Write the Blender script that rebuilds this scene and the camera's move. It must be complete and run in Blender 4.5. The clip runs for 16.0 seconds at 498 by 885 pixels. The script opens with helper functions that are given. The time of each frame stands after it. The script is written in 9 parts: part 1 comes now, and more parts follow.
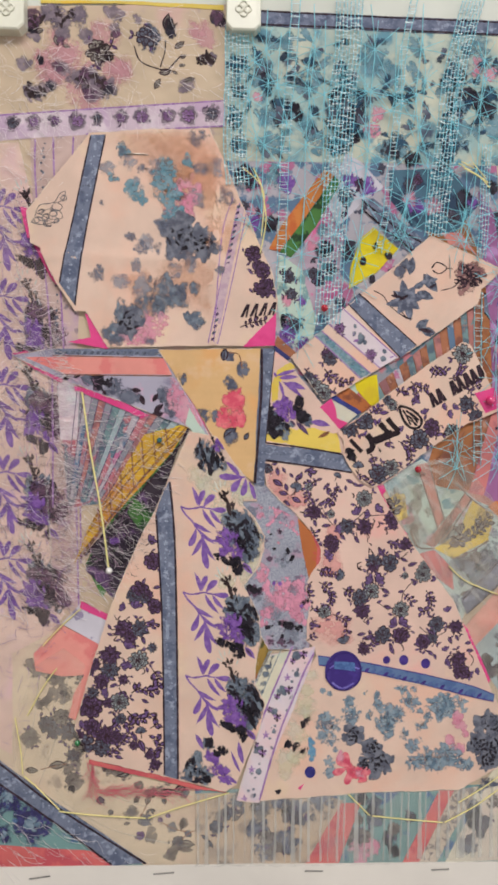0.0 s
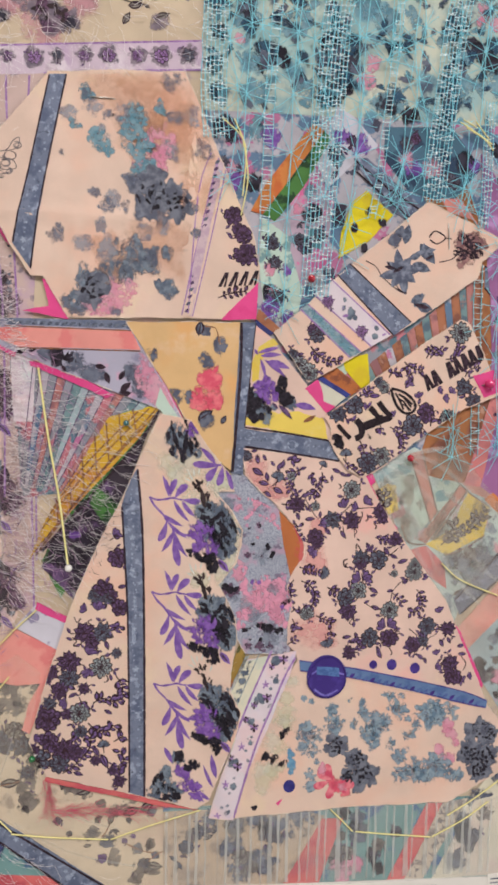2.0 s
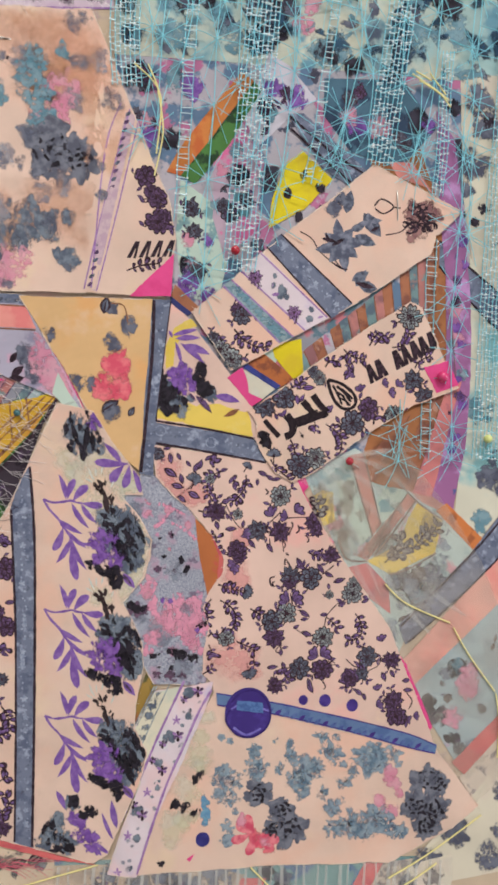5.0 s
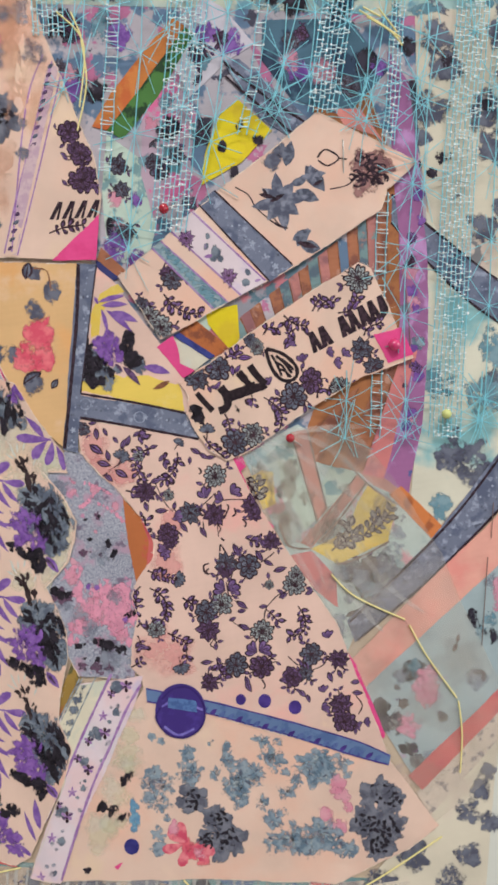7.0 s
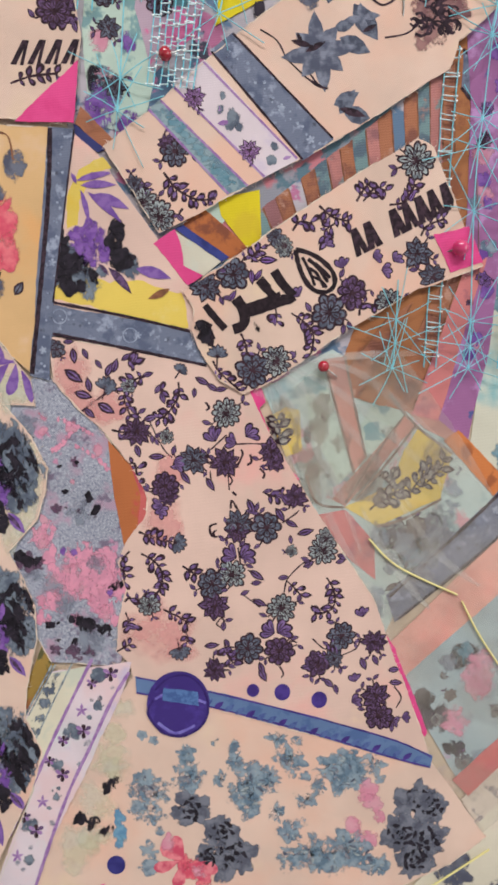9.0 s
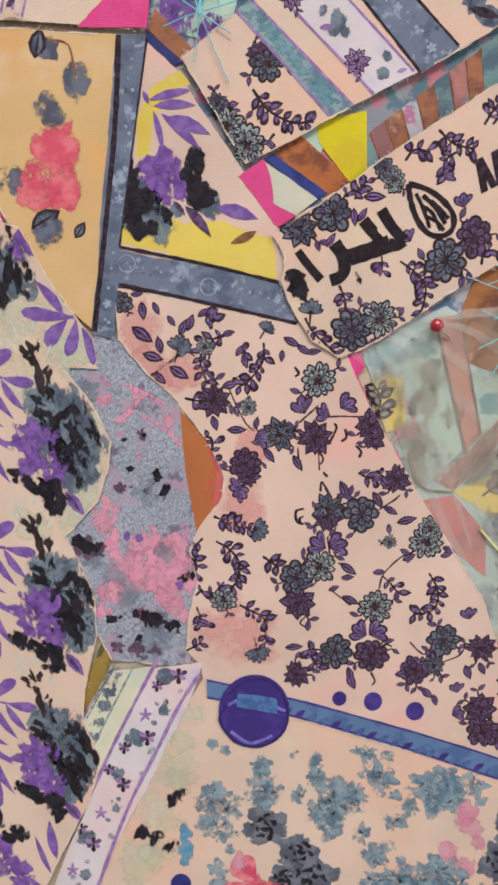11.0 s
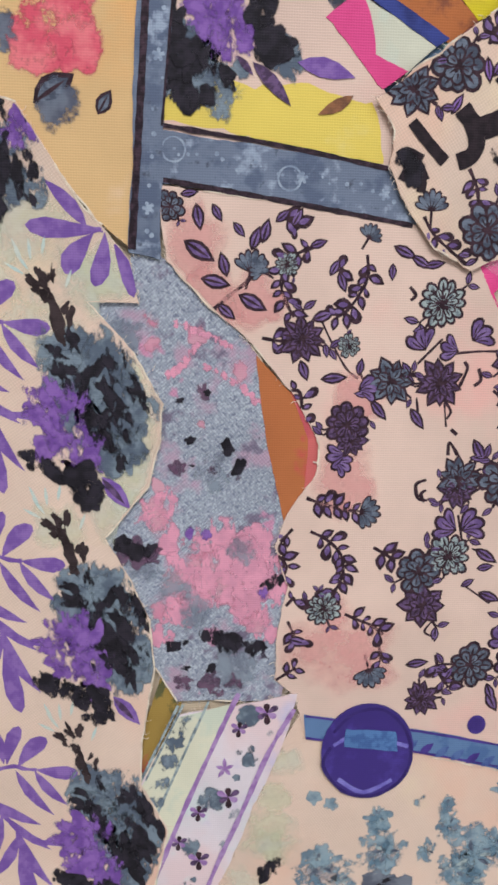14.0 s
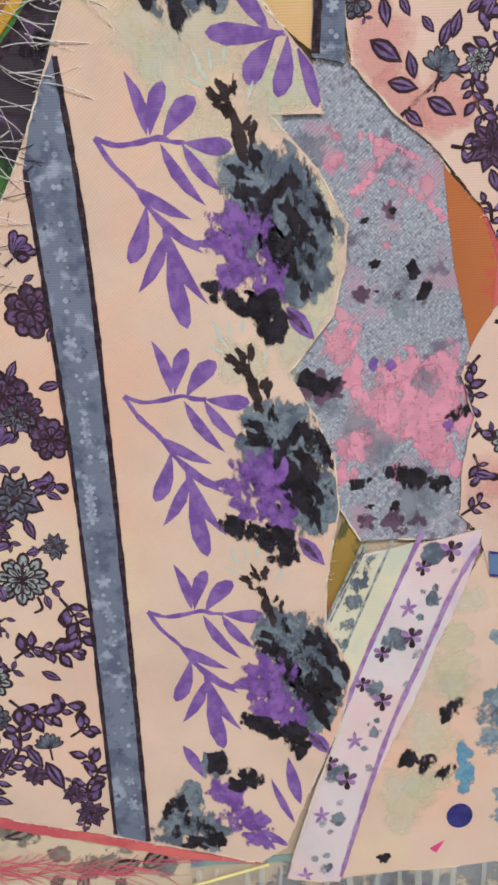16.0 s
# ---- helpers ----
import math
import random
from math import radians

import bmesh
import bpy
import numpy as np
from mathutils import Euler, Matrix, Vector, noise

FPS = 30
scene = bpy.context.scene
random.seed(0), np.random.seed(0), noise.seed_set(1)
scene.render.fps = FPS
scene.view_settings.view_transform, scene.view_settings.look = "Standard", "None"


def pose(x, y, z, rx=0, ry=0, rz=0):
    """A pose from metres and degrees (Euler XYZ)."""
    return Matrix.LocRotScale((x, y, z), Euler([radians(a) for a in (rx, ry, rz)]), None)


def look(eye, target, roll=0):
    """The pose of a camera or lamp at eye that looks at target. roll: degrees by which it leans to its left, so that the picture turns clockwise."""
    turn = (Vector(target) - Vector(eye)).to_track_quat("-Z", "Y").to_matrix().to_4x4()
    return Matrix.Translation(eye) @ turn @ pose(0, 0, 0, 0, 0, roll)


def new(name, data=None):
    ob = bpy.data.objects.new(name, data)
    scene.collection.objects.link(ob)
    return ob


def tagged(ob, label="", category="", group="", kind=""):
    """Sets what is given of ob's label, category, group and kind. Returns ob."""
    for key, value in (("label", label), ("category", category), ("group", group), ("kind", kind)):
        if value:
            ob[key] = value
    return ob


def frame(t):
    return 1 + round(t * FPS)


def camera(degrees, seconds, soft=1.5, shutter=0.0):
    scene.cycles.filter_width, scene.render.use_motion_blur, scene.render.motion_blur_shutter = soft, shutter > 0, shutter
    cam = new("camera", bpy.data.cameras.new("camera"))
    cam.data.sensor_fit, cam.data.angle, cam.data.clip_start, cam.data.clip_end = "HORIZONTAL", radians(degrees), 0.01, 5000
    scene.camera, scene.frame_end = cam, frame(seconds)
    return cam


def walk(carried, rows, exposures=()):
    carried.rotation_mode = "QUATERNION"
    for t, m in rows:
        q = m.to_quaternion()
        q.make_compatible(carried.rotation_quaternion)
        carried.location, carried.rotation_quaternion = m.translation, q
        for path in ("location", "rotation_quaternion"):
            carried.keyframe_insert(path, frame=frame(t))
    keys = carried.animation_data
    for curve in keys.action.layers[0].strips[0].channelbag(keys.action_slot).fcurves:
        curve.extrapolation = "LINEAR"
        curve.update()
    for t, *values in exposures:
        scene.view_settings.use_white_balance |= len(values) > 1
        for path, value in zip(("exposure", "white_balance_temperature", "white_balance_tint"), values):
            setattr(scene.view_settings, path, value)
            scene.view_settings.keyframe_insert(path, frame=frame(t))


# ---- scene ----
cam = camera(47.67, 16.0, soft=3.1)
PATH = [
    (0, (-0.0125, -0.3244, 1.4130), (0.0661, 1.6724, 1.3314), 0.15),
    (0.5, (-0.0124, -0.3233, 1.4097), (0.0834, 1.6735, 1.3479), -0.03),
    (1, (-0.0095, -0.3183, 1.4129), (0.1147, 1.6765, 1.3394), 0.01),
    (1.5, (-0.0125, -0.3091, 1.4116), (0.1347, 1.6833, 1.3190), 0.53),
    (2, (-0.0120, -0.2930, 1.4089), (0.1524, 1.6968, 1.2919), 0.88),
    (2.5, (-0.0312, -0.3040, 1.4103), (0.1391, 1.6870, 1.3274), 2.98),
    (3, (-0.0307, -0.2977, 1.4131), (0.1149, 1.6952, 1.3285), 2.83),
    (3.5, (-0.0270, -0.2915, 1.4148), (0.1230, 1.7016, 1.3441), 2.53),
    (4, (-0.0056, -0.2783, 1.4118), (0.1476, 1.7139, 1.3225), 2.44),
    (6.5, (0.0716, -0.2412, 1.3940), (0.1248, 1.7564, 1.3117), 1.28),
    (7, (0.0824, -0.2376, 1.3911), (0.0745, 1.7608, 1.3118), 2.15),
    (7.5, (0.0905, -0.2293, 1.3830), (0.1138, 1.7677, 1.2767), 1.58),
    (8, (0.0834, -0.2153, 1.3829), (0.1427, 1.7794, 1.2491), 2.11),
    (8.5, (0.0764, -0.1988, 1.3757), (0.1442, 1.7917, 1.1936), 3.25),
    (9, (0.0690, -0.1874, 1.3748), (0.1401, 1.8030, 1.1927), 3.31),
    (9.5, (0.0633, -0.1771, 1.3696), (0.1203, 1.8135, 1.1851), 3.47),
    (10, (0.0581, -0.1720, 1.3685), (0.0517, 1.8172, 1.1614), 3.88),
    (12.5, (0.0414, -0.1414, 1.3702), (0.1177, 1.8349, 1.0730), 2.65),
    (13, (0.0413, -0.1353, 1.3705), (0.1333, 1.8460, 1.1139), 0.53),
    (13.5, (0.0277, -0.1251, 1.3641), (0.1361, 1.8560, 1.1121), 0.85),
    (14, (0.0211, -0.1179, 1.3548), (0.1311, 1.8579, 1.0647), 0.88),
    (14.5, (0.0122, -0.1153, 1.3466), (0.1059, 1.8550, 1.0161), -0.13),
    (15, (0.0013, -0.1152, 1.3377), (0.0805, 1.8492, 0.9703), -0.76),
    (15.5, (-0.0050, -0.1155, 1.3314), (0.0689, 1.8436, 0.9359), -1.44),
    (16, (-0.0137, -0.1186, 1.3262), (0.0167, 1.8407, 0.9255), -2.37),
]
walk(cam, [(t, look(eye, target, roll)) for t, eye, target, roll in PATH],
     [(0, -0.05, 6560, 12), (2.5, 0.04, 6550, 12), (4, 0.02, 6540, 12), (7, 0.0, 6500, 12), (8.5, 0.02, 6450, 12), (10, 0.03, 6430, 9), (12.5, 0.03, 6200, 6), (14, 0.07, 6020, 5), (15, 0.05, 6060, 5), (16, 0.06, 6380, 6)])

# ---- light: a closed white room with an unseen overhead lamp and an added side fill ----
world = bpy.data.worlds.new("sky")
scene.world = world
world.use_nodes = True
sky = world.node_tree.nodes.new("ShaderNodeTexSky")
sky.sky_type, sky.sun_disc, sky.sun_elevation, sky.sun_rotation = "NISHITA", False, radians(40), radians(200)
world.node_tree.links.new(sky.outputs[0], world.node_tree.nodes["Background"].inputs[0])
world.node_tree.nodes["Background"].inputs[1].default_value = 0.1


def area_lamp(name, m, w, h, watts, colour):
    data = bpy.data.lights.new(name, "AREA")
    data.shape, data.size, data.size_y, data.energy, data.color = "RECTANGLE", w, h, watts, colour
    ob = new(name, data)
    ob.matrix_world = m
    return ob


area_lamp("ceiling_lamp_light", look((0.1, -1.2, 2.56), (0.1, -1.2, 0)), 1.2, 0.6, 29.8, (1.0, 0.985, 0.97))
# Added fill from the right; no window stands behind it.
area_lamp("window_light", look((2.1, -1.5, 1.6), (-1, -1.2, 1.5)), 1.3, 1.5, 16.6, (0.93, 0.965, 1.0))
scene.view_settings.exposure = 0.0


# ---- materials ----
def rgb(r, g, b):
    """Linear colour from a printed 0-255 shade."""
    f = lambda c: c / 255 / 12.92 if c <= 10 else ((c / 255 + 0.055) / 1.055) ** 2.4
    return (f(r), f(g), f(b), 1)


class Nodes:
    """Short notation for a node tree."""

    def __init__(self, name):
        self.mat = bpy.data.materials.new(name)
        self.mat.use_nodes = True
        self.tree = self.mat.node_tree
        self.bsdf = self.tree.nodes["Principled BSDF"]
        self.out = self.tree.nodes["Material Output"]
        self.co = self.add("ShaderNodeTexCoord").outputs["Object"]

    def add(self, kind, **sets):
        n = self.tree.nodes.new(kind)
        for key, value in sets.items():
            n.inputs[key].default_value = value
        return n

    def link(self, a, b):
        self.tree.links.new(a, b)

    def noise(self, scale, detail=3.0, rough=0.55, shift=0.0, streak=1.0):
        m = self.add("ShaderNodeMapping")
        m.inputs["Location"].default_value = (shift, shift * 0.7, shift * 1.3)
        if streak != 1:
            m.inputs["Rotation"].default_value = (0, 0.5, 0)
            m.inputs["Scale"].default_value = (1, 1, streak)
        self.link(self.co, m.inputs[0])
        n = self.add("ShaderNodeTexNoise", Scale=scale, Detail=detail, Roughness=rough)
        self.link(m.outputs[0], n.inputs["Vector"])
        return n.outputs[0]

    def step(self, value, lo, hi):
        n = self.add("ShaderNodeMapRange")
        n.interpolation_type = "SMOOTHSTEP"
        n.inputs[1].default_value, n.inputs[2].default_value = lo, hi
        self.link(value, n.inputs[0])
        return n.outputs[0]

    def math(self, op, a, b=0.0):
        n = self.add("ShaderNodeMath")
        n.operation = op
        for i, v in enumerate((a, b)):
            if isinstance(v, (int, float)):
                n.inputs[i].default_value = v
            else:
                self.link(v, n.inputs[i])
        return n.outputs[0]

    def mix(self, fac, a, b):
        n = self.add("ShaderNodeMix")
        n.data_type = "RGBA"
        for i, v in ((0, fac), (6, a), (7, b)):
            if isinstance(v, (tuple, int, float)):
                n.inputs[i].default_value = v
            else:
                self.link(v, n.inputs[i])
        return n.outputs[2]

    def weave(self, size, strength, angle=0.0):
        """Threads crossing at the given spacing in metres: bump, and a value for colour."""
        m = self.add("ShaderNodeMapping")
        m.inputs["Rotation"].default_value = (0, angle, 0)
        self.link(self.co, m.inputs[0])
        waves = []
        for axis in ("X", "Z"):
            w = self.add("ShaderNodeTexWave", Scale=0.314 / size, Distortion=1.2, Detail=1.0)
            w.inputs["Detail Scale"].default_value = 2.0
            w.bands_direction = axis
            self.link(m.outputs[0], w.inputs["Vector"])
            waves.append(w.outputs["Fac"])
        both = self.math("ADD", self.math("MULTIPLY", waves[0], 0.28), self.math("MULTIPLY", waves[1], 0.72))
        crease = self.noise(48, 4.0, 0.55, 3.1)
        height = self.math("ADD", self.math("MULTIPLY", both, 0.35), self.math("MULTIPLY", crease, 3.2))
        b = self.add("ShaderNodeBump", Strength=strength, Distance=0.0004)
        self.link(height, b.inputs["Height"])
        slow = self.add("ShaderNodeBump", Strength=0.75, Distance=0.004)
        self.link(self.noise(24, 2.0, 0.45, 1.3), slow.inputs["Height"])
        self.link(slow.outputs[0], b.inputs["Normal"])
        self.link(b.outputs[0], self.bsdf.inputs["Normal"])
        return both


def fabric(name, base, stains=(), size=0.0005, angle=0.0, strength=0.35, sheer=0.0, rough=0.85):
    """Woven cloth. stains: (colour, scale, low, high) of dye clouds in the print. sheer: share of light let through."""
    n = Nodes(name)
    shift = (sum(map(ord, name)) % 97) / 7
    both = n.weave(size, strength, angle)
    dull = tuple(c * 0.86 for c in base[:3]) + (1,)
    colour = n.mix(n.step(n.noise(28, 4, 0.6, shift + 9), 0.35, 0.7), base, dull)
    for i, (c, scale, lo, hi) in enumerate(stains):
        colour = n.mix(n.step(n.noise(scale, 4.5, 0.6, shift + 2.7 * i), lo, hi), colour, c)
    thread = n.mix(n.math("MULTIPLY", both, 0.26), colour, tuple(c * 0.5 for c in base[:3]) + (1,))
    n.link(thread, n.bsdf.inputs["Base Color"])
    n.bsdf.inputs["Roughness"].default_value = rough
    n.bsdf.inputs["Specular IOR Level"].default_value = 0.25
    if sheer:
        clear = n.add("ShaderNodeBsdfTransparent")
        m = n.add("ShaderNodeMixShader")
        amount = n.math("ADD", n.math("MULTIPLY", n.noise(45, 3, 0.6, shift + 5), 0.5), sheer - 0.25)
        n.link(amount, m.inputs[0])
        n.link(n.bsdf.outputs[0], m.inputs[1])
        n.link(clear.outputs[0], m.inputs[2])
        n.link(m.outputs[0], n.out.inputs[0])
    return n.mat


def dye(name, a, b, scale=220, lo=0.4, hi=0.6, soft=False, grain=420, cover=1.0, ragged=1.0, edge=(0.1, 0.72), streak=1.0):
    """Printed dye in two shades. soft: thins out to the edge of the blot by the mesh's own core value."""
    n = Nodes(name)
    shift = (sum(map(ord, name)) % 89) / 5
    both = n.weave(0.0005, 0.3)
    colour = n.mix(n.step(n.noise(scale, 3.5, 0.6, shift), lo, hi), a, b)
    n.link(n.mix(n.math("MULTIPLY", both, 0.2), colour, tuple(c * 0.5 for c in a[:3]) + (1,)), n.bsdf.inputs["Base Color"])
    n.bsdf.inputs["Roughness"].default_value = 0.85
    n.bsdf.inputs["Specular IOR Level"].default_value = 0.25
    if soft:
        at = n.add("ShaderNodeAttribute")
        at.attribute_name = "core"
        fine = n.math("SUBTRACT", n.noise(grain, 5, 0.7, shift + 4, streak), 0.5)
        wide = n.math("SUBTRACT", n.noise(grain * 0.3, 3, 0.6, shift + 8, streak), 0.5)
        broken = n.math("MULTIPLY", n.math("ADD", fine, wide), 2.6 * ragged)
        value = n.math("ADD", at.outputs["Fac"], broken)
        amount = n.math("MULTIPLY", n.math("MULTIPLY", n.step(value, edge[0], edge[1]), n.step(at.outputs["Fac"], 0.0, 0.3)), cover)
        clear = n.add("ShaderNodeBsdfTransparent")
        m = n.add("ShaderNodeMixShader")
        n.link(amount, m.inputs[0])
        n.link(clear.outputs[0], m.inputs[1])
        n.link(n.bsdf.outputs[0], m.inputs[2])
        n.link(m.outputs[0], n.out.inputs[0])
    return n.mat


def plain(name, base, rough=0.5, metal=0.0, vary=0.9, scale=60, bump=0.0, coat=0.0):
    n = Nodes(name)
    n.link(n.mix(n.step(n.noise(scale, 4), 0.35, 0.65), base, tuple(c * vary for c in base[:3]) + (1,)), n.bsdf.inputs["Base Color"])
    n.bsdf.inputs["Roughness"].default_value, n.bsdf.inputs["Metallic"].default_value = rough, metal
    n.bsdf.inputs["Coat Weight"].default_value = coat
    if bump:
        b = n.add("ShaderNodeBump", Strength=bump, Distance=0.0005)
        n.link(n.noise(scale * 8, 3), b.inputs["Height"])
        n.link(b.outputs[0], n.bsdf.inputs["Normal"])
    return n.mat


PEACH, BEIGE = rgb(233, 202, 184), rgb(212, 190, 164)
HOT = rgb(236, 84, 148)

WALL = plain("wall_paint", rgb(236, 234, 232), 0.7, scale=6, bump=0.1)
PAPER = plain("paper", rgb(230, 223, 214), 0.55, scale=12, bump=0.15)
PLASTIC = plain("ivory_plastic", rgb(228, 226, 208), 0.35, scale=40)
STEEL = plain("steel_wire", rgb(190, 188, 184), 0.3, 1.0)
PEACH_CLOTH = fabric("peach_cloth", PEACH, [(rgb(236, 190, 168), 22, 0.46, 0.7), (rgb(234, 206, 178), 30, 0.56, 0.72)], size=0.00055, angle=0.62, strength=0.5)
PEACH_PINK = fabric("peach_pink_cloth", rgb(234, 200, 185), [(rgb(239, 180, 170), 26, 0.52, 0.72), (rgb(234, 204, 176), 34, 0.58, 0.72)])
BACKING = fabric("beige_backing_cloth", BEIGE, [(rgb(216, 178, 170), 18, 0.52, 0.7), (rgb(176, 156, 156), 60, 0.6, 0.74)])
CREAM_BLUE = fabric("cream_blue_cloth", rgb(212, 210, 190), [(rgb(162, 198, 198), 16, 0.44, 0.66), (rgb(150, 182, 184), 26, 0.45, 0.65), (rgb(92, 146, 166), 48, 0.52, 0.64), (rgb(64, 80, 106), 40, 0.6, 0.68)])
CREAM_GREY = fabric("cream_grey_cloth", rgb(222, 213, 192), [(rgb(214, 190, 180), 20, 0.5, 0.7), (rgb(120, 120, 126), 52, 0.63, 0.67)])
CREAM_TEAL = fabric("cream_teal_cloth", rgb(226, 222, 202), [(rgb(130, 185, 190), 24, 0.55, 0.66), (rgb(110, 112, 130), 40, 0.62, 0.65)])
BAND_BLUE = fabric("grey_blue_band_cloth", rgb(120, 127, 148), [(rgb(92, 100, 124), 120, 0.48, 0.6), (rgb(160, 168, 188), 260, 0.54, 0.68), (rgb(80, 84, 100), 400, 0.6, 0.7)])
LILAC_CLOTH = fabric("lilac_cloth", rgb(230, 214, 220), [(rgb(232, 202, 204), 34, 0.48, 0.64), (rgb(208, 192, 214), 50, 0.56, 0.68), (rgb(214, 222, 220), 44, 0.58, 0.7)])
CORAL_CLOTH = fabric("coral_cloth", rgb(238, 156, 146), [(rgb(228, 130, 128), 60, 0.5, 0.6)])
ORANGE_CLOTH = fabric("ochre_orange_cloth", rgb(226, 184, 132), [(rgb(228, 172, 114), 30, 0.5, 0.7), (rgb(228, 190, 150), 40, 0.58, 0.7)])
DENIM = fabric("grey_blue_denim", rgb(166, 169, 184), [(rgb(196, 198, 208), 1500, 0.5, 0.6), (rgb(122, 125, 145), 1300, 0.54, 0.64), (rgb(190, 158, 178), 90, 0.54, 0.66), (rgb(122, 108, 130), 120, 0.58, 0.66), (rgb(212, 146, 176), 60, 0.63, 0.67), (rgb(56, 42, 58), 170, 0.69, 0.72)], 0.0006, 0.7, 1.0)
BROWN_CLOTH = fabric("brown_cloth", rgb(178, 116, 76), [(rgb(140, 86, 64), 90, 0.5, 0.6)])
YELLOW_CLOTH = fabric("yellow_cloth", rgb(228, 206, 40), [(rgb(214, 186, 50), 50, 0.5, 0.64)])
PALE_YELLOW = fabric("pale_yellow_cloth", rgb(232, 204, 104), [(rgb(234, 194, 80), 34, 0.5, 0.62)])
MAUVE = fabric("mauve_cloth", rgb(168, 110, 158), [(rgb(196, 150, 200), 70, 0.5, 0.6), (rgb(80, 96, 150), 110, 0.64, 0.67)])
MIXED = fabric("mixed_print_cloth", rgb(190, 182, 190), [(rgb(90, 120, 150), 60, 0.5, 0.56), (rgb(190, 110, 150), 70, 0.58, 0.62), (rgb(60, 60, 80), 90, 0.63, 0.66)])
PALE_MIXED = fabric("pale_mixed_cloth", rgb(196, 212, 206), [(rgb(140, 168, 172), 60, 0.52, 0.62), (rgb(214, 160, 166), 70, 0.6, 0.66), (rgb(124, 126, 136), 110, 0.62, 0.67)])
TEAL_CLOTH = fabric("teal_cloth", rgb(122, 158, 156), [(rgb(84, 110, 150), 60, 0.56, 0.62)])
RED_CLOTH = fabric("red_stripe_cloth", rgb(220, 112, 110), [(rgb(198, 88, 98), 60, 0.5, 0.6)])
BLUE_GREY_CLOTH = fabric("pale_blue_cloth", rgb(168, 186, 190), [(rgb(190, 150, 180), 40, 0.58, 0.63), (rgb(70, 76, 90), 60, 0.64, 0.68)])
GREEN_CLOTH = fabric("green_cloth", rgb(84, 132, 70), [(rgb(40, 60, 44), 80, 0.5, 0.56)])
PLEAT = fabric("striped_pleat_cloth", rgb(150, 150, 160), [(rgb(200, 120, 130), 46, 0.5, 0.56), (rgb(90, 120, 134), 60, 0.55, 0.6)])
FELT = fabric("hot_pink_felt", HOT, [(rgb(220, 64, 130), 50, 0.5, 0.7)], strength=0.5)
ORGANZA = fabric("pale_organza", rgb(240, 212, 204), sheer=0.92, size=0.0004)
ORGANZA_GREY = fabric("grey_organza", rgb(230, 218, 202), sheer=0.8, size=0.0004)
ORGANZA_CREAM = fabric("cream_organza", rgb(244, 230, 208), sheer=0.86, size=0.0004)
WHITE_NET = fabric("white_net", rgb(240, 238, 232), sheer=0.84, size=0.0006)

VINE_INK = dye("vine_ink", rgb(46, 28, 36), rgb(72, 48, 58), 600, 0.4, 0.65)
BLACK_INK = dye("black_ink", rgb(40, 28, 36), rgb(74, 54, 66), 700, 0.42, 0.66)
PURPLE_INK = dye("purple_ink", rgb(118, 82, 156), rgb(142, 106, 174), 300)
PLUM_INK = dye("plum_ink", rgb(74, 54, 80), rgb(112, 84, 124), 650, 0.42, 0.6)
SLATE_INK = dye("slate_ink", rgb(74, 78, 94), rgb(116, 122, 138), 500, 0.4, 0.62)
PALE_INK = dye("pale_grey_ink", rgb(108, 116, 124), rgb(168, 176, 176), 700, 0.38, 0.56)
NAVY_INK = dye("navy_violet_ink", rgb(62, 44, 116), rgb(80, 60, 140), 160)
DEEP_BLUE = dye("deep_blue_ink", rgb(70, 84, 142), rgb(90, 110, 160), 300)
STAR_INK = dye("pale_blue_ink", rgb(164, 172, 190), rgb(132, 142, 164), 500)
LILAC_INK = dye("lilac_ink", rgb(150, 108, 166), rgb(176, 140, 188), 400)
BROWN_INK = dye("brown_ink", rgb(116, 78, 60), rgb(150, 100, 70), 300)
GREY_BLOT = dye("grey_blot", rgb(116, 120, 136), rgb(84, 86, 104), 160, soft=True, ragged=1.3, cover=0.9, edge=(0.0, 0.9))
DARK_BLOT = dye("dark_blot", rgb(62, 58, 72), rgb(36, 30, 38), 160, soft=True, ragged=1.3, streak=0.5)
BLACK_BLOT = dye("black_blot", rgb(36, 28, 36), rgb(58, 50, 62), 300, soft=True, grain=420, ragged=1.8, edge=(0.28, 0.62), streak=0.4)
WASH_GREY = dye("wash_grey", rgb(126, 136, 148), rgb(88, 96, 112), 260, soft=True, ragged=1.5, streak=0.6, edge=(0.05, 0.8))
TAUPE_BLOT = dye("taupe_blot", rgb(150, 140, 134), rgb(106, 98, 100), 150, soft=True, ragged=1.4, cover=0.68)
FADED_BLOT = dye("faded_blot", rgb(158, 142, 152), rgb(120, 108, 122), 150, soft=True, ragged=1.2, cover=0.8, edge=(0.0, 0.9))
BLUSH_BLOT = dye("blush_blot", rgb(222, 168, 176), rgb(214, 156, 168), 90, soft=True, ragged=0.8, cover=0.55, edge=(-0.1, 1.0))
SMUDGE = dye("smudge", rgb(176, 164, 148), rgb(150, 140, 130), 70, soft=True, ragged=0.9, cover=0.12, edge=(-0.1, 1.0), grain=140)
BLACK_DAB = dye("black_dab", rgb(30, 25, 32), rgb(48, 42, 52), 300, soft=True, grain=460, ragged=1.6, edge=(0.14, 0.68), streak=0.5)
ROSE_GREY = dye("rose_grey", rgb(84, 88, 106), rgb(136, 140, 156), 240, 0.4, 0.64)
TEAL_BLOT = dye("teal_blot", rgb(104, 146, 162), rgb(136, 168, 180), 260, soft=True, cover=0.85, ragged=1.6, edge=(0.0, 1.0), grain=460)
BLUE_BLOT = dye("blue_blot", rgb(156, 174, 186), rgb(108, 132, 152), 320, soft=True, cover=0.8, ragged=1.7, edge=(0.0, 1.0), grain=520)
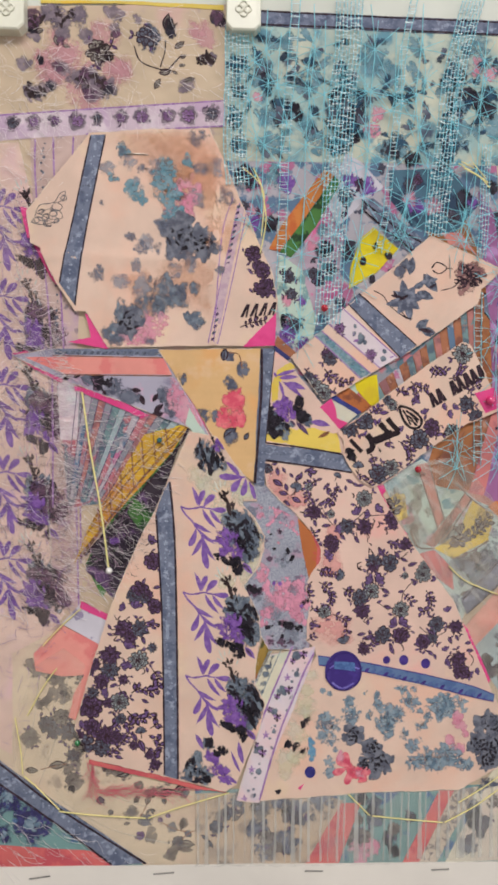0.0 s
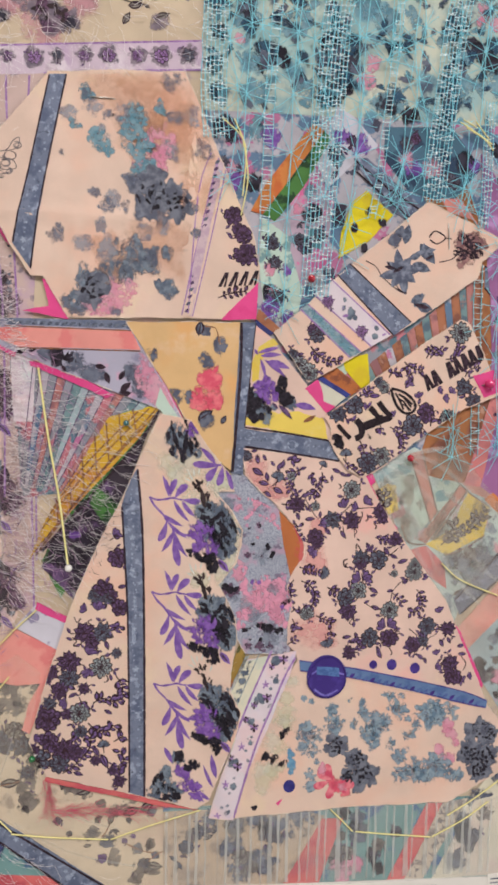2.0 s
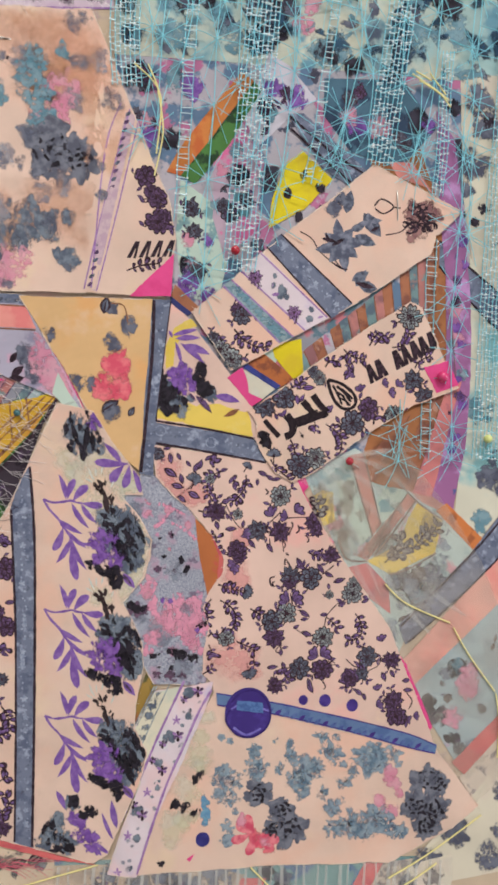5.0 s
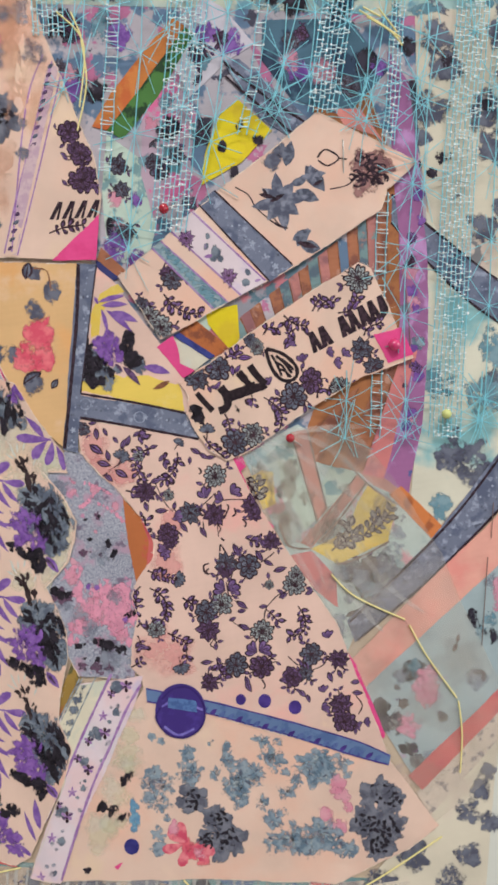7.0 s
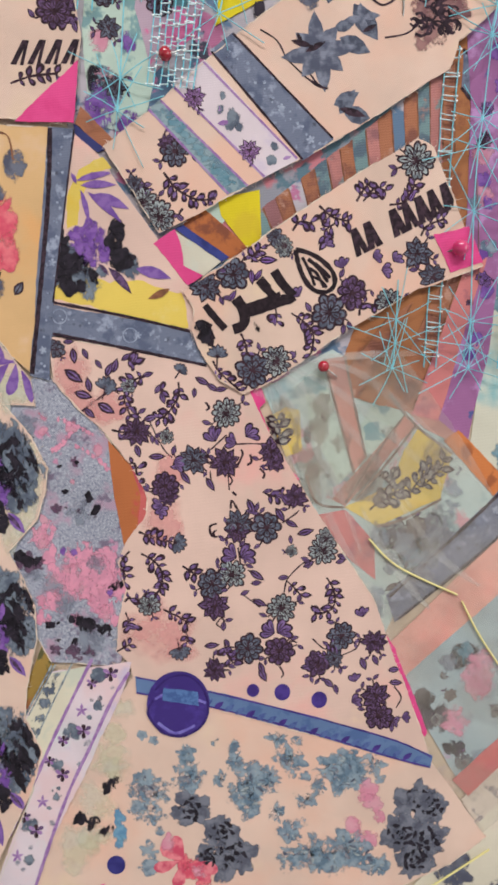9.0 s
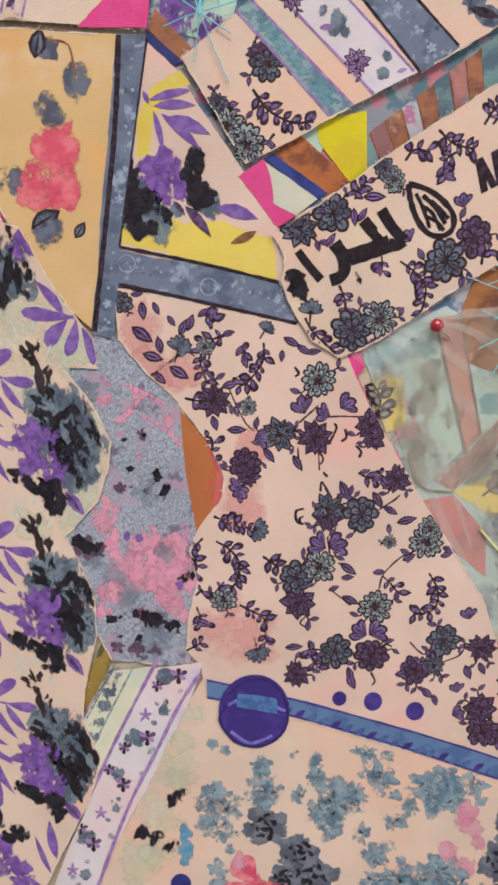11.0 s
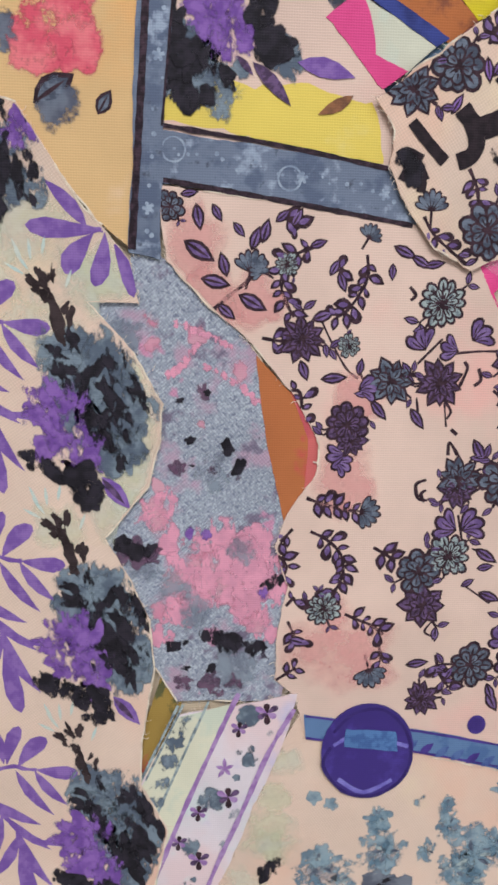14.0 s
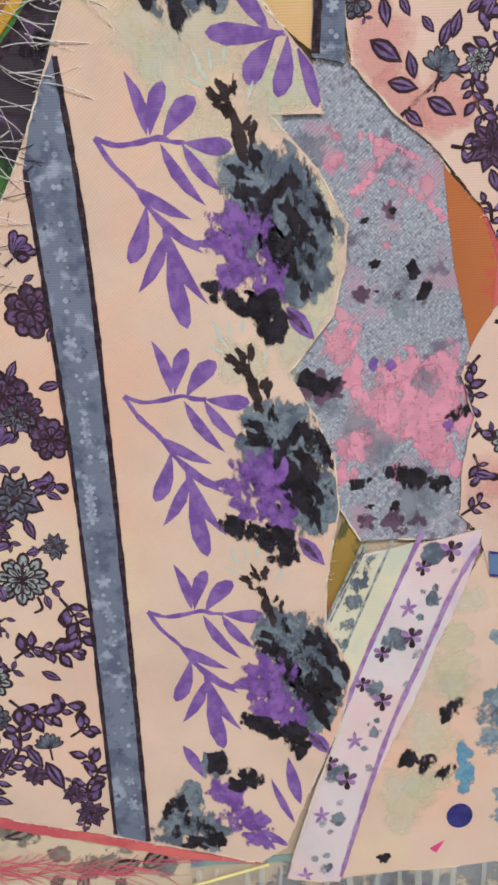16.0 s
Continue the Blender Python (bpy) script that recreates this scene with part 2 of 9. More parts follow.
PINK_BLOT = dye("pink_blot", rgb(234, 172, 188), rgb(228, 146, 172), 120, soft=True, cover=0.75, ragged=1.2, edge=(0.0, 1.0))
RED_BLOT = dye("crimson_blot", rgb(214, 84, 106), rgb(232, 124, 132), 160, soft=True, ragged=0.9)
PURPLE_BLOT = dye("purple_blot", rgb(144, 102, 178), rgb(114, 74, 152), 320, soft=True, ragged=1.4, streak=0.6, edge=(0.1, 0.8), cover=0.95)
PALE_BLOT = dye("pale_green_blot", rgb(228, 226, 196), rgb(228, 228, 210), 120, soft=True, cover=0.5, ragged=0.8, edge=(-0.1, 1.2), grain=200)
SOFT_GREY = dye("soft_grey_blot", rgb(158, 166, 180), rgb(128, 132, 150), 160, soft=True, cover=0.55, ragged=1.3, edge=(0.0, 1.0), grain=420)
SKETCH_INK = dye("sketch_ink", rgb(96, 88, 92), rgb(130, 122, 124), 400)
DENIM_PINK = dye("denim_pink", rgb(238, 162, 186), rgb(220, 150, 174), 300, soft=True, cover=0.9, ragged=2.2, edge=(0.1, 0.6), grain=460, streak=0.5)
DEEP_TEAL = dye("deep_teal_blot", rgb(56, 90, 116), rgb(40, 54, 78), 140, soft=True, cover=0.8, ragged=1.2, edge=(0.0, 0.8))
CRIMSON_INK = dye("crimson_ink", rgb(206, 78, 104), rgb(234, 138, 146), 260, 0.4, 0.62)
PALE_TEAL = dye("pale_teal_ink", rgb(190, 204, 200), rgb(206, 206, 196), 300)
LETTER_INK = dye("letter_ink", rgb(34, 24, 30), rgb(48, 36, 42), 700)
LEAF_PURPLE = dye("leaf_purple_ink", rgb(104, 78, 128), rgb(136, 108, 158), 500, 0.42, 0.62)
FROND_DAB = dye("frond_dab", rgb(46, 34, 36), rgb(66, 52, 54), 300, soft=True, grain=600, ragged=1.2, edge=(0.14, 0.5), streak=0.5)
ROSE_BLOT = dye("rose_blot_grey", rgb(92, 94, 108), rgb(126, 128, 140), 200, soft=True, grain=380, ragged=0.9, edge=(0.12, 0.5), cover=0.97)
PLUM_BLOT = dye("plum_blot", rgb(92, 64, 88), rgb(120, 88, 112), 260, soft=True, grain=420, ragged=1.8, edge=(0.1, 0.6), cover=0.75)
GREY_LEAF = dye("grey_leaf_ink", rgb(128, 122, 116), rgb(158, 150, 140), 400, 0.4, 0.6)
HEAD_BLOT = dye("pale_slate_blot", rgb(126, 130, 146), rgb(98, 102, 120), 240, soft=True, cover=0.66, ragged=1.4, edge=(-0.05, 1.1), grain=480)
DULL_SEAM = dye("dull_seam_ink", rgb(128, 108, 98), rgb(150, 130, 118), 300)
NAVY_BLOT = dye("navy_blot", rgb(74, 72, 124), rgb(56, 50, 92), 260, soft=True, grain=420, ragged=1.2, edge=(0.0, 0.8), cover=0.85)
SKY_BLOT = dye("sky_blue_blot", rgb(120, 168, 196), rgb(96, 144, 180), 260, soft=True, ragged=1.2, edge=(0.0, 0.8), cover=0.9)
FADED_BROWN = dye("faded_brown_blot", rgb(168, 150, 134), rgb(140, 122, 110), 140, soft=True, cover=0.42, ragged=1.3, edge=(0.0, 0.95), streak=0.4)
TAN_BLOT = dye("tan_blot", rgb(226, 168, 132), rgb(216, 160, 130), 90, soft=True, cover=0.38, ragged=0.9, edge=(-0.2, 1.3), grain=160)

# ---- geometry of flat cloth: u to the right and v up on the wall, in millimetres; the wall's middle is 1.4 m up ----
from mathutils.geometry import delaunay_2d_cdt


def wavy(u, v):
    """The slow unevenness that all the layers share."""
    return 0.4 * noise.noise((u / 70, v / 70, 1.7))


def layer(level, lift=None):
    """Depth towards the viewer, in mm, of the cloth on that level; lift(u, v) adds a curl."""
    return lambda u, v: 0.3 * level + 0.8 + wavy(u, v) + (lift(u, v) if lift else 0)


def place(u, v, d):
    return (u / 1000, (2.4 - d) / 1000, 1.4 + v / 1000)


def mesh_object(name, verts, faces, mat, parent=None, label="", smooth=True):
    me = bpy.data.meshes.new(name)
    me.from_pydata(verts, [], faces)
    if smooth:
        me.polygons.foreach_set("use_smooth", [True] * len(me.polygons))
    me.materials.append(mat)
    ob = new(name, me)
    if parent:
        ob.parent = parent
    if label:
        ob["label"] = label
    return ob


def inside(p, poly):
    x, y = p
    hit = False
    for (x1, y1), (x2, y2) in zip(poly, poly[1:] + poly[:1]):
        if (y1 > y) != (y2 > y) and x < (x2 - x1) * (y - y1) / (y2 - y1) + x1:
            hit = not hit
    return hit


def rim(corners, step=1.6, rag=0.25, seed=0.0):
    """The cut edge of a piece: its corners joined by slightly uneven, frayed lines."""
    out = []
    for (x1, y1), (x2, y2) in zip(corners, corners[1:] + corners[:1]):
        n = max(1, int(math.hypot(x2 - x1, y2 - y1) / step))
        for i in range(n):
            x, y = x1 + (x2 - x1) * i / n, y1 + (y2 - y1) * i / n
            if i:
                x += rag * (noise.noise((x / 2.1, y / 2.1, seed)) * 1.2 + 2.2 * noise.noise((x / 15, y / 15, seed + 7)))
                y += rag * (noise.noise((x / 2.1, y / 2.1, seed + 3)) * 1.2 + 2.2 * noise.noise((x / 15, y / 15, seed + 11)))
            out.append((x, y))
    return out


EDGES = {}


def sheet(name, corners, depth, mat, parent=None, label="", grid=5.0, rag=0.25, thick=0.3):
    """A piece of cloth with the given outline, lying at depth(u, v), with a thin edge all round."""
    edge = rim(corners, 1.6, rag, len(name) + corners[0][0])
    n = len(edge)
    us, vs = [p[0] for p in edge], [p[1] for p in edge]
    pts = [Vector(p) for p in edge]
    u = min(us) + grid / 2
    while u < max(us):
        v = min(vs) + grid / 2
        while v < max(vs):
            if inside((u, v), edge):
                pts.append(Vector((u + 0.3 * noise.noise((u, v, 2)), v)))
            v += grid
        u += grid
    vs2, _, faces, *_ = delaunay_2d_cdt(pts, [(i, (i + 1) % n) for i in range(n)], [], 1, 1e-4)
    verts = [place(p[0], p[1], depth(p[0], p[1])) for p in vs2]
    tris = []
    for f in faces:
        a, b, c = (vs2[i] for i in f[:3])
        if (b - a).cross(c - a) < 0:
            f = list(reversed(f))
        tris.append(list(f))
    # the cut edge, folded back by the cloth's thickness
    count = {}
    for f in tris:
        for a, b in zip(f, f[1:] + f[:1]):
            count[(a, b)] = count.get((a, b), 0) + 1
    back = {}
    for (a, b) in list(count):
        if (b, a) not in count:
            for i in (a, b):
                if i not in back:
                    back[i] = len(verts)
                    p = vs2[i]
                    d = depth(p[0], p[1])
                    verts += [place(p[0], p[1], d), place(p[0], p[1], d - thick)]
            tris.append([back[b], back[a], back[a] + 1, back[b] + 1])
    ob = mesh_object(name, verts, tris, mat, parent, label)
    EDGES[ob.name] = corners
    return ob


def prints(name, shapes, depth, level, mat, parent, label="", clip=None):
    """Flat printed shapes (closed outlines) lying on a cloth as one part."""
    verts, faces = [], []
    for shape in shapes:
        cx = sum(p[0] for p in shape) / len(shape)
        cy = sum(p[1] for p in shape) / len(shape)
        if clip and not inside((cx, cy), clip):
            continue
        k = len(verts)
        verts += [place(u, v, depth(u, v) + 0.03 + 0.014 * level) for u, v in shape]
        faces.append(list(range(k, k + len(shape))))
    return mesh_object(name, verts, faces, mat, parent, label) if verts else None


def blot(name, u, v, r, depth, level, mat, parent, lobes=5, stretch=1.0, angle=0.0, seed=0, uneven=0.25):
    """A soft patch of dye: rings of points whose core value falls to nothing at the edge."""
    rnd = random.Random(seed + int(u * 7 + v * 13))
    ph, n = rnd.random() * 6.3, 28
    c, s = math.cos(radians(angle)), math.sin(radians(angle))
    ring = []
    for i in range(n):
        a = 2 * math.pi * i / n
        q = 1.24 * r * (1 + uneven * 0.35 * math.sin(lobes * a + ph) + uneven * 1.3 * noise.noise((math.cos(a) * 1.8, math.sin(a) * 1.8, ph)))
        x, y = q * stretch * math.cos(a), q * math.sin(a)
        ring.append((u + c * x - s * y, v + s * x + c * y))
    edge = EDGES.get(parent.name) if parent != quilt else None
    if edge:
        if not inside((u, v), edge):
            return None
        ring = [pull_in(p, (u, v), edge) for p in ring]
    verts, core = [place(u, v, depth(u, v) + 0.03 + 0.014 * level)], [1.0]
    for f, k in ((0.35, 0.95), (0.62, 0.72), (0.82, 0.38), (1.0, 0.0)):
        for x, y in ring:
            p, q = between((u, v), (x, y), f)
            verts.append(place(p, q, depth(p, q) + 0.03 + 0.014 * level))
            core.append(k)
    faces = [[0, 1 + i, 1 + (i + 1) % n] for i in range(n)]
    for k in range(3):
        for i in range(n):
            j = (i + 1) % n
            faces.append([1 + k * n + i, 1 + (k + 1) * n + i, 1 + (k + 1) * n + j, 1 + k * n + j])
    ob = mesh_object(name, verts, faces, mat, parent)
    at = ob.data.attributes.new("core", "FLOAT", "POINT")
    at.data.foreach_set("value", core)
    return ob


def leaf(u, v, length, width, angle, bend=0.0):
    """Outline of a pointed leaf from its stalk end."""
    c, s = math.cos(radians(angle)), math.sin(radians(angle))
    side = ((0, 0), (0.18, 0.32), (0.42, 0.5), (0.68, 0.4), (0.88, 0.16), (1, 0))
    pts = [(x * length, y * width + bend * length * x * (1 - x)) for x, y in side]
    pts += [(x * length, -y * width + bend * length * x * (1 - x)) for x, y in side[-2:0:-1]]
    return [(u + c * x - s * y, v + s * x + c * y) for x, y in pts]


def petal(u, v, length, width, angle, bend=0.0):
    """Outline of a blunt petal or leaf, broadest towards its tip."""
    c, s = math.cos(radians(angle)), math.sin(radians(angle))
    side = ((0, 0), (0.2, 0.2), (0.48, 0.42), (0.74, 0.5), (0.93, 0.3), (1, 0))
    pts = [(x * length, y * width + bend * length * x * (1 - x)) for x, y in side]
    pts += [(x * length, -y * width + bend * length * x * (1 - x)) for x, y in side[-2:0:-1]]
    return [(u + c * x - s * y, v + s * x + c * y) for x, y in pts]


def star(u, v, r, petals, turn=0.0, deep=0.42, n=5):
    """Outline of a flower with rounded petals."""
    out = []
    for i in range(petals * n):
        a = 2 * math.pi * i / (petals * n)
        q = r * (1 - deep + deep * abs(math.cos(petals * a / 2)) ** 0.7)
        out.append((u + q * math.cos(a + turn), v + q * math.sin(a + turn)))
    return out


def stroke(path, width, taper=0.0, step=1.6):
    """Outlines (quads) of a line of the given width along a path."""
    pts = [path[0]]
    for (x1, y1), (x2, y2) in zip(path, path[1:]):
        n = max(1, int(math.hypot(x2 - x1, y2 - y1) / step))
        pts += [(x1 + (x2 - x1) * i / n, y1 + (y2 - y1) * i / n) for i in range(1, n + 1)]
    left, right = [], []
    for i, (x, y) in enumerate(pts):
        (x1, y1), (x2, y2) = pts[max(0, i - 1)], pts[min(len(pts) - 1, i + 1)]
        d = math.hypot(x2 - x1, y2 - y1) or 1
        w = width / 2 * (1 - taper * i / (len(pts) - 1)) * (1 + min(0.5, 0.5 / width) * noise.noise((x / 1.7, y / 1.7, 0.3)))
        left.append((x - (y2 - y1) / d * w, y + (x2 - x1) / d * w))
        right.append((x + (y2 - y1) / d * w, y - (x2 - x1) / d * w))
    return [[right[i], right[i + 1], left[i + 1], left[i]] for i in range(len(pts) - 1)]


def between(a, b, f):
    return (a[0] + (b[0] - a[0]) * f, a[1] + (b[1] - a[1]) * f)


def curve_path(pts, n=6):
    """A smooth line through the points."""
    out = []
    for i in range(len(pts) - 1):
        p0, p1, p2, p3 = pts[max(0, i - 1)], pts[i], pts[i + 1], pts[min(len(pts) - 1, i + 2)]
        for k in range(n):
            t = k / n
            out.append(tuple(0.5 * (2 * b + (c - a) * t + (2 * a - 5 * b + 4 * c - d) * t * t + (3 * b - a - 3 * c + d) * t ** 3) for a, b, c, d in zip(p0, p1, p2, p3)))
    return out + [tuple(pts[-1])]


def tube(verts, faces, pts, r, sides=4):
    """Adds a thread along points of (u, v, d) in mm to lists of a mesh."""
    k = len(verts)
    for i, p in enumerate(pts):
        a, b = Vector(pts[max(0, i - 1)]), Vector(pts[min(len(pts) - 1, i + 1)])
        t = (b - a).normalized() if (b - a).length else Vector((0, 1, 0))
        s = t.cross(Vector((0, 0, 1)))
        s = s.normalized() if s.length > 1e-4 else Vector((1, 0, 0))
        w = s.cross(t)
        for j in range(sides):
            q = Vector(p) + r * (math.cos(2 * math.pi * j / sides) * s + math.sin(2 * math.pi * j / sides) * w)
            verts.append(place(*q))
    for i in range(len(pts) - 1):
        for j in range(sides):
            a, b = k + i * sides + j, k + i * sides + (j + 1) % sides
            faces.append([a, b, b + sides, a + sides])


def pull_in(p, middle, poly):
    """The point itself, or, where it overhangs the cloth, the place where the line from the middle meets the edge."""
    if inside(p, poly):
        return p
    lo, hi = 0.0, 1.0
    for _ in range(7):
        f = (lo + hi) / 2
        lo, hi = (f, hi) if inside(between(middle, p, f), poly) else (lo, f)
    return between(middle, p, lo)


class Motif:
    """Printed shapes of several dyes, gathered and then laid on a cloth as one part."""

    def __init__(self):
        self.items = []

    def add(self, shape, level, mat):
        self.items.append((shape, level, mat))

    def lay(self, name, parent, depth, label="", clip=True):
        if not self.items:
            return None
        mats = list(dict.fromkeys(m for _, _, m in self.items))
        verts, faces, slots = [], [], []
        edge = EDGES.get(parent.name) if clip and parent and parent != quilt else None
        for shape, level, mat in self.items:
            if edge:
                middle = (sum(p[0] for p in shape) / len(shape), sum(p[1] for p in shape) / len(shape))
                if not inside(middle, edge):
                    continue
                shape = [pull_in(p, middle, edge) for p in shape]
            k = len(verts)
            verts += [place(u, v, depth(u, v) + 0.03 + 0.014 * level) for u, v in shape]
            faces.append(list(range(k, k + len(shape))))
            slots.append(mats.index(mat))
        if not verts:
            return None
        ob = mesh_object(name, verts, faces, mats[0], parent, label)
        for m in mats[1:]:
            ob.data.materials.append(m)
        ob.data.polygons.foreach_set("material_index", slots)
        return ob


def lay_each(motif, name, parent, depth):
    """Lays every shape of a motif as a part of its own."""
    for item in motif.items:
        one = Motif()
        one.items.append(item)
        one.lay(name, parent, depth)


def vine_flower(u, v, r, fill, parent, depth, seed=0):
    """An ink-drawn flower: two rings of pointed petals, thinly outlined and veined, round a dotted eye."""
    rnd = random.Random(int(u * 31 + v * 17) + seed)
    m, turn, r = Motif(), rnd.random() * 6.3, r * 1.08
    full = fill is PALE_INK
    petals = rnd.choice((12, 13)) if full else rnd.choice((8, 9, 10))
    shape = petal if full or rnd.random() < 0.55 else leaf
    m.add(star(u, v, r * 0.72, petals, turn, 0.25), 0, VINE_INK)
    for ring, (reach, wide, n) in enumerate(((1.06, 5.4, petals), (0.68, 4.6, petals - 2))):
        for i in range(n):
            g = math.degrees(turn + 0.5 * ring) + 360 * i / n + rnd.uniform(-7, 7)
            q, w, bend = r * reach * rnd.uniform(0.88, 1.1), wide / n, rnd.uniform(-0.15, 0.15)
            c, d = math.cos(radians(g)), math.sin(radians(g))
            level = 1 + 3 * ring + i % 2
            m.add(shape(u, v, q, q * w, g, bend), level, VINE_INK)
            m.add(shape(u + 0.16 * q * c, v + 0.16 * q * d, q * 0.72, q * w * 0.62, g, bend), level + 1, fill)
            m.add(leaf(u + 0.3 * q * c, v + 0.3 * q * d, q * rnd.uniform(0.35, 0.6), q * 0.1, g, bend), level + 2, VINE_INK)
    for i in range(7 if full else 4):
        a, q = turn + 2.4 * i, r * 0.24 * math.sqrt((i + 0.4) / 5)
        m.add(star(u + q * math.cos(a), v + q * math.sin(a), r * 0.1, 4, a, 0.2, 3), 8, VINE_INK)
    for _ in range(3 if r > 3.6 else 1):
        a, q = rnd.random() * 6.3, r * rnd.uniform(1.0, 1.25)
        tip = (u + q * math.cos(a), v + q * math.sin(a))
        for piece in stroke([(u + 0.7 * r * math.cos(a), v + 0.7 * r * math.sin(a)), tip], 0.55):
            m.add(piece, 0, VINE_INK)
        for k in (-55, 50)[: rnd.choice((1, 2))]:
            big_leaf(m, *tip, r * rnd.uniform(0.4, 0.62), math.degrees(a) + k + rnd.uniform(-20, 20), LEAF_PURPLE, 0.5)
    return m.lay("flower_print", parent, depth)


def fan_flower(u, v, r, angle, fill, parent, depth):
    """Half a flower seen from the side: a fan of outlined petals on a short stalk."""
    m = Motif()
    for i in range(7):
        g = angle - 66 + 22 * i
        q = r * (1.0 - 0.05 * abs(i - 3))
        c, d = math.cos(radians(g)), math.sin(radians(g))
        m.add(petal(u, v, q, q * 0.36, g), 1 + i % 2, VINE_INK)
        m.add(petal(u + 0.2 * q * c, v + 0.2 * q * d, q * 0.7, q * 0.24, g), 3 + i % 2, fill)
    for q in stroke([(u, v), (u - 0.7 * r * math.cos(radians(angle)), v - 0.7 * r * math.sin(radians(angle)))], 0.5):
        m.add(q, 0, VINE_INK)
    return m.lay("fan_flower_print", parent, depth)


def lobe(u, v, r, angle, parent, depth):
    """A pair of purple scroll petals with a dark scalloped outline."""
    m = Motif()
    for k, (g, w) in enumerate(((angle, 0.55), (angle + 38, 0.5), (angle - 34, 0.45))):
        m.add(petal(u, v, r, r * w, g, 0.3), 1 + k, VINE_INK)
        c, d = math.cos(radians(g)), math.sin(radians(g))
        m.add(petal(u + 0.12 * r * c, v + 0.12 * r * d, r * 0.76, r * w * 0.66, g, 0.3), 4 + k, LEAF_PURPLE)
        m.add(leaf(u + 0.2 * r * c, v + 0.2 * r * d, r * 0.55, r * 0.07, g, 0.3), 7, VINE_INK)
    return m.lay("scroll_petal_print", parent, depth)


def vine(m, path, fill, size=2.6, gap=2.1, seed=0):
    """A stem with pairs of small dark leaves along it."""
    rnd = random.Random(seed + int(path[0][0] * 10))
    line, size, gap = curve_path(path), size * 1.22, gap * 0.92
    for q in stroke(line, 0.7):
        m.add(q, 0, VINE_INK)
    run = 0.0
    for a, b in zip(line, line[1:]):
        run += math.hypot(b[0] - a[0], b[1] - a[1])
        if run > gap:
            run = 0.0
            ang = math.degrees(math.atan2(b[1] - a[1], b[0] - a[0]))
            for side in (55, -55):
                s = size * rnd.uniform(0.7, 1.35)
                g = ang + side + rnd.uniform(-15, 15)
                m.add((petal if rnd.random() < 0.4 else leaf)(b[0], b[1], s * 1.1, s * rnd.uniform(0.5, 0.75), g, rnd.uniform(-0.25, 0.25)), 1, VINE_INK)
                c, d = math.cos(radians(g)), math.sin(radians(g))
                m.add(leaf(b[0] + 0.22 * s * c, b[1] + 0.22 * s * d, s * 0.6, s * 0.3, g), 2, fill)


def big_leaf(m, u, v, length, angle, fill, width=0.42):
    """One larger leaf: dark outline, tinted blade, dark rib."""
    length *= 1.14
    m.add(leaf(u, v, length, length * width, angle), 1, VINE_INK)
    c, s = math.cos(radians(angle)), math.sin(radians(angle))
    m.add(leaf(u + 0.1 * length * c, v + 0.1 * length * s, length * 0.76, length * width * 0.6, angle), 2, fill)
    m.add(leaf(u, v, length * 0.8, length * 0.09, angle), 3, VINE_INK)


SPRIG_LEAVES = ((10.0, 0.1, 6.5, 11.4, 2.5, -0.25), (10.6, -0.1, 13.7, 9.5, 3.3, 0.2), (13.0, -0.7, 19.6, 6.6, 4.0, 0.25), (16.8, -1.3, 26.4, -2.4, 3.5, -0.12), (12.5, -1.4, 20.8, -13.0, 2.5, -0.25), (16.7, -1.6, 24.0, -10.5, 2.5, -0.25), (6.7, -8.8, 17.8, -15.4, 2.5, -0.2), (9.0, -12.3, 4.9, -23.3, 3.7, 0.25), (12.4, -17.9, 6.1, -29.0, 2.9, 0.25), (13.0, -18.3, 15.6, -36.6, 4.0, -0.15), (11.8, -15.7, 20.2, -31.9, 2.7, -0.3), (9.4, -12.8, 19.8, -21.9, 2.1, -0.2), (16.4, -19.7, 24.8, -21.1, 1.5, 0.1))
SPRIG_STEMS = ([(0.0, 0.0), (3.9, -1.4), (8.2, -1.1), (12.1, -0.4), (14.6, -1.1), (17.2, -1.4)], [(0.0, 0.0), (2.8, -4.6), (6.7, -8.7), (9.4, -12.9), (13.5, -17.0), (19.0, -20.6)])
FLOWER_WASH = ((-4.2, 7.7, 7.2), (3.8, 9.2, 5.8), (0.9, 0.0, 8.7), (6.3, -0.1, 7.7), (4.2, -8.7, 5.8), (-6.8, 6.9, 3.8), (7.0, -7.0, 4.8))
FLOWER_DABS = ((-6.8, 6.9, 2.2, 1.6, -20), (-2.6, 1.4, 2.9, 1.9, -60), (-0.1, -3.4, 3.0, 2.0, -50), (3.5, -3.5, 2.2, 1.6, -40), (4.9, -0.9, 2.4, 1.8, -60), (3.8, 7.6, 2.2, 2.2, -70), (6.8, 5.8, 1.8, 3.0, -80), (9.0, 1.6, 1.9, 2.4, -65), (4.7, -10.5, 1.8, 2.2, -75), (0.7, 7.6, 1.5, 2.2, 60), (-7.6, 10.2, 1.4, 2.0, -30), (1.6, -6.9, 2.4, 1.8, -55), (7.5, -3.6, 1.7, 2.0, -60), (-1.6, 5.2, 1.7, 1.8, 70), (-4.0, 12.6, 1.5, 1.8, -70), (2.7, 2.5, 1.9, 2.0, -60), (-1.4, -0.8, 2.6, 1.6, -50), (1.3, -2.1, 2.6, 1.6, -55), (5.7, -5.7, 1.7, 1.8, -60))
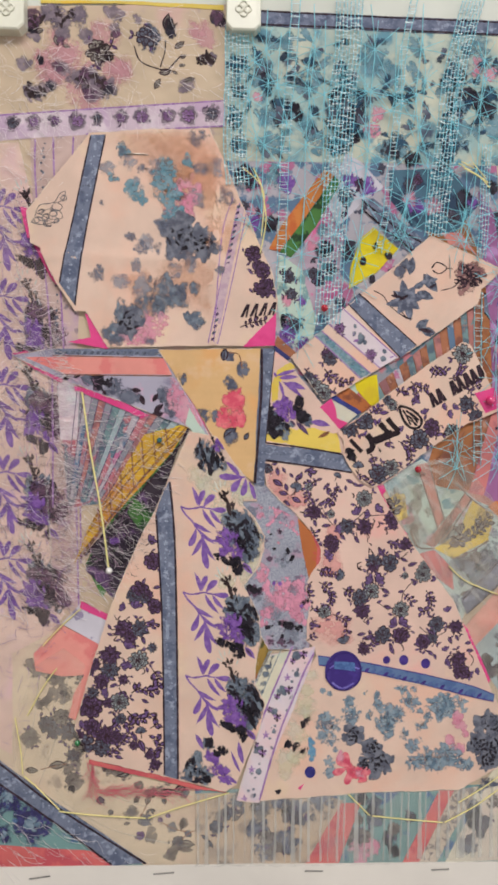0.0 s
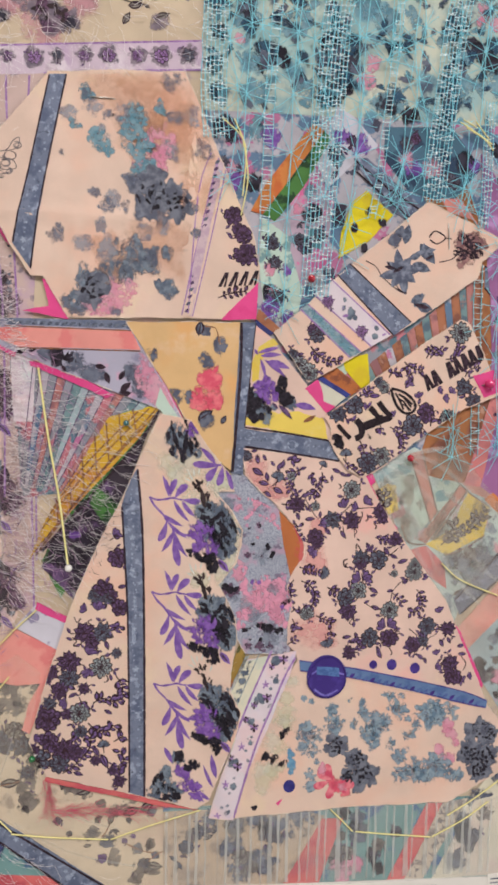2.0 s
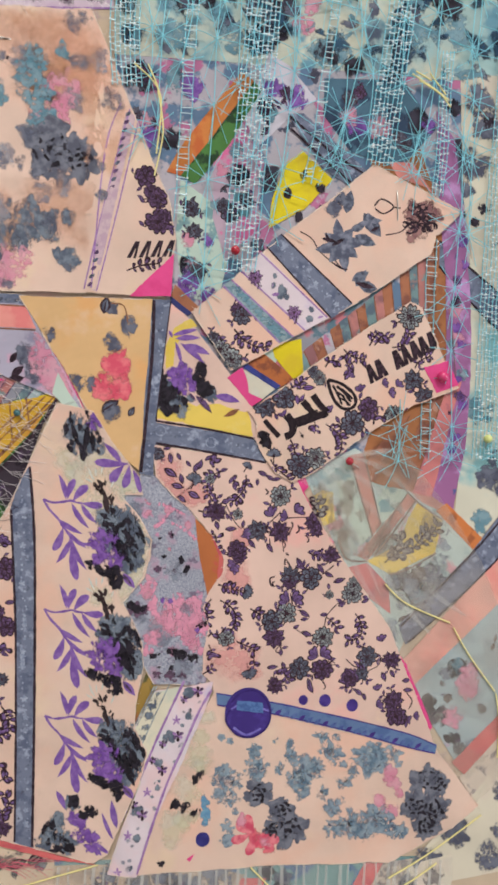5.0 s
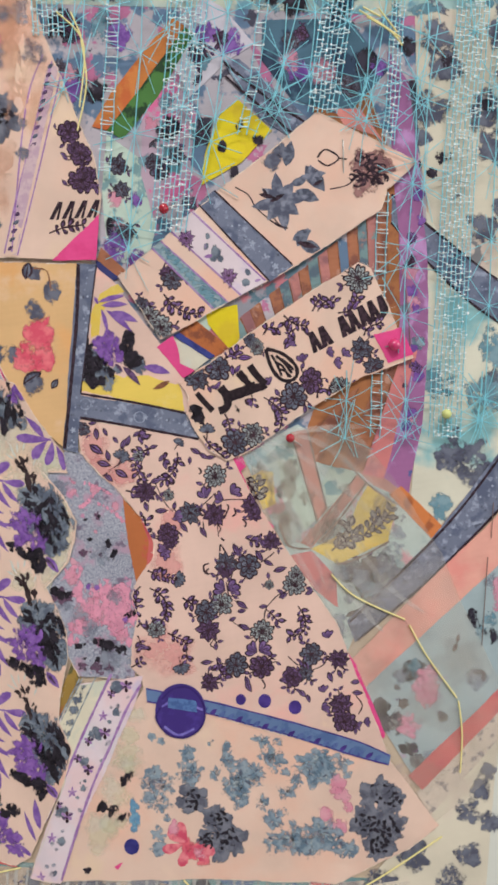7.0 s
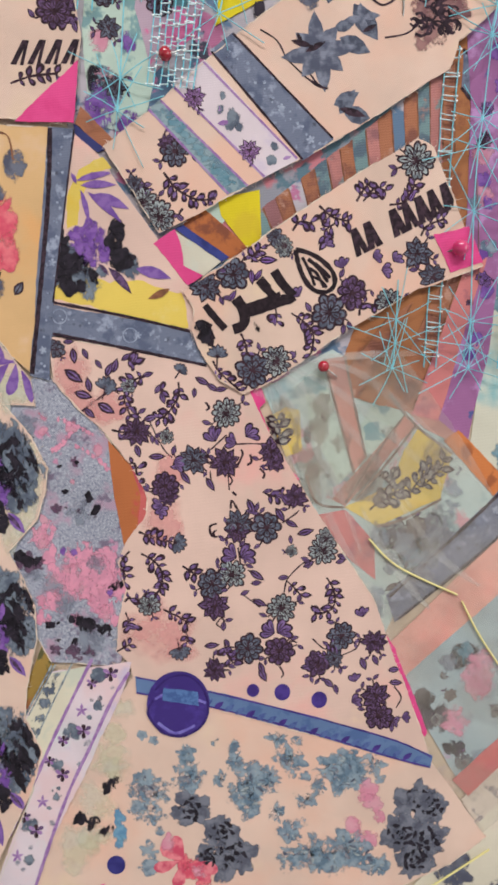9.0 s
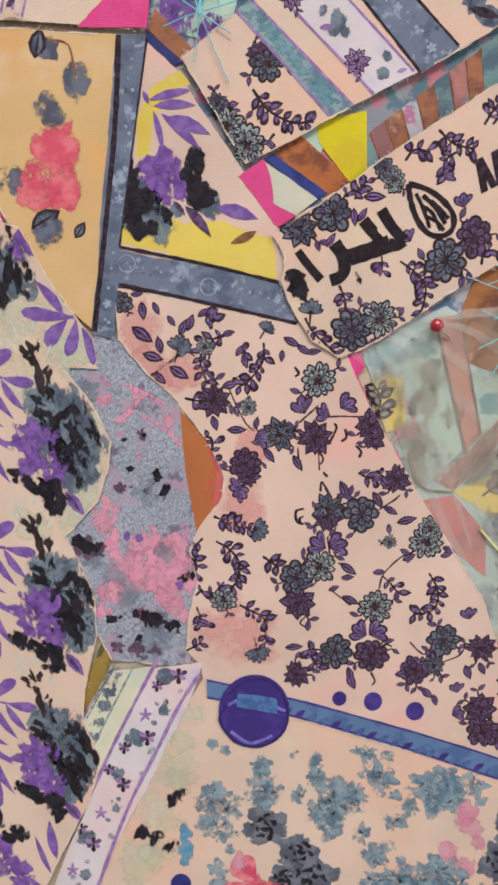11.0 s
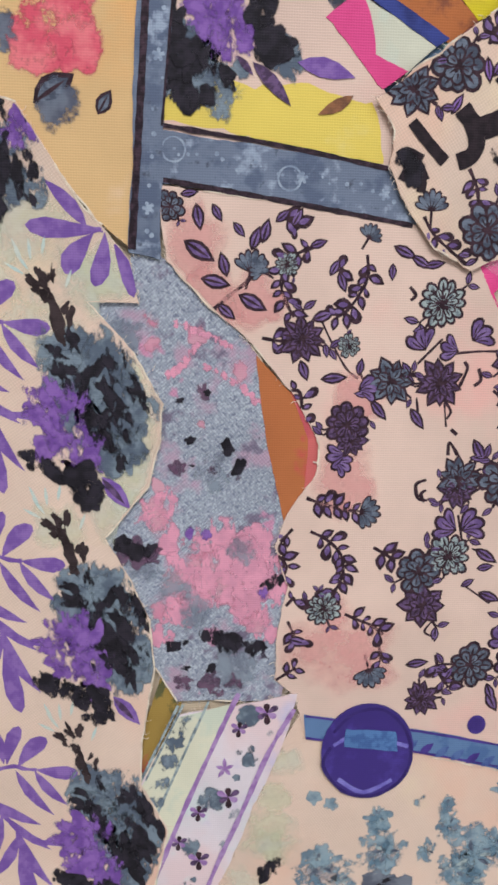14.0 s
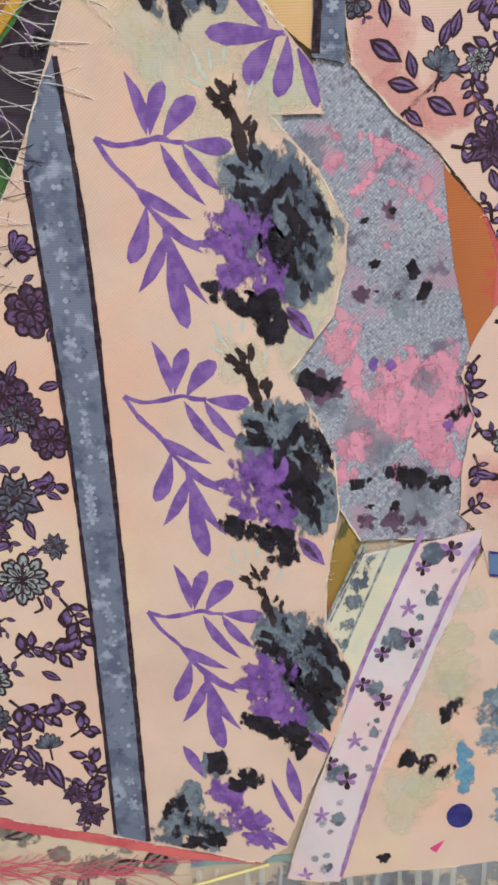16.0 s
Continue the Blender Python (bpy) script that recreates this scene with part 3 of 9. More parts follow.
FROND_DABS = ((-9.8, 25.1, 1.0, 2.6, -65), (-8.7, 21.5, 1.2, 2.4, -70), (-7.4, 17.5, 1.3, 2.8, -75), (-6.5, 14.3, 1.1, 2.2, -75), (-11.6, 24.1, 0.9, 2.2, -40), (-7.9, 25.4, 0.9, 2.4, 80), (-4.5, 17.3, 0.9, 2.6, 80), (-10.4, 22.3, 0.9, 2.2, -35), (-5.4, 19.1, 0.7, 2, 50))
BLOOM_DABS = ((-6.0, -3.3, 4.6, 1.2, -40), (-4.8, -7.7, 4.8, 1.2, -30), (-8.1, -0.7, 3.5, 1.5, -30), (-8.4, -8.5, 3.8, 1.1, 0), (-2.7, -11.2, 3.3, 1.3, -50), (-10.0, -3.2, 2.5, 1.6, -20))
BLOOM_SPIKES = ((-9.0, -0.6, 6.7, 2.1, 145), (-10.0, -3.2, 5.8, 1.9, 165), (-7.1, 0.6, 5.8, 2.3, 120), (-4.5, -0.7, 5.8, 2.1, 95), (-3.3, -3.3, 5.8, 2.1, 70))
BLOOM_LEAF = (1.1, -15.4, 9.1, 3.5, -50)
FRILL_DABS = ((-11.4, -12.6, 2.1, 2.2, -25), (-7.8, -14.0, 2.1, 1.8, -20), (-2.8, -16.2, 3.2, 1.3, -50), (-2.0, -19.4, 2.8, 1.2, -40), (-4.6, -15.2, 2.3, 1.4, -20))
PALE_FROND = ((-13.5, 28.2, 4.8, 115), (-12.3, 26.3, 4.8, 125), (-11.8, 28.2, 4.3, 95), (-9.6, 29.3, 3.8, 80), (-5.2, 23.1, 3.8, 70), (-13.2, 25.5, 4.3, 150))


def sprig(parent, depth, u, v, mat, lean=0.0):
    """A purple sprig: a stalk that forks into an upper and a lower branch of slim leaves. Lengths in mm."""
    m = Motif()
    c, s = math.cos(radians(lean)), math.sin(radians(lean))
    at = lambda x, y: (u + c * x - s * y, v + s * x + c * y)
    for x0, y0, x1, y1, w, bend in SPRIG_LEAVES:
        a, b = at(x0, y0), at(x1, y1)
        m.add((petal if w > 3 else leaf)(*a, math.hypot(b[0] - a[0], b[1] - a[1]), w, math.degrees(math.atan2(b[1] - a[1], b[0] - a[0])), bend), 1, mat)
    for path in SPRIG_STEMS:
        for q in stroke(curve_path([at(x, y) for x, y in path]), 0.95):
            m.add(q, 0, mat)
    return m.lay("leaf_sprig_print", parent, depth)


def painted_flower(parent, depth, u, v, tone=None):
    """A painted flower head: grey-blue wash under black slanting brush strokes, a dark frond above, a purple bloom below."""
    for i, (x, y, r) in enumerate(FLOWER_WASH):
        blot("flower_wash", u + x, v + y, r, depth, 1 + i % 2, WASH_GREY, parent, 5, 1.0, 30 * i, i, 0.3)
    for i, (x, y, r, long, g) in enumerate(FLOWER_DABS):
        blot("brush_dab", u + x, v + y, 0.76 * r, depth, 3 + i % 3, BLACK_DAB, parent, 4, 1.15 * long, g, i, 0.45)
    for i, (x, y, r, long, g) in enumerate(FROND_DABS):
        blot("frond_dab", u + x, v + y, 0.85 * r, depth, 3 + i % 3, FROND_DAB, parent, 3, long, g, i, 0.4)
    for i, (x, y, r, long, g) in enumerate(BLOOM_DABS):
        blot("petal_blot", u + x, v + y, r, depth, 4 + i % 3, PURPLE_BLOT, parent, 5, long, g, i, 0.5)
    m = Motif()
    for i, (x, y, s, w, g) in enumerate(BLOOM_SPIKES):
        c, d = math.cos(radians(g)), math.sin(radians(g))
        blot("petal_tip", u + x + 0.5 * s * c, v + y + 0.5 * s * d, 0.6 * w, depth, 5 + i % 3, PURPLE_BLOT, parent, 3, 0.8 * s / w, g, i, 0.3)
    x, y, s, w, g = BLOOM_LEAF
    m.add(leaf(u + x, v + y, s, w, g), 7, PURPLE_INK)
    m.add(leaf(u + x, v + y - 0.3, s * 0.8, w * 0.4, g), 8, PLUM_INK)
    m.lay("petal_print", parent, depth)
    for i, (x, y, r, long, g) in enumerate(FRILL_DABS):
        blot("dark_frill", u + x, v + y, r, depth, 7, BLACK_DAB, parent, 5, long, g, i, 0.4)
    m = Motif()
    for x, y, s, g in PALE_FROND:
        m.add(leaf(u + x, v + y, s, 0.7, g), 1, PALE_TEAL)
    m.lay("pale_frond_print", parent, depth)


def blots(parent, depth, mat, rows, level=0, name="flower_blot", uneven=0.28, stretch=1.0):
    """Soft dye patches; rows of place and radius in mm."""
    for i, (u, v, r) in enumerate(rows):
        blot(name, u, v, r, depth, level, mat, parent, lobes=3 + i % 4, seed=i, uneven=uneven, stretch=stretch * (1 + 0.25 * ((i * 37) % 7 - 3) / 3), angle=(i * 53) % 180)


def scatter_ink(parent, depth, mat, u, v, r, n, size, level=3, seed=0):
    """Short dark brush dabs inside a flower head."""
    rnd, m = random.Random(seed + int(u * 3 + v)), Motif()
    for _ in range(n):
        a, q = rnd.random() * 6.3, r * rnd.random() ** 0.6
        x, y = u + q * math.cos(a), v + q * math.sin(a)
        m.add(leaf(x, y, size * rnd.uniform(0.6, 1.5), size * rnd.uniform(0.35, 0.7), math.degrees(a) + rnd.uniform(50, 130), rnd.choice((-0.55, 0.55, 0.3))), level, mat)
    return tagged(m.lay("brush_dab", parent, depth), kind="stuff")


def dab_flower(parent, depth, u, v, w, h, n, lean=105, seed=0, base=None):
    """A painted flower head: grey wash with dark upright brush dabs over it."""
    rnd = random.Random(seed + int(u * 11 + v * 5))
    base, n = base or WASH_GREY, int(n * 1.7)
    blot("flower_wash", u, v, h * 0.8, depth, 1, base, parent, 5, w / h * 1.1, 12, seed, 0.15)
    blot("flower_wash", u + 0.45 * w, v - 0.45 * h, h * 0.45, depth, 1, base, parent, 4, 0.9, 40, seed + 1, 0.2)
    for i in range(n):
        a, q = 2.4 * i + rnd.uniform(-0.3, 0.3), math.sqrt((i + 0.5) / n)
        x, y = u + w * q * math.cos(a), v + h * q * math.sin(a)
        blot("brush_dab", x, y, rnd.uniform(0.8, 1.5), depth, 3 + i % 3, BLACK_DAB, parent, 3, rnd.uniform(1.5, 2.9), lean + rnd.uniform(-20, 20), i, 0.25)


def rose(parent, depth, u, v, r, seed=0):
    """A printed rose: ragged grey petals, overlapping, with black curls between them."""
    rnd = random.Random(seed + int(u * 7 + v * 3))
    turn = rnd.random() * 6.3
    for i in range(7):
        a, q = turn + 2.4 * i, r * (0.0, 0.5, 0.62, 0.58, 0.66, 0.6, 0.64)[i]
        blot("rose_petal", u + q * math.cos(a), v + q * math.sin(a), r * rnd.uniform(0.36, 0.5), depth, 1 + i % 4, ROSE_BLOT, parent, 5, rnd.uniform(1.0, 1.3), math.degrees(a), i, 0.35)
    for i in range(10):
        a, q = turn + 2.4 * i, r * 0.66 * math.sqrt((i + 0.3) / 10)
        blot("brush_curl", u + q * math.cos(a), v + q * math.sin(a), rnd.uniform(0.45, 0.8) * (0.6 + r / 14), depth, 6 + i % 2, BLACK_DAB, parent, 3, rnd.uniform(1.4, 2.6), math.degrees(a) + 90 + rnd.uniform(-40, 40), i, 0.4)


def wash_flower(parent, depth, u, v, r, mat, seed=0):
    """A pale watercolour flower of separate petals."""
    rnd = random.Random(seed + int(u * 5 + v * 9))
    n, t = rnd.choice((5, 6)), rnd.random() * 6.3
    for i in range(n):
        a = t + 2 * math.pi * i / n
        q = r * rnd.uniform(0.4, 0.7)
        blot("petal_wash", u + q * math.cos(a), v + q * math.sin(a), r * rnd.uniform(0.32, 0.52), depth, 1 + i % 3, mat, parent, 3, rnd.uniform(1.1, 1.9), math.degrees(a) + rnd.uniform(-30, 30), i, 0.4)
    m = Motif()
    for i in range(4):
        a = rnd.random() * 6.3
        m.add(leaf(u + 0.2 * r * math.cos(a), v + 0.2 * r * math.sin(a), r * 0.5, r * 0.16, math.degrees(a), 0.3), 5, rnd.choice((SLATE_INK, PALE_INK)))
    m.lay("petal_line", parent, depth)


def scatter_print(parent, depth, corners, n, seed, fills, size=(2.0, 4.0), wash=None):
    """Small flowers and washes strewn inside an outline."""
    rnd = random.Random(seed)
    us, vs = [p[0] for p in corners], [p[1] for p in corners]
    made = 0
    while made < n:
        u, v = rnd.uniform(min(us), max(us)), rnd.uniform(min(vs), max(vs))
        r = rnd.uniform(*size)
        if not all(inside((u + r * x, v + r * y), corners) for x, y in ((0, 0), (1, 0), (-1, 0), (0, 1), (0, -1))):
            made += 0.1
            continue
        made += 1
        if wash and rnd.random() < 0.5:
            blot("wash", u, v, r * 1.3, depth, 0, rnd.choice(wash), parent, 4, seed=int(made))
        elif rnd.random() < 0.7:
            vine_flower(u, v, r, rnd.choice(fills), parent, depth)
        else:
            m = Motif()
            for k in range(3):
                big_leaf(m, u, v, r * 1.2, rnd.uniform(0, 360), rnd.choice(fills))
            m.lay("leaf_print", parent, depth)


def lines(parent, depth, paths, width, mat, name="printed_line", level=1):
    for p in paths:
        m = Motif()
        for q in stroke(curve_path(p, 4), width):
            m.add(q, level, mat)
        m.lay(name, parent, depth, clip=False)


def stars_along(parent, depth, path, mat, gap=5.0, size=1.3, seed=0):
    """Pale little stars and specks on a band."""
    rnd, m, run = random.Random(seed), Motif(), 0.0
    line = curve_path(path, 10)
    for a, b in zip(line, line[1:]):
        run += math.hypot(b[0] - a[0], b[1] - a[1])
        if run > gap * 0.3:
            x, y = b[0] + rnd.uniform(-1.2, 1.2), b[1] + rnd.uniform(-1.2, 1.2)
            if rnd.random() < 0.35:
                m.add(star(*b, size * rnd.uniform(0.7, 1.1), 5, rnd.random(), 0.55, 4), 2, mat)
            else:
                m.add(star(x, y, size * rnd.uniform(0.2, 0.4), 4, 0, 0.2, 3), 2, mat)
            run = 0.0
    m.lay("star_prints", parent, depth)


# ---- the room: the front wall, and plain unseen surfaces added to close it for bounced light ----
def slab(name, lo, hi, mat, label):
    bm = bmesh.new()
    bmesh.ops.create_cube(bm, size=1)
    for v in bm.verts:
        v.co = [l + (h - l) * (c + 0.5) for l, h, c in zip(lo, hi, v.co)]
    me = bpy.data.meshes.new(name)
    bm.to_mesh(me)
    me.materials.append(mat)
    return tagged(new(name, me), label, name.split("_")[0], kind="structure")


slab("wall_front", (-2.2, 0.0024, 0), (2.2, 0.12, 2.6), plain("greyed_wall_paint", rgb(212, 214, 204), 0.7, scale=6, bump=0.1), "white painted wall that carries the textile")
slab("wall_back", (-2.2, -3.12, 0), (2.2, -3.0, 2.6), WALL, "plain white wall")
slab("wall_left", (-2.32, -3.12, 0), (-2.2, 0.12, 2.6), WALL, "plain white wall")
slab("wall_right", (2.2, -3.12, 0), (2.32, 0.12, 2.6), WALL, "plain white wall")
slab("floor", (-2.2, -3.0, -0.1), (2.2, 0, 0), plain("grey_floor", rgb(150, 146, 140), 0.6, scale=5), "plain grey floor")
slab("ceiling", (-2.2, -3.0, 2.6), (2.2, 0, 2.7), WALL, "plain white ceiling")

# ---- the quilt that hangs on the wall ----
D0, D1, D2 = layer(0), layer(1), layer(2)
quilt_edge = [(-170.3, 239.6), (-13.6, 245.4), (0.3, 242.8), (147.4, 239.6), (263.3, 242.3)] + [(194.5, 82.5), (194.6, -7.2), (192.6, -46.6), (194.8, -117.8), (193.5, -149.4), (191.9, -214.1)] + [(157.9, -255.4), (20.7, -253.6), (-19.6, -253.1), (-180.4, -251.8)]
quilt = sheet("patchwork_quilt", quilt_edge, D0, BACKING, grid=6)
tagged(quilt, "large patchwork quilt of printed cotton scraps hanging on a white wall", "quilt")


def patch(corners, depth, mat, label="", parent=quilt, rag=0.15):
    return sheet("patch", corners, depth, mat, parent, label, rag=rag)


patch([(-13.6, 234.4), (147.5, 232.8), (263.7, 232.8), (266.3, 159.4), (150.7, 159.7), (64.0, 159.9), (-13.0, 159.4)], D1, CREAM_BLUE, "cream cotton with teal and navy watercolour flowers")
patch([(-0.4, 242.8), (147.4, 240.3), (263.4, 240.7), (263.7, 231.3), (147.5, 232.2), (-0.4, 234.2)], D2, BAND_BLUE, "grey-blue border band")
patch([(-13.0, 159.4), (64.0, 159.9), (150.7, 159.7), (152.9, -22.0), (65.9, -21.9), (19.5, 27.1), (-3.3, 116.5)], layer(0.6), MIXED, "dark floral print")
patch([(142.8, 162.5), (190.2, 164.2), (197.5, 24.7), (169.9, 53.0), (152.9, 79.0), (147.3, 107.1)], layer(1.2), CREAM_GREY, "cream cotton with grey flowers")
patch([(151.7, 81.1), (197.3, 28.1), (199.2, -7.1), (160.9, -54.5), (151.0, -38.4), (154.7, 25.7)], layer(1.1), CREAM_TEAL, "cream cotton with teal watercolour")
patch([(136.9, 87.2), (146.2, 79.9), (171.8, 60.9), (196.4, 44.9), (197.3, 28.1), (167.9, 46.3), (137.4, 75.2)], layer(1.6), BAND_BLUE, "grey-blue diagonal band")
patch([(132.5, 145.2), (141.8, 132.7), (149.0, 92.0), (153.3, 59.2), (155.2, 25.7), (154.3, -8.4), (149.8, -38.4), (136.8, -29.6), (142.4, 2.7), (142.9, 36.6), (140.9, 69.8), (136.3, 102.4)], layer(1.8), MAUVE, "mauve curved strip")
patch([(102.3, 122.8), (124.1, 132.1), (136.3, 102.4), (140.9, 69.8), (142.9, 36.6), (142.4, 2.7), (136.8, -29.6), (102.1, -23.6), (110.4, 4.0), (132.5, 22.8), (129.0, 58.4), (117.2, 73.4)], layer(1.3), BROWN_CLOTH, "brown and orange strips")
patch([(96.9, 79.4), (134.8, 82.8), (135.9, 54.2), (78.1, 21.1), (60.0, 20.6), (59.7, 38.5)], layer(1.5), PLEAT, "pleated striped cloth")
patch([(79.2, -24.3), (101.7, -9.9), (139.1, -29.5), (151.1, -40.7), (163.2, -54.4), (132.1, -93.0), (123.6, -117.1), (103.6, -74.8)], layer(1.2), PALE_MIXED, "pale green floral cloth")
patch([(141.7, -38.2), (146.6, -34.4), (164.9, -50.8), (160.5, -56.3)], layer(1.9), fabric("rust_strip_cloth", rgb(212, 128, 74), [(rgb(160, 92, 60), 110, 0.52, 0.6)]), "narrow rust-orange strip")
patch([(198.9, -2.5), (200.4, -30.1), (162.8, -72.0), (130.1, -102.5), (126.3, -93.1), (158.8, -59.2)], layer(2.0), BAND_BLUE, "grey-blue diagonal band")
patch([(200.5, -32.4), (201.6, -54.5), (133.2, -124.1), (126.9, -112.2), (163.9, -70.8)], layer(2.2), fabric("salmon_cloth", rgb(240, 176, 160), [(rgb(232, 150, 140), 40, 0.5, 0.7)]), "salmon diagonal stripe")
patch([(201.6, -53.3), (196.3, -118.9), (159.6, -162.4), (133.2, -124.1)], layer(1.6), BLUE_GREY_CLOTH, "pale blue floral cloth")
patch([(195.3, -117.7), (195.3, -127.9), (162.1, -166.1), (155.9, -160.1)], layer(2.1), RED_CLOTH, "red diagonal stripe")
patch([(195.3, -127.9), (194.3, -142.0), (166.1, -177.1), (159.8, -167.4)], layer(1.9), fabric("pale_key_cloth", rgb(222, 206, 190), [(rgb(150, 140, 140), 300, 0.55, 0.6)]), "white diagonal strip with a small grey pattern")
patch([(194.3, -142.0), (193.4, -156.8), (191.8, -213.6), (127.2, -225.5), (163.8, -177.2)], layer(1.5), CREAM_GREY, "cream cotton with grey flowers")
patch([(-31.2, -205.3), (34.0, -206.9), (149.9, -206.8), (157.9, -254.7), (20.7, -252.9), (-29.6, -252.1)], layer(1.4), TEAL_CLOTH, "muted teal print")
patch([(-178.6, -165.1), (-143.8, -188.6), (-61.2, -251.2), (-180.4, -251.2)], layer(1.2), TEAL_CLOTH, "teal cloth with purple flower rings")
patch([(-180.1, -235.6), (-144.6, -236.5), (-82.6, -242.3), (-74.4, -251.5), (-180.4, -251.2)], layer(1.7), RED_CLOTH, "coral strip")
patch([(-178.5, -158.5), (-143.8, -185.9), (-111.7, -211.9), (-60.2, -249.2), (-79.4, -250.7), (-118.3, -220.2), (-178.8, -175.1)], layer(2.2), BAND_BLUE, "grey-blue diagonal band")
patch([(-171.6, 179.1), (-137.8, 182.3), (-14.5, 192.6), (-13.6, 178.3), (-91.5, 172.3), (-171.9, 164.5)], layer(0.9), fabric("faded_lilac_cloth", rgb(214, 192, 206), [(rgb(196, 168, 194), 40, 0.5, 0.64), (rgb(224, 208, 216), 60, 0.55, 0.65)]), "lilac border with small dark flowers")
patch([(-122.6, 170.4), (-91.5, 172.3), (-91.8, 143.2), (-99.4, 26.6), (-97.5, -96.8), (-113.5, -96.6), (-113.6, 26.6), (-121.4, 142.7)], layer(0.8), fabric("lilac_beige_cloth", rgb(208, 180, 172), [(rgb(192, 160, 184), 40, 0.5, 0.66), (rgb(140, 124, 134), 110, 0.58, 0.66)]), "faded lilac border")
patch([(-110.2, 45.7), (-35.6, 10.8), (-74.4, -34.7), (-103.2, -37.8)], layer(1.2), PLEAT, "striped blue and pink scrap")
patch([(-35.6, 10.8), (-45.3, -5.5), (-93.9, -60.0), (-100.4, -70.4), (-90.6, -47.6), (-59.7, 4.2)], layer(1.8), YELLOW_CLOTH, "ochre strip with brown lines")
patch([(-38.8, 2.7), (-48.6, -28.2), (-63.3, -57.6), (-84.5, -90.3), (-94.0, -70.5), (-71.2, -31.4)], layer(1.4), GREEN_CLOTH, "green and black scrap")

# ---- figure cut from printed cloth ----
curl_u, curl_v = [(-108.0, 99.3)][0]
curl = lambda u, v: 2.4 * math.exp(-((u - curl_u) ** 2 + (v - curl_v) ** 2) / 420)
CREASES = ([(-17.4, 173.9), (-18.1, 116.3), (-20.7, 55.2)], [(-120.4, 102.9), (-92.2, 104.2), (-35.3, 102.8)], [(-76.5, 99.7), (-78.0, 77.6), (-76.9, 54.8)])


def creased(u, v):
    """The curl of the head scrap with the marks of its former folds."""
    d = curl(u, v)
    for (a, b), (c, e), (f, g) in CREASES:
        for x0, y0, x1, y1 in ((a, b, c, e), (c, e, f, g)):
            w, h = x1 - x0, y1 - y0
            t = ((u - x0) * w + (v - y0) * h) / (w * w + h * h)
            if 0 <= t <= 1:
                q = math.hypot(u - x0 - t * w, v - y0 - t * h)
                d += 0.75 * math.exp(-(q / 3.2) ** 2)
                break
    return d


HD, HB = layer(7, creased), layer(7.25, creased)
head = sheet("head_patch", [(-89.1, 172.1), (-57.1, 174.9), (-22.5, 176.3), (-9.8, 148.5), (-0.2, 126.0), (12.8, 97.7), (16.4, 81.8), (14.2, 55.2), (-35.4, 54.8), (-80.1, 53.8), (-91.9, 73.7), (-98.2, 73.7), (-108.1, 89.9), (-116.6, 108.6), (-121.9, 111.0), (-124.1, 128.7)], HD, PEACH_CLOTH, grid=2.2)
tagged(head, "peach cotton scrap with grey flowers and a blue band", "fabric scrap")
skirt_left = sheet("skirt_panel", [(-34.0, 5.9), (-17.8, 2.7), (-6.4, -15.2)] + [(3.3, -25.9), (5.0, -34.3), (-5.4, -34.2), (3.7, -43.9), (9.7, -54.6), (9.1, -62.2), (6.5, -72.1), (-2.9, -83.4), (2.7, -93.2), (6.5, -102.0), (7.4, -113.6), (5.0, -128.2), (3.9, -142.1), (10.1, -154.0), (7.0, -168.2), (0.6, -183.6), (-6.4, -202.2)] + [(-12.9, -206.4), (-34.5, -200.1), (-91.9, -185.3), (-100.8, -166.6), (-89.7, -126.7), (-76.4, -87.1), (-63.3, -57.6), (-50.2, -31.5)], layer(6), PEACH_CLOTH)
tagged(skirt_left, "peach cotton panel with purple leaf sprigs and a grey-blue band", "fabric scrap")
bodice = sheet("bodice_patch", [(-51.4, 52.5), (7.1, 53.8), (5.0, -24.4), (-3.2, -18.5), (-19.4, 1.7), (-30.7, 20.5), (-41.9, 38.1)], layer(5), ORANGE_CLOTH)
tagged(bodice, "warm ochre cotton scrap with a crimson flower", "fabric scrap")
strip = sheet("fabric_strip", [(6.8, 53.8), (15.2, 53.9), (9.8, -2.2), (9.3, -25.7), (3.0, -24.4)], layer(5.6), BAND_BLUE)
tagged(strip, "narrow grey-blue cotton strip with dark edges", "fabric strip")
sleeve = sheet("leaf_patch", [(15.2, 52.3), (22.7, 46.5), (56.4, 3.8), (56.5, -7.4), (9.2, -1.5)], layer(4.6), PEACH_PINK)
tagged(sleeve, "yellow and peach scrap with a purple flower", "fabric scrap")
waist = sheet("waist_band", [(9.2, -1.2), (56.5, -6.7), (65.8, -17.9), (8.6, -10.7)], layer(5.2), BAND_BLUE)
tagged(waist, "grey-blue cotton waistband with dark edges", "fabric strip")
skirt_right = sheet("skirt_panel", [(8.1, -11.1), (61.5, -17.5), (74.5, -24.5), (82.0, -38.2), (99.9, -64.2), (121.6, -93.8), (145.2, -147.8), (146.8, -154.1), (41.4, -130.3)] + [(38.9, -120.9), (34.2, -116.7), (34.6, -106.1), (36.8, -94.5), (33.6, -85.6), (35.3, -80.7), (42.2, -69.0), (42.7, -62.9), (36.5, -51.7), (29.5, -43.6), (22.2, -37.2), (16.6, -31.9), (10.4, -25.7), (8.9, -10.1)], layer(5), PEACH_PINK)
tagged(skirt_right, "peach cotton panel with a dark flower vine print", "fabric scrap")
hem = sheet("hem_patch", [(40.6, -125.1), (147.3, -153.4), (169.9, -180.8), (157.2, -192.2), (126.6, -209.1), (76.4, -208.9), (3.8, -212.9), (16.5, -165.7)], layer(4.4), PEACH_CLOTH)
tagged(hem, "peach cotton hem with blue and grey flowers", "fabric scrap")
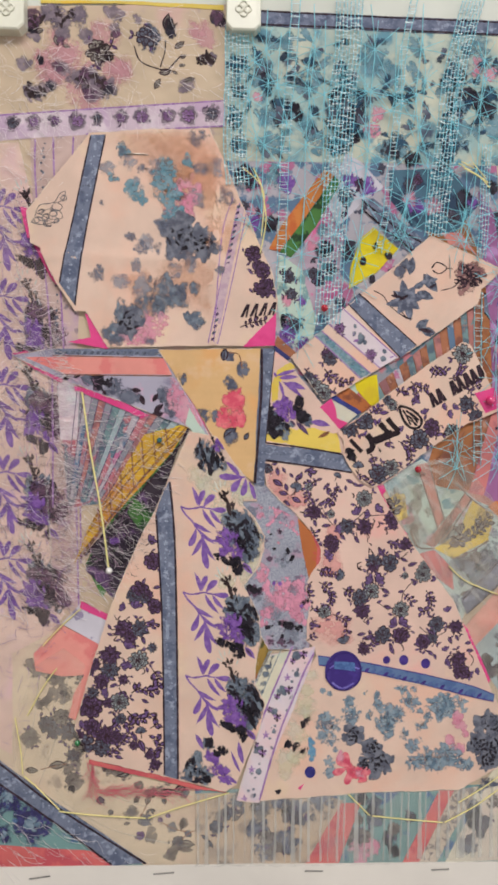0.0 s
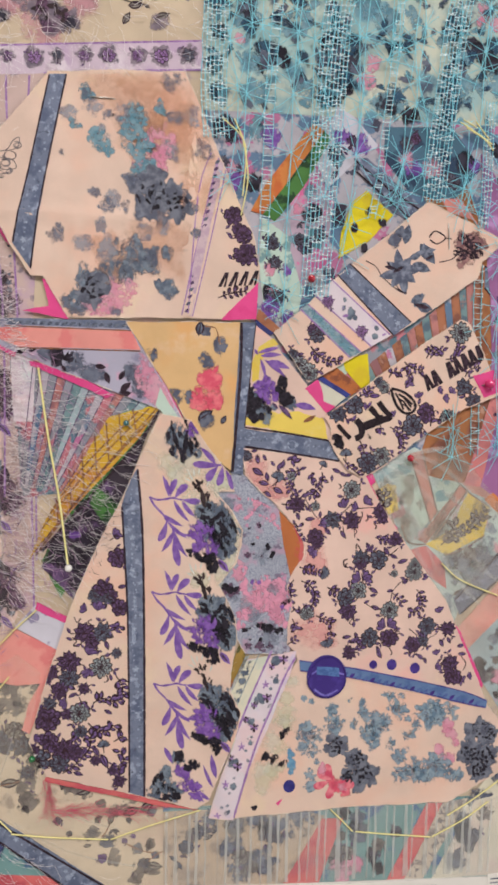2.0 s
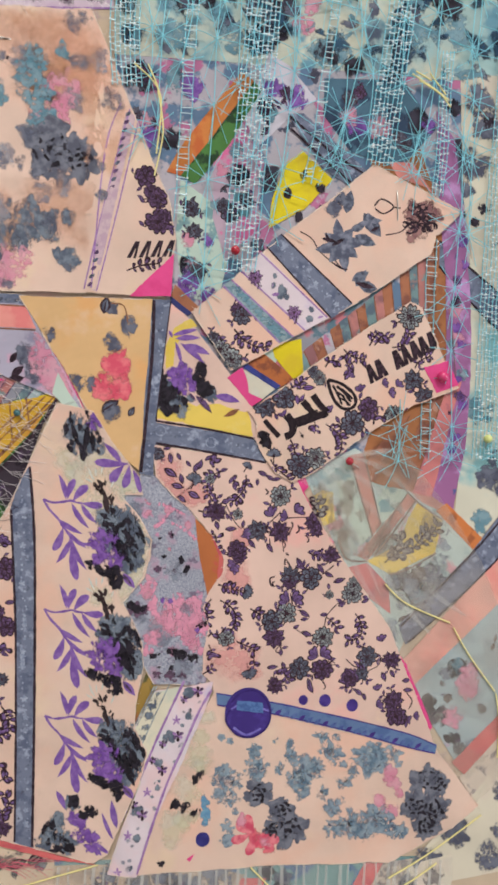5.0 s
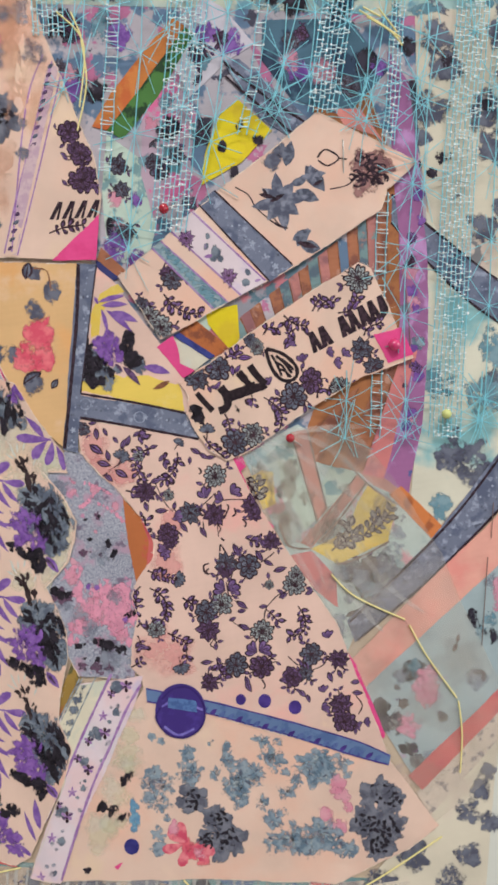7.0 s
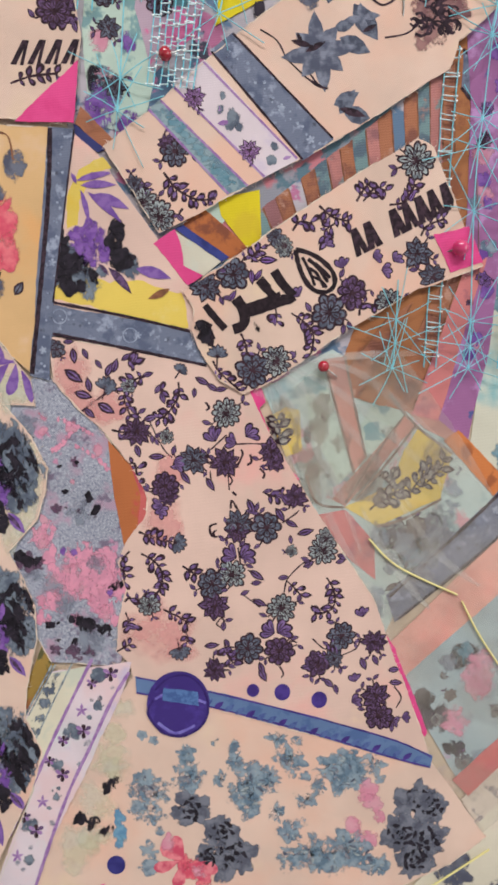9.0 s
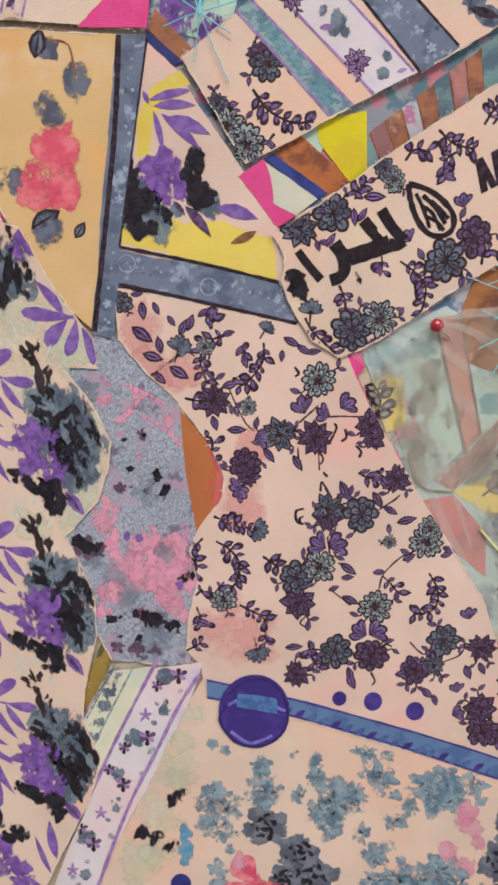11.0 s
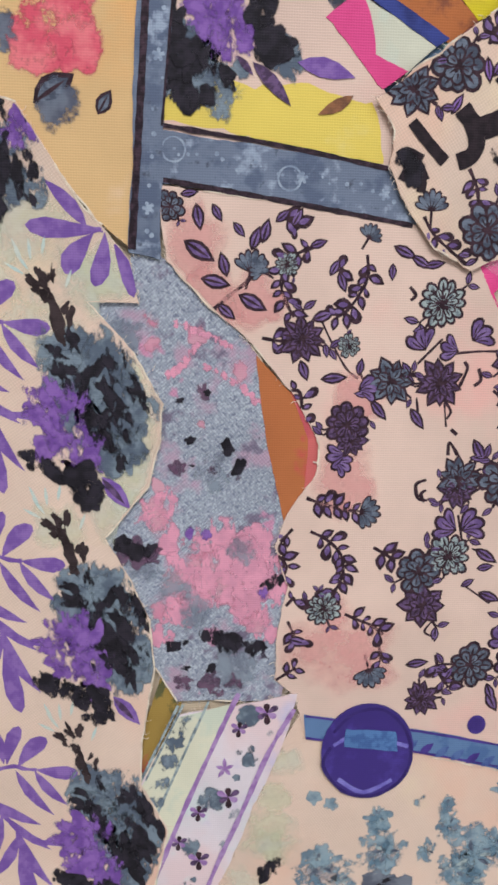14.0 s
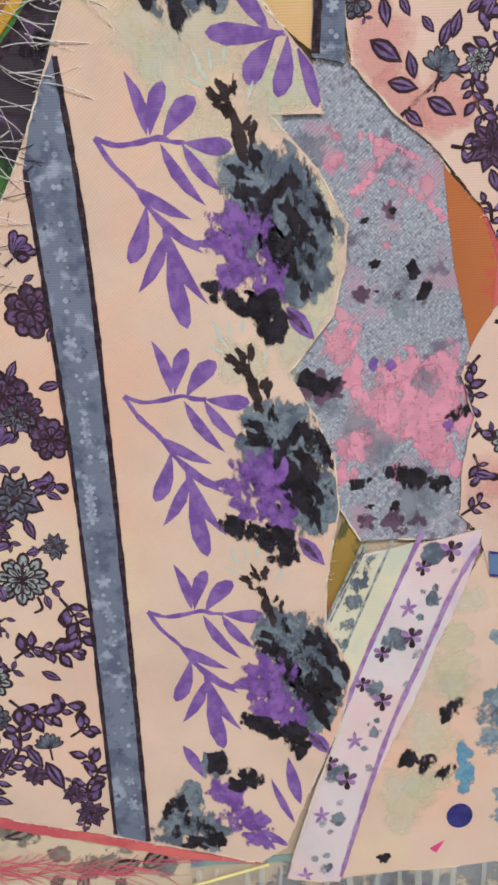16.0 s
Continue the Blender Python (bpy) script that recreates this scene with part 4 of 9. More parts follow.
ribbon = sheet("ribbon_patch", [(12.5, -125.1), (39.6, -120.3), (37.9, -128.4), (25.4, -160.8), (12.5, -191.7), (6.7, -213.8), (-6.7, -211.9), (-1.0, -192.5), (7.0, -169.0), (10.1, -154.8), (3.9, -142.1)], layer(5.4), LILAC_CLOTH)
tagged(ribbon, "white and lilac ribbon print with small dark flowers", "fabric strip")
denim = sheet("denim_patch", [(-7.9, -34.2), (2.4, -33.0), (3.7, -24.2), (9.1, -24.7), (17.7, -31.9), (28.9, -43.6), (36.0, -55.9), (39.0, -84.5), (36.2, -122.2), (12.3, -121.8), (0.4, -101.4), (-3.6, -81.5), (3.8, -62.7)], layer(3.6), DENIM)
tagged(denim, "grey-blue twill scrap splashed with pink and black", "fabric scrap")
arm = sheet("sleeve_strip", [(-110.1, 52.7), (-50.5, 53.1), (-41.9, 37.1), (-30.7, 19.8), (-22.0, 2.7), (-39.4, 10.1), (-64.4, 19.7), (-105.6, 35.5), (-133.7, 48.7)], layer(4.2), fabric("grey_lilac_cloth", rgb(180, 174, 192), [(rgb(216, 164, 188), 44, 0.54, 0.62), (rgb(140, 136, 158), 60, 0.55, 0.66)]))
tagged(arm, "striped blue, coral and lilac sleeve strip", "fabric strip")
scrap = sheet("sleeve_scrap", [(24.3, 48.9), (43.5, 65.6), (69.8, 89.4), (104.6, 118.6), (146.5, 100.2), (134.6, 88.9), (132.7, 80.5), (97.5, 55.6), (43.0, 23.4)], layer(7), PEACH_CLOTH)
tagged(scrap, "peach scrap with grey flowers and a blue band", "fabric scrap")
label_patch = sheet("label_patch", [(51.5, 5.5), (63.9, 14.2), (86.9, 32.6), (104.6, 45.4), (124.0, 58.2), (129.5, 55.7), (141.3, 32.0), (148.6, 19.9), (128.4, 11.4), (110.5, -0.5), (85.0, -19.5), (76.5, -24.5), (72.7, -26.4), (64.8, -22.3), (58.9, -14.7), (54.7, -6.7), (55.4, -0.2)], layer(8), PEACH_CLOTH)
tagged(label_patch, "peach selvedge scrap with flower vines and dark lettering", "fabric scrap")

# ---- paper and clips ----
sheet_paper = sheet("paper_sheet", [(-186.8, -248.9), (-46.3, -250.9), (157.9, -254.7), (195.3, -353.3), (-188.7, -338.1)], layer(3), PAPER, rag=0.1)
tagged(sheet_paper, "white paper strip stapled along the quilt's lower edge", "paper")

# ---- further scraps in the patchwork ----
def strip_rows(corners_a, corners_b, n, depth, mats, parent=quilt, line=BROWN_INK):
    """Narrow strips side by side between two edges, with a dark line at each joint painting the fold and its shade."""
    for i in range(n):
        f, g = i / n, (i + 1) / n
        a, b = between(*corners_a, f), between(*corners_a, g)
        c, d = between(*corners_b, g), between(*corners_b, f)
        k = layer(depth + 0.35 * (i % 2))
        p = sheet("patch", [a, b, c, d], k, mats[i % len(mats)], parent, rag=0.2)
        lines(p, k, [[between(a, d, 0.02), between(a, d, 0.98)]], 0.5, line, "fold_line")


RUST = fabric("rust_cloth", rgb(180, 118, 88), [(rgb(136, 88, 76), 90, 0.48, 0.6), (rgb(196, 150, 130), 140, 0.58, 0.68)], strength=0.8)
DUSTY = fabric("dusty_coral_cloth", rgb(196, 132, 126), [(rgb(150, 104, 108), 90, 0.46, 0.6), (rgb(128, 150, 150), 120, 0.58, 0.66)], strength=0.8)
SEA = fabric("sea_green_cloth", rgb(126, 154, 156), [(rgb(92, 108, 124), 90, 0.46, 0.58), (rgb(170, 130, 120), 110, 0.6, 0.68)], strength=0.8)
ROSE = fabric("rose_cloth", rgb(216, 132, 130), [(rgb(180, 110, 120), 80, 0.5, 0.58)])
WHITE_LILAC = fabric("white_lilac_cloth", rgb(216, 210, 220), [(rgb(150, 140, 170), 90, 0.58, 0.62)])
MINT = fabric("mint_cloth", rgb(196, 214, 200), [(rgb(120, 156, 160), 70, 0.56, 0.62), (rgb(70, 80, 90), 100, 0.66, 0.69)])
NAVY_CLOTH = fabric("navy_cloth", rgb(62, 66, 120), [(rgb(44, 48, 90), 60, 0.5, 0.6)])
strip_rows([(134.8, 83.9), (60.0, 20.6)], [(137.0, 54.2), (66.9, 14.0)], 19, 1.8, [RUST, DUSTY, SEA, RUST, MIXED, RUST, DUSTY, SEA], line=BROWN_INK)
strip_rows([(119.6, 2.0), (150.7, 23.3)], [(102.1, -23.6), (139.2, -31.8)], 4, 1.7, [RUST, BROWN_CLOTH, RUST, ROSE])
patch([(61.1, 35.8), (74.4, 39.3), (76.0, 23.4), (71.3, 21.0), (62.5, 30.4)], layer(2.9), YELLOW_CLOTH, "bright yellow scrap")
patch([(52.1, 29.7), (56.4, 32.6), (71.8, 21.5), (65.9, 16.7), (50.0, 26.3)], layer(2.7), fabric("burnt_orange_cloth", rgb(190, 112, 66), [(rgb(130, 76, 58), 110, 0.5, 0.6)]), "burnt orange strip")
patch([(56.2, 32.6), (61.5, 34.9), (63.7, 29.1), (62.7, 27.4)], layer(2.5), MINT, "mint sliver")
patch([(47.8, 25.5), (50.4, 26.8), (65.9, 17.6), (63.4, 16.0)], layer(2.95), fabric("ink_blue_cloth", rgb(64, 72, 142), [(rgb(48, 54, 110), 60, 0.5, 0.6)]), "ink-blue strip")
patch([(47.4, 25.1), (63.9, 16.5), (57.5, 10.6), (50.3, 13.4)], layer(2.6), fabric("off_white_cloth", rgb(226, 220, 200), [(rgb(206, 212, 198), 50, 0.5, 0.64)]), "off-white scrap")
patch([(64.5, 117.5), (71.6, 123.3), (86.1, 111.4), (73.8, 97.8), (57.6, 88.0), (58.8, 101.5)], layer(2.2), YELLOW_CLOTH, "yellow scrap with black spots")
blots(quilt, layer(2.4), BLACK_BLOT, [(65.6, 104.1, 2.3), (71.2, 93.9, 2.3), (72.3, 113.1, 2.0), (80.2, 107.5, 2.0)], name="printed_spot", uneven=0.1)
patch([(64.3, 139.1), (71.4, 139.8), (105.8, 113.0), (99.9, 105.8), (80.8, 116.1)], layer(2.0), BAND_BLUE, "grey-blue slanting strip")
patch([(54.9, 164.8), (64.0, 160.2), (77.2, 146.3), (67.5, 139.8), (51.4, 123.7), (44.8, 136.2)], layer(1.6), WHITE_LILAC, "white and lilac floral scrap")
patch([(80.3, 155.8), (116.2, 157.8), (133.0, 137.7), (116.9, 118.3), (93.8, 124.3), (80.5, 140.0)], layer(1.4), fabric("dark_teal_cloth", rgb(84, 118, 138), [(rgb(50, 66, 90), 60, 0.5, 0.56)]), "dark teal floral scrap")
patch([(43.1, 155.7), (48.6, 152.1), (32.0, 128.1), (17.6, 108.9), (11.4, 110.4), (19.1, 124.7)], layer(1.9), fabric("bright_orange_cloth", rgb(218, 136, 74), [(rgb(200, 104, 60), 70, 0.5, 0.62)]), "orange strip")
patch([(48.6, 152.1), (52.5, 149.0), (38.5, 123.5), (24.0, 105.8), (17.6, 108.9), (32.0, 128.1)], layer(1.7), GREEN_CLOTH, "green strip")
patch([(32.0, 123.4), (44.9, 129.9), (54.7, 117.3), (51.7, 85.4), (38.8, 72.4), (32.2, 91.6)], layer(1.5), fabric("pink_teal_cloth", rgb(196, 170, 186), [(rgb(224, 110, 160), 60, 0.52, 0.57), (rgb(90, 140, 150), 70, 0.56, 0.6)]), "pink and teal scrap")
patch([(17.6, 107.3), (32.2, 97.9), (39.5, 72.4), (35.7, 53.1), (19.4, 56.2), (16.0, 85.0)], layer(1.4), MINT, "pale mint floral scrap")
patch([(14.8, 55.9), (16.4, 61.1), (28.2, 50.9), (24.7, 48.1)], layer(2.3), RUST, "rust strip")
patch([(14.4, 55.9), (24.7, 48.6), (22.4, 47.5), (14.5, 52.0)], layer(2.4), NAVY_CLOTH, "navy strip")
patch([(122.3, 121.4), (133.9, 106.7), (129.3, 110.8), (115.8, 114.7), (111.2, 121.0)], layer(2.1), CORAL_CLOTH, "coral sliver")
patch([(-108.6, 45.7), (-96.2, 29.8), (-98.0, 1.0), (-107.6, 1.0)], layer(1.7), LILAC_CLOTH, "lilac scrap")
strip_rows([(-97.7, 29.8), (-35.6, 10.1)], [(-104.8, -32.9), (-76.0, -35.3)], 15, 1.6, [PLEAT, MIXED, PLEAT, DUSTY, PLEAT, SEA, BLUE_GREY_CLOTH], line=PLUM_INK)
ochre = patch([(-33.9, 10.1), (-43.7, -5.5), (-93.9, -61.3), (-100.4, -70.4), (-91.2, -47.6), (-59.7, 4.2)], layer(2.4), fabric("ochre_print_cloth", rgb(220, 174, 62), [(rgb(204, 138, 66), 34, 0.52, 0.64), (rgb(150, 118, 60), 90, 0.6, 0.66)]), "ochre strip with brown lines")
lines(ochre, layer(2.4), [[(-35.6, 8.8), (-64.7, -24.9), (-97.2, -65.6)], [(-39.4, 8.8), (-72.7, -26.5), (-93.8, -54.1)], [(-45.2, 6.9), (-72.7, -21.7), (-90.6, -47.6)], [(-37.2, 4.9), (-69.6, -31.4), (-97.2, -67.9)]], 0.7, BROWN_INK)
lines(ochre, layer(2.4), [[(-54.9, 5.9), (-53.4, -11.9)], [(-61.3, 1.0), (-59.8, -20.1)], [(-67.1, -5.5), (-66.0, -27.5)], [(-47.8, 8.1), (-45.9, -5.5)], [(-73.6, -13.6), (-72.5, -34.0)], [(-80.1, -22.3), (-79.0, -41.8)], [(-86.6, -37.9), (-85.5, -50.9)]], 0.7, BROWN_INK)
dark_scrap = patch([(-33.9, 10.1), (-39.5, -2.2), (-50.2, -31.5), (-63.9, -58.2), (-78.1, -91.0), (-94.0, -73.8), (-90.7, -62.3), (-42.1, -5.5)], layer(2.1), fabric("dark_print_cloth", rgb(66, 56, 66), [(rgb(112, 84, 124), 70, 0.52, 0.6), (rgb(80, 112, 66), 60, 0.6, 0.64), (rgb(150, 140, 150), 120, 0.64, 0.68)]), "green and black scrap")
patch([(-70.0, -40.7), (-65.7, -32.4), (-55.0, -41.7), (-61.5, -52.2)], layer(2.5), GREEN_CLOTH, "leaf-green scrap")
lines(dark_scrap, layer(2.1), [[(-34.6, 7.5), (-45.3, -9.3), (-93.9, -65.6)]], 1.6, BLACK_INK, "dark_seam", 3)
blots(dark_scrap, layer(2.1), BLACK_BLOT, [(-41.4, -5.5, 4.5), (-48.6, -21.7, 3.9), (-61.6, -38.0, 3.9), (-69.7, -57.5, 6.5), (-76.3, -70.6, 7.1), (-87.5, -67.3, 4.5), (-69.7, -46.1, 4.5)])
blots(dark_scrap, layer(2.1), PURPLE_BLOT, [(-66.6, -67.4, 3.9), (-77.8, -57.5, 3.2)], 1)
patch([(-96.5, -92.8), (-77.2, -102.9), (-80.9, -120.8), (-107.9, -105.2)], layer(2.2), WHITE_LILAC, "white and purple flower scrap")
patch([(-96.5, -92.2), (-76.5, -102.3), (-78.9, -110.2), (-81.4, -103.6), (-97.5, -96.1)], layer(2.6), FELT, "pink felt edge")
patch([(-107.9, -105.9), (-80.9, -120.8), (-85.6, -135.1), (-107.6, -136.4), (-123.0, -132.9), (-124.2, -122.9)], layer(1.9), CORAL_CLOTH, "coral scrap")
patch([(-90.8, -135.0), (-100.8, -162.6), (-104.6, -160.5), (-101.2, -146.5), (-94.6, -134.9)], layer(2.3), CORAL_CLOTH, "coral sliver")
patch([(28.9, -44.2), (35.9, -51.4), (42.6, -61.7), (42.4, -68.2), (35.6, -80.1), (31.5, -62.8)], layer(3.9), fabric("rust_orange_cloth", rgb(196, 116, 70), [(rgb(206, 84, 84), 60, 0.55, 0.62)]), "rust-orange scrap")
patch([(35.9, -50.3), (38.2, -52.5), (42.8, -61.7), (42.6, -68.2), (39.7, -73.7), (40.2, -67.0), (40.3, -61.7)], layer(4.1), RED_CLOTH, "red sliver beside the rust scrap")
patch([(2.1, -135.0), (10.6, -111.2), (15.6, -112.7), (12.5, -125.8), (5.2, -142.2)], layer(2.6), fabric("olive_cloth", rgb(168, 136, 70), [(rgb(196, 90, 80), 70, 0.54, 0.6), (rgb(90, 90, 60), 120, 0.56, 0.62)]), "olive-yellow sliver")
patch([(34.2, -253.6), (56.0, -216.0), (67.9, -216.3), (54.6, -254.2)], layer(2.0), RED_CLOTH, "coral diagonal stripe")
patch([(92.9, -255.3), (115.5, -209.5), (124.5, -209.7), (103.2, -254.5)], layer(2.0), RED_CLOTH, "red diagonal stripe")
patch([(103.2, -254.5), (124.5, -209.7), (139.6, -207.6), (114.5, -254.2)], layer(1.9), fabric("key_cloth", rgb(206, 190, 172), [(rgb(130, 120, 120), 300, 0.52, 0.58)]), "pale strip with a small grey pattern")
patch([(119.7, -254.3), (143.1, -209.4), (158.6, -206.3), (159.6, -254.0)], layer(1.8), CREAM_GREY, "cream cotton with grey flowers")
patch([(-31.2, -208.1), (34.0, -207.5), (57.7, -214.3), (35.9, -253.3), (-30.3, -252.1)], layer(1.7), fabric("dull_beige_cloth", rgb(200, 176, 152), [(rgb(150, 136, 126), 60, 0.5, 0.66), (rgb(120, 108, 100), 130, 0.62, 0.7)]), "beige print with grey flowers")

RUSTY_PINK = fabric("dusty_rose_cloth", rgb(206, 150, 136), [(rgb(176, 128, 120), 60, 0.5, 0.6)])
for q, k, n in (([(121.7, -60.2), (144.7, -54.9), (158.8, -59.2), (132.1, -93.0), (125.4, -102.7)], 1.2, 16), ([(133.2, -124.1), (191.5, -60.7), (195.6, -118.9), (159.6, -162.4)], 1.6, 16)):
    scatter_print(quilt, layer(k), q, n, n, (GREY_LEAF, PALE_INK), (2.0, 4.2), (SOFT_GREY, TEAL_BLOT))
for q, k, n in (([(17.6, 107.3), (32.2, 97.9), (39.5, 72.4), (35.7, 53.1), (19.4, 56.2), (16.0, 85.0)], 1.4, 14), ([(54.9, 164.8), (64.0, 160.2), (77.2, 146.3), (67.5, 139.8), (51.4, 123.7), (44.8, 136.2)], 1.6, 10), ([(80.3, 155.8), (116.2, 157.8), (133.0, 137.7), (116.9, 118.3), (93.8, 124.3), (80.5, 140.0)], 1.4, 12), ([(-11.4, 157.2), (41.4, 158.2), (12.7, 110.4), (-3.3, 116.5)], 0.6, 12), ([(32.0, 123.4), (44.9, 129.9), (54.7, 117.3), (51.7, 85.4), (38.8, 72.4), (32.2, 91.6)], 1.5, 9), ([(54.7, 123.7), (64.5, 117.5), (58.1, 101.5), (51.7, 85.4)], 0.6, 5), ([(135.9, 156.9), (150.8, 157.2), (152.6, 73.5), (140.3, 102.5)], 0.6, 8)):
    scatter_print(quilt, layer(k), q, n, n + 3, (SLATE_INK, PLUM_INK), (2.0, 4.6), (DARK_BLOT, TEAL_BLOT, PINK_BLOT, PURPLE_BLOT))
scatter_print(quilt, layer(0.6), [(-98.6, -207.2), (-32.8, -205.3), (-32.9, -249.9), (-59.5, -249.2)], 12, 5, (SLATE_INK, PLUM_INK), (1.6, 3.4), (GREY_BLOT,))
scatter_print(quilt, layer(1.8), [(149.0, 92.0), (153.3, 59.2), (155.2, 25.7), (154.3, -8.4), (149.8, -38.4), (139.0, -27.2), (142.4, 2.7), (142.9, 36.6), (141.6, 69.8)], 16, 6, (PLUM_INK, PURPLE_INK), (1.4, 2.6), (PURPLE_BLOT, BLUE_BLOT, PINK_BLOT))

ORG_Y, ORG_M = layer(1.8), layer(1.7)
patch([(82.0, -33.7), (87.3, -29.8), (92.0, -30.7), (93.8, -44.2), (88.5, -46.6)], ORG_Y, PALE_YELLOW, "yellow floral scrap under the organza")
patch([(92.8, -19.6), (99.3, -18.0), (111.4, -49.7), (106.2, -55.7), (97.5, -44.0)], ORG_M, MINT, "mint floral scrap under the organza")
patch([(99.0, -13.4), (105.9, -11.8), (115.6, -45.3), (111.5, -50.9)], layer(1.9), RUSTY_PINK, "dusty rose strip under the organza")
patch([(113.2, -34.2), (117.4, -25.3), (127.6, -30.1), (123.8, -43.0), (114.6, -44.8)], ORG_M, MINT, "mint floral scrap under the organza")
patch([(116.6, -15.2), (125.9, -13.5), (147.3, -31.5), (147.6, -39.9), (135.0, -34.6), (122.0, -23.6)], layer(1.6), RUSTY_PINK, "salmon strip under the organza")
patch([(128.0, -30.6), (131.6, -33.9), (109.8, -62.5), (105.0, -60.3)], layer(1.95), RUSTY_PINK, "dusty rose strip under the organza")
patch([(132.6, -34.8), (136.2, -36.9), (144.9, -42.6), (142.4, -58.2), (121.2, -69.0), (109.6, -62.8), (124.8, -54.4), (128.5, -42.2)], ORG_Y, PALE_YELLOW, "yellow floral scrap under the organza")
patch([(99.8, -66.1), (109.9, -63.7), (120.5, -74.2), (122.3, -87.7), (112.5, -80.8)], ORG_M, ROSE, "rose scrap under the organza")
lines(quilt, layer(2.1), [[(99.0, -13.4), (104.8, -30.5), (111.9, -50.9)], [(105.9, -11.8), (111.4, -31.3), (115.6, -45.3)], [(127.7, -30.3), (119.1, -43.9), (109.7, -61.3)], [(131.6, -33.9), (121.9, -48.5), (113.2, -59.9)], [(122.0, -23.6), (132.6, -34.2), (145.4, -42.4)], [(109.8, -62.8), (100.1, -61.8), (95.8, -52.4)], [(121.2, -69.0), (130.7, -65.6), (142.7, -58.2)]], 0.8, DULL_SEAM, "seam_line", 3)
for p in ([(123.0, -61.8), (126.7, -55.5), (124.5, -50.8)], [(130.1, -58.9), (134.3, -52.6), (138.6, -46.4)], [(118.3, -63.3), (122.8, -59.3), (129.7, -55.3)], [(134.5, -55.0), (140.1, -49.9), (142.6, -44.9)], [(83.9, -44.8), (85.9, -38.7), (84.4, -34.1)]):
    m = Motif()
    vine(m, p, GREY_LEAF, 3.2, 2.2)
    m.lay("vine_print", quilt, ORG_Y)
blots(quilt, layer(2.1), FADED_BROWN, [(98.2, -36.8, 5.0), (100.0, -29.1, 4.4), (96.0, -47.6, 5.6), (120.1, -55.9, 5.0), (117.6, -48.2, 4.4), (98.5, -55.9, 6.0), (92.2, -36.0, 4.0), (106.8, -39.9, 4.0), (112.8, -55.1, 5.0), (139.5, -43.9, 4.4), (85.9, -30.5, 3.6), (123.2, -36.5, 3.0)], 1)
blots(quilt, layer(2.1), SOFT_GREY, [(122.7, -71.6, 4.4), (131.5, -74.8, 5.0), (142.0, -69.3, 5.4), (136.9, -79.5, 4.4), (127.2, -81.2, 4.0), (144.9, -61.8, 4.0), (122.3, -95.2, 4.6), (137.6, -86.9, 4.6), (146.0, -54.4, 3.4)], 1)

# ---- prints on the quilt ----
blots(quilt, D0, BLUSH_BLOT, [(-103.5, 213.7, 13.9), (-111.3, 205.8, 8.4), (-74.1, 208.3, 8.4), (-91.3, 192.6, 8.4), (-25.5, 228.0, 7.4), (-81.7, 226.4, 8.4)])
blots(quilt, D0, GREY_BLOT, [(-56.9, 225.6, 6.9), (-53.1, 227.2, 4.4)], 1)
blots(quilt, D0, FADED_BLOT, [(-83.4, 214.2, 5.0), (-103.6, 207.6, 4.2), (-80.4, 199.0, 5.4), (-125.1, 210.1, 3.8), (-63.0, 236.1, 3.1), (-35.0, 200.1, 4.3), (-91.0, 226.2, 3.8), (-104.8, 231.8, 6.9), (-119.4, 225.4, 3.4), (-88.1, 202.5, 5.4), (-75.5, 231.1, 2.7), (-119.2, 193.5, 4.2), (-110.5, 198.9, 3.0), (-22.4, 215.8, 3.5), (-14.5, 234.4, 3.1), (-94.0, 235.8, 3.8)], 1)
blots(quilt, D0, DARK_BLOT, [(-84.9, 216.6, 3.1), (-78.7, 214.3, 2.8), (-79.8, 197.5, 3.1), (-91.3, 198.7, 2.8), (-119.2, 193.5, 2.8), (-111.4, 198.2, 2.5), (-121.1, 231.4, 3.7), (-115.9, 211.8, 2.2), (-44.3, 233.6, 3.7), (-44.3, 228.1, 2.8), (-17.7, 237.4, 3.8)], 2, "dark_blot")
vine_flower(-57.7, 226.6, 5.4, SLATE_INK, quilt, D0)
vine_flower(-84.3, 217.8, 6.4, GREY_LEAF, quilt, D0)
blots(quilt, D0, FADED_BLOT, [(-89.3, 201.5, 7.0), (-96.8, 202.8, 6.0), (-86.3, 197.1, 5.6), (-105.4, 236.3, 7.0), (-95.0, 236.6, 6.0), (-111.3, 237.6, 5.0), (-75.5, 238.7, 4.4), (-122.3, 194.8, 5.0), (-116.3, 196.4, 4.0)], 2)
blots(quilt, D0, BLUSH_BLOT, [(-116.1, 212.6, 6.0), (-102.6, 215.9, 7.0), (-108.7, 206.9, 5.0), (-72.7, 209.3, 5.0), (-30.3, 231.2, 6.0), (-89.2, 208.9, 4.0)], 1)
blots(quilt, D0, PLUM_BLOT, [(-92.3, 204.4, 4.0), (-83.3, 200.2, 3.6), (-120.3, 234.4, 5.0), (-106.4, 209.2, 2.6), (-104.8, 223.2, 2.4), (-74.1, 227.0, 2.6), (-89.4, 194.8, 3.0), (-18.2, 238.9, 4.6)], 3)
rnd = random.Random(12)
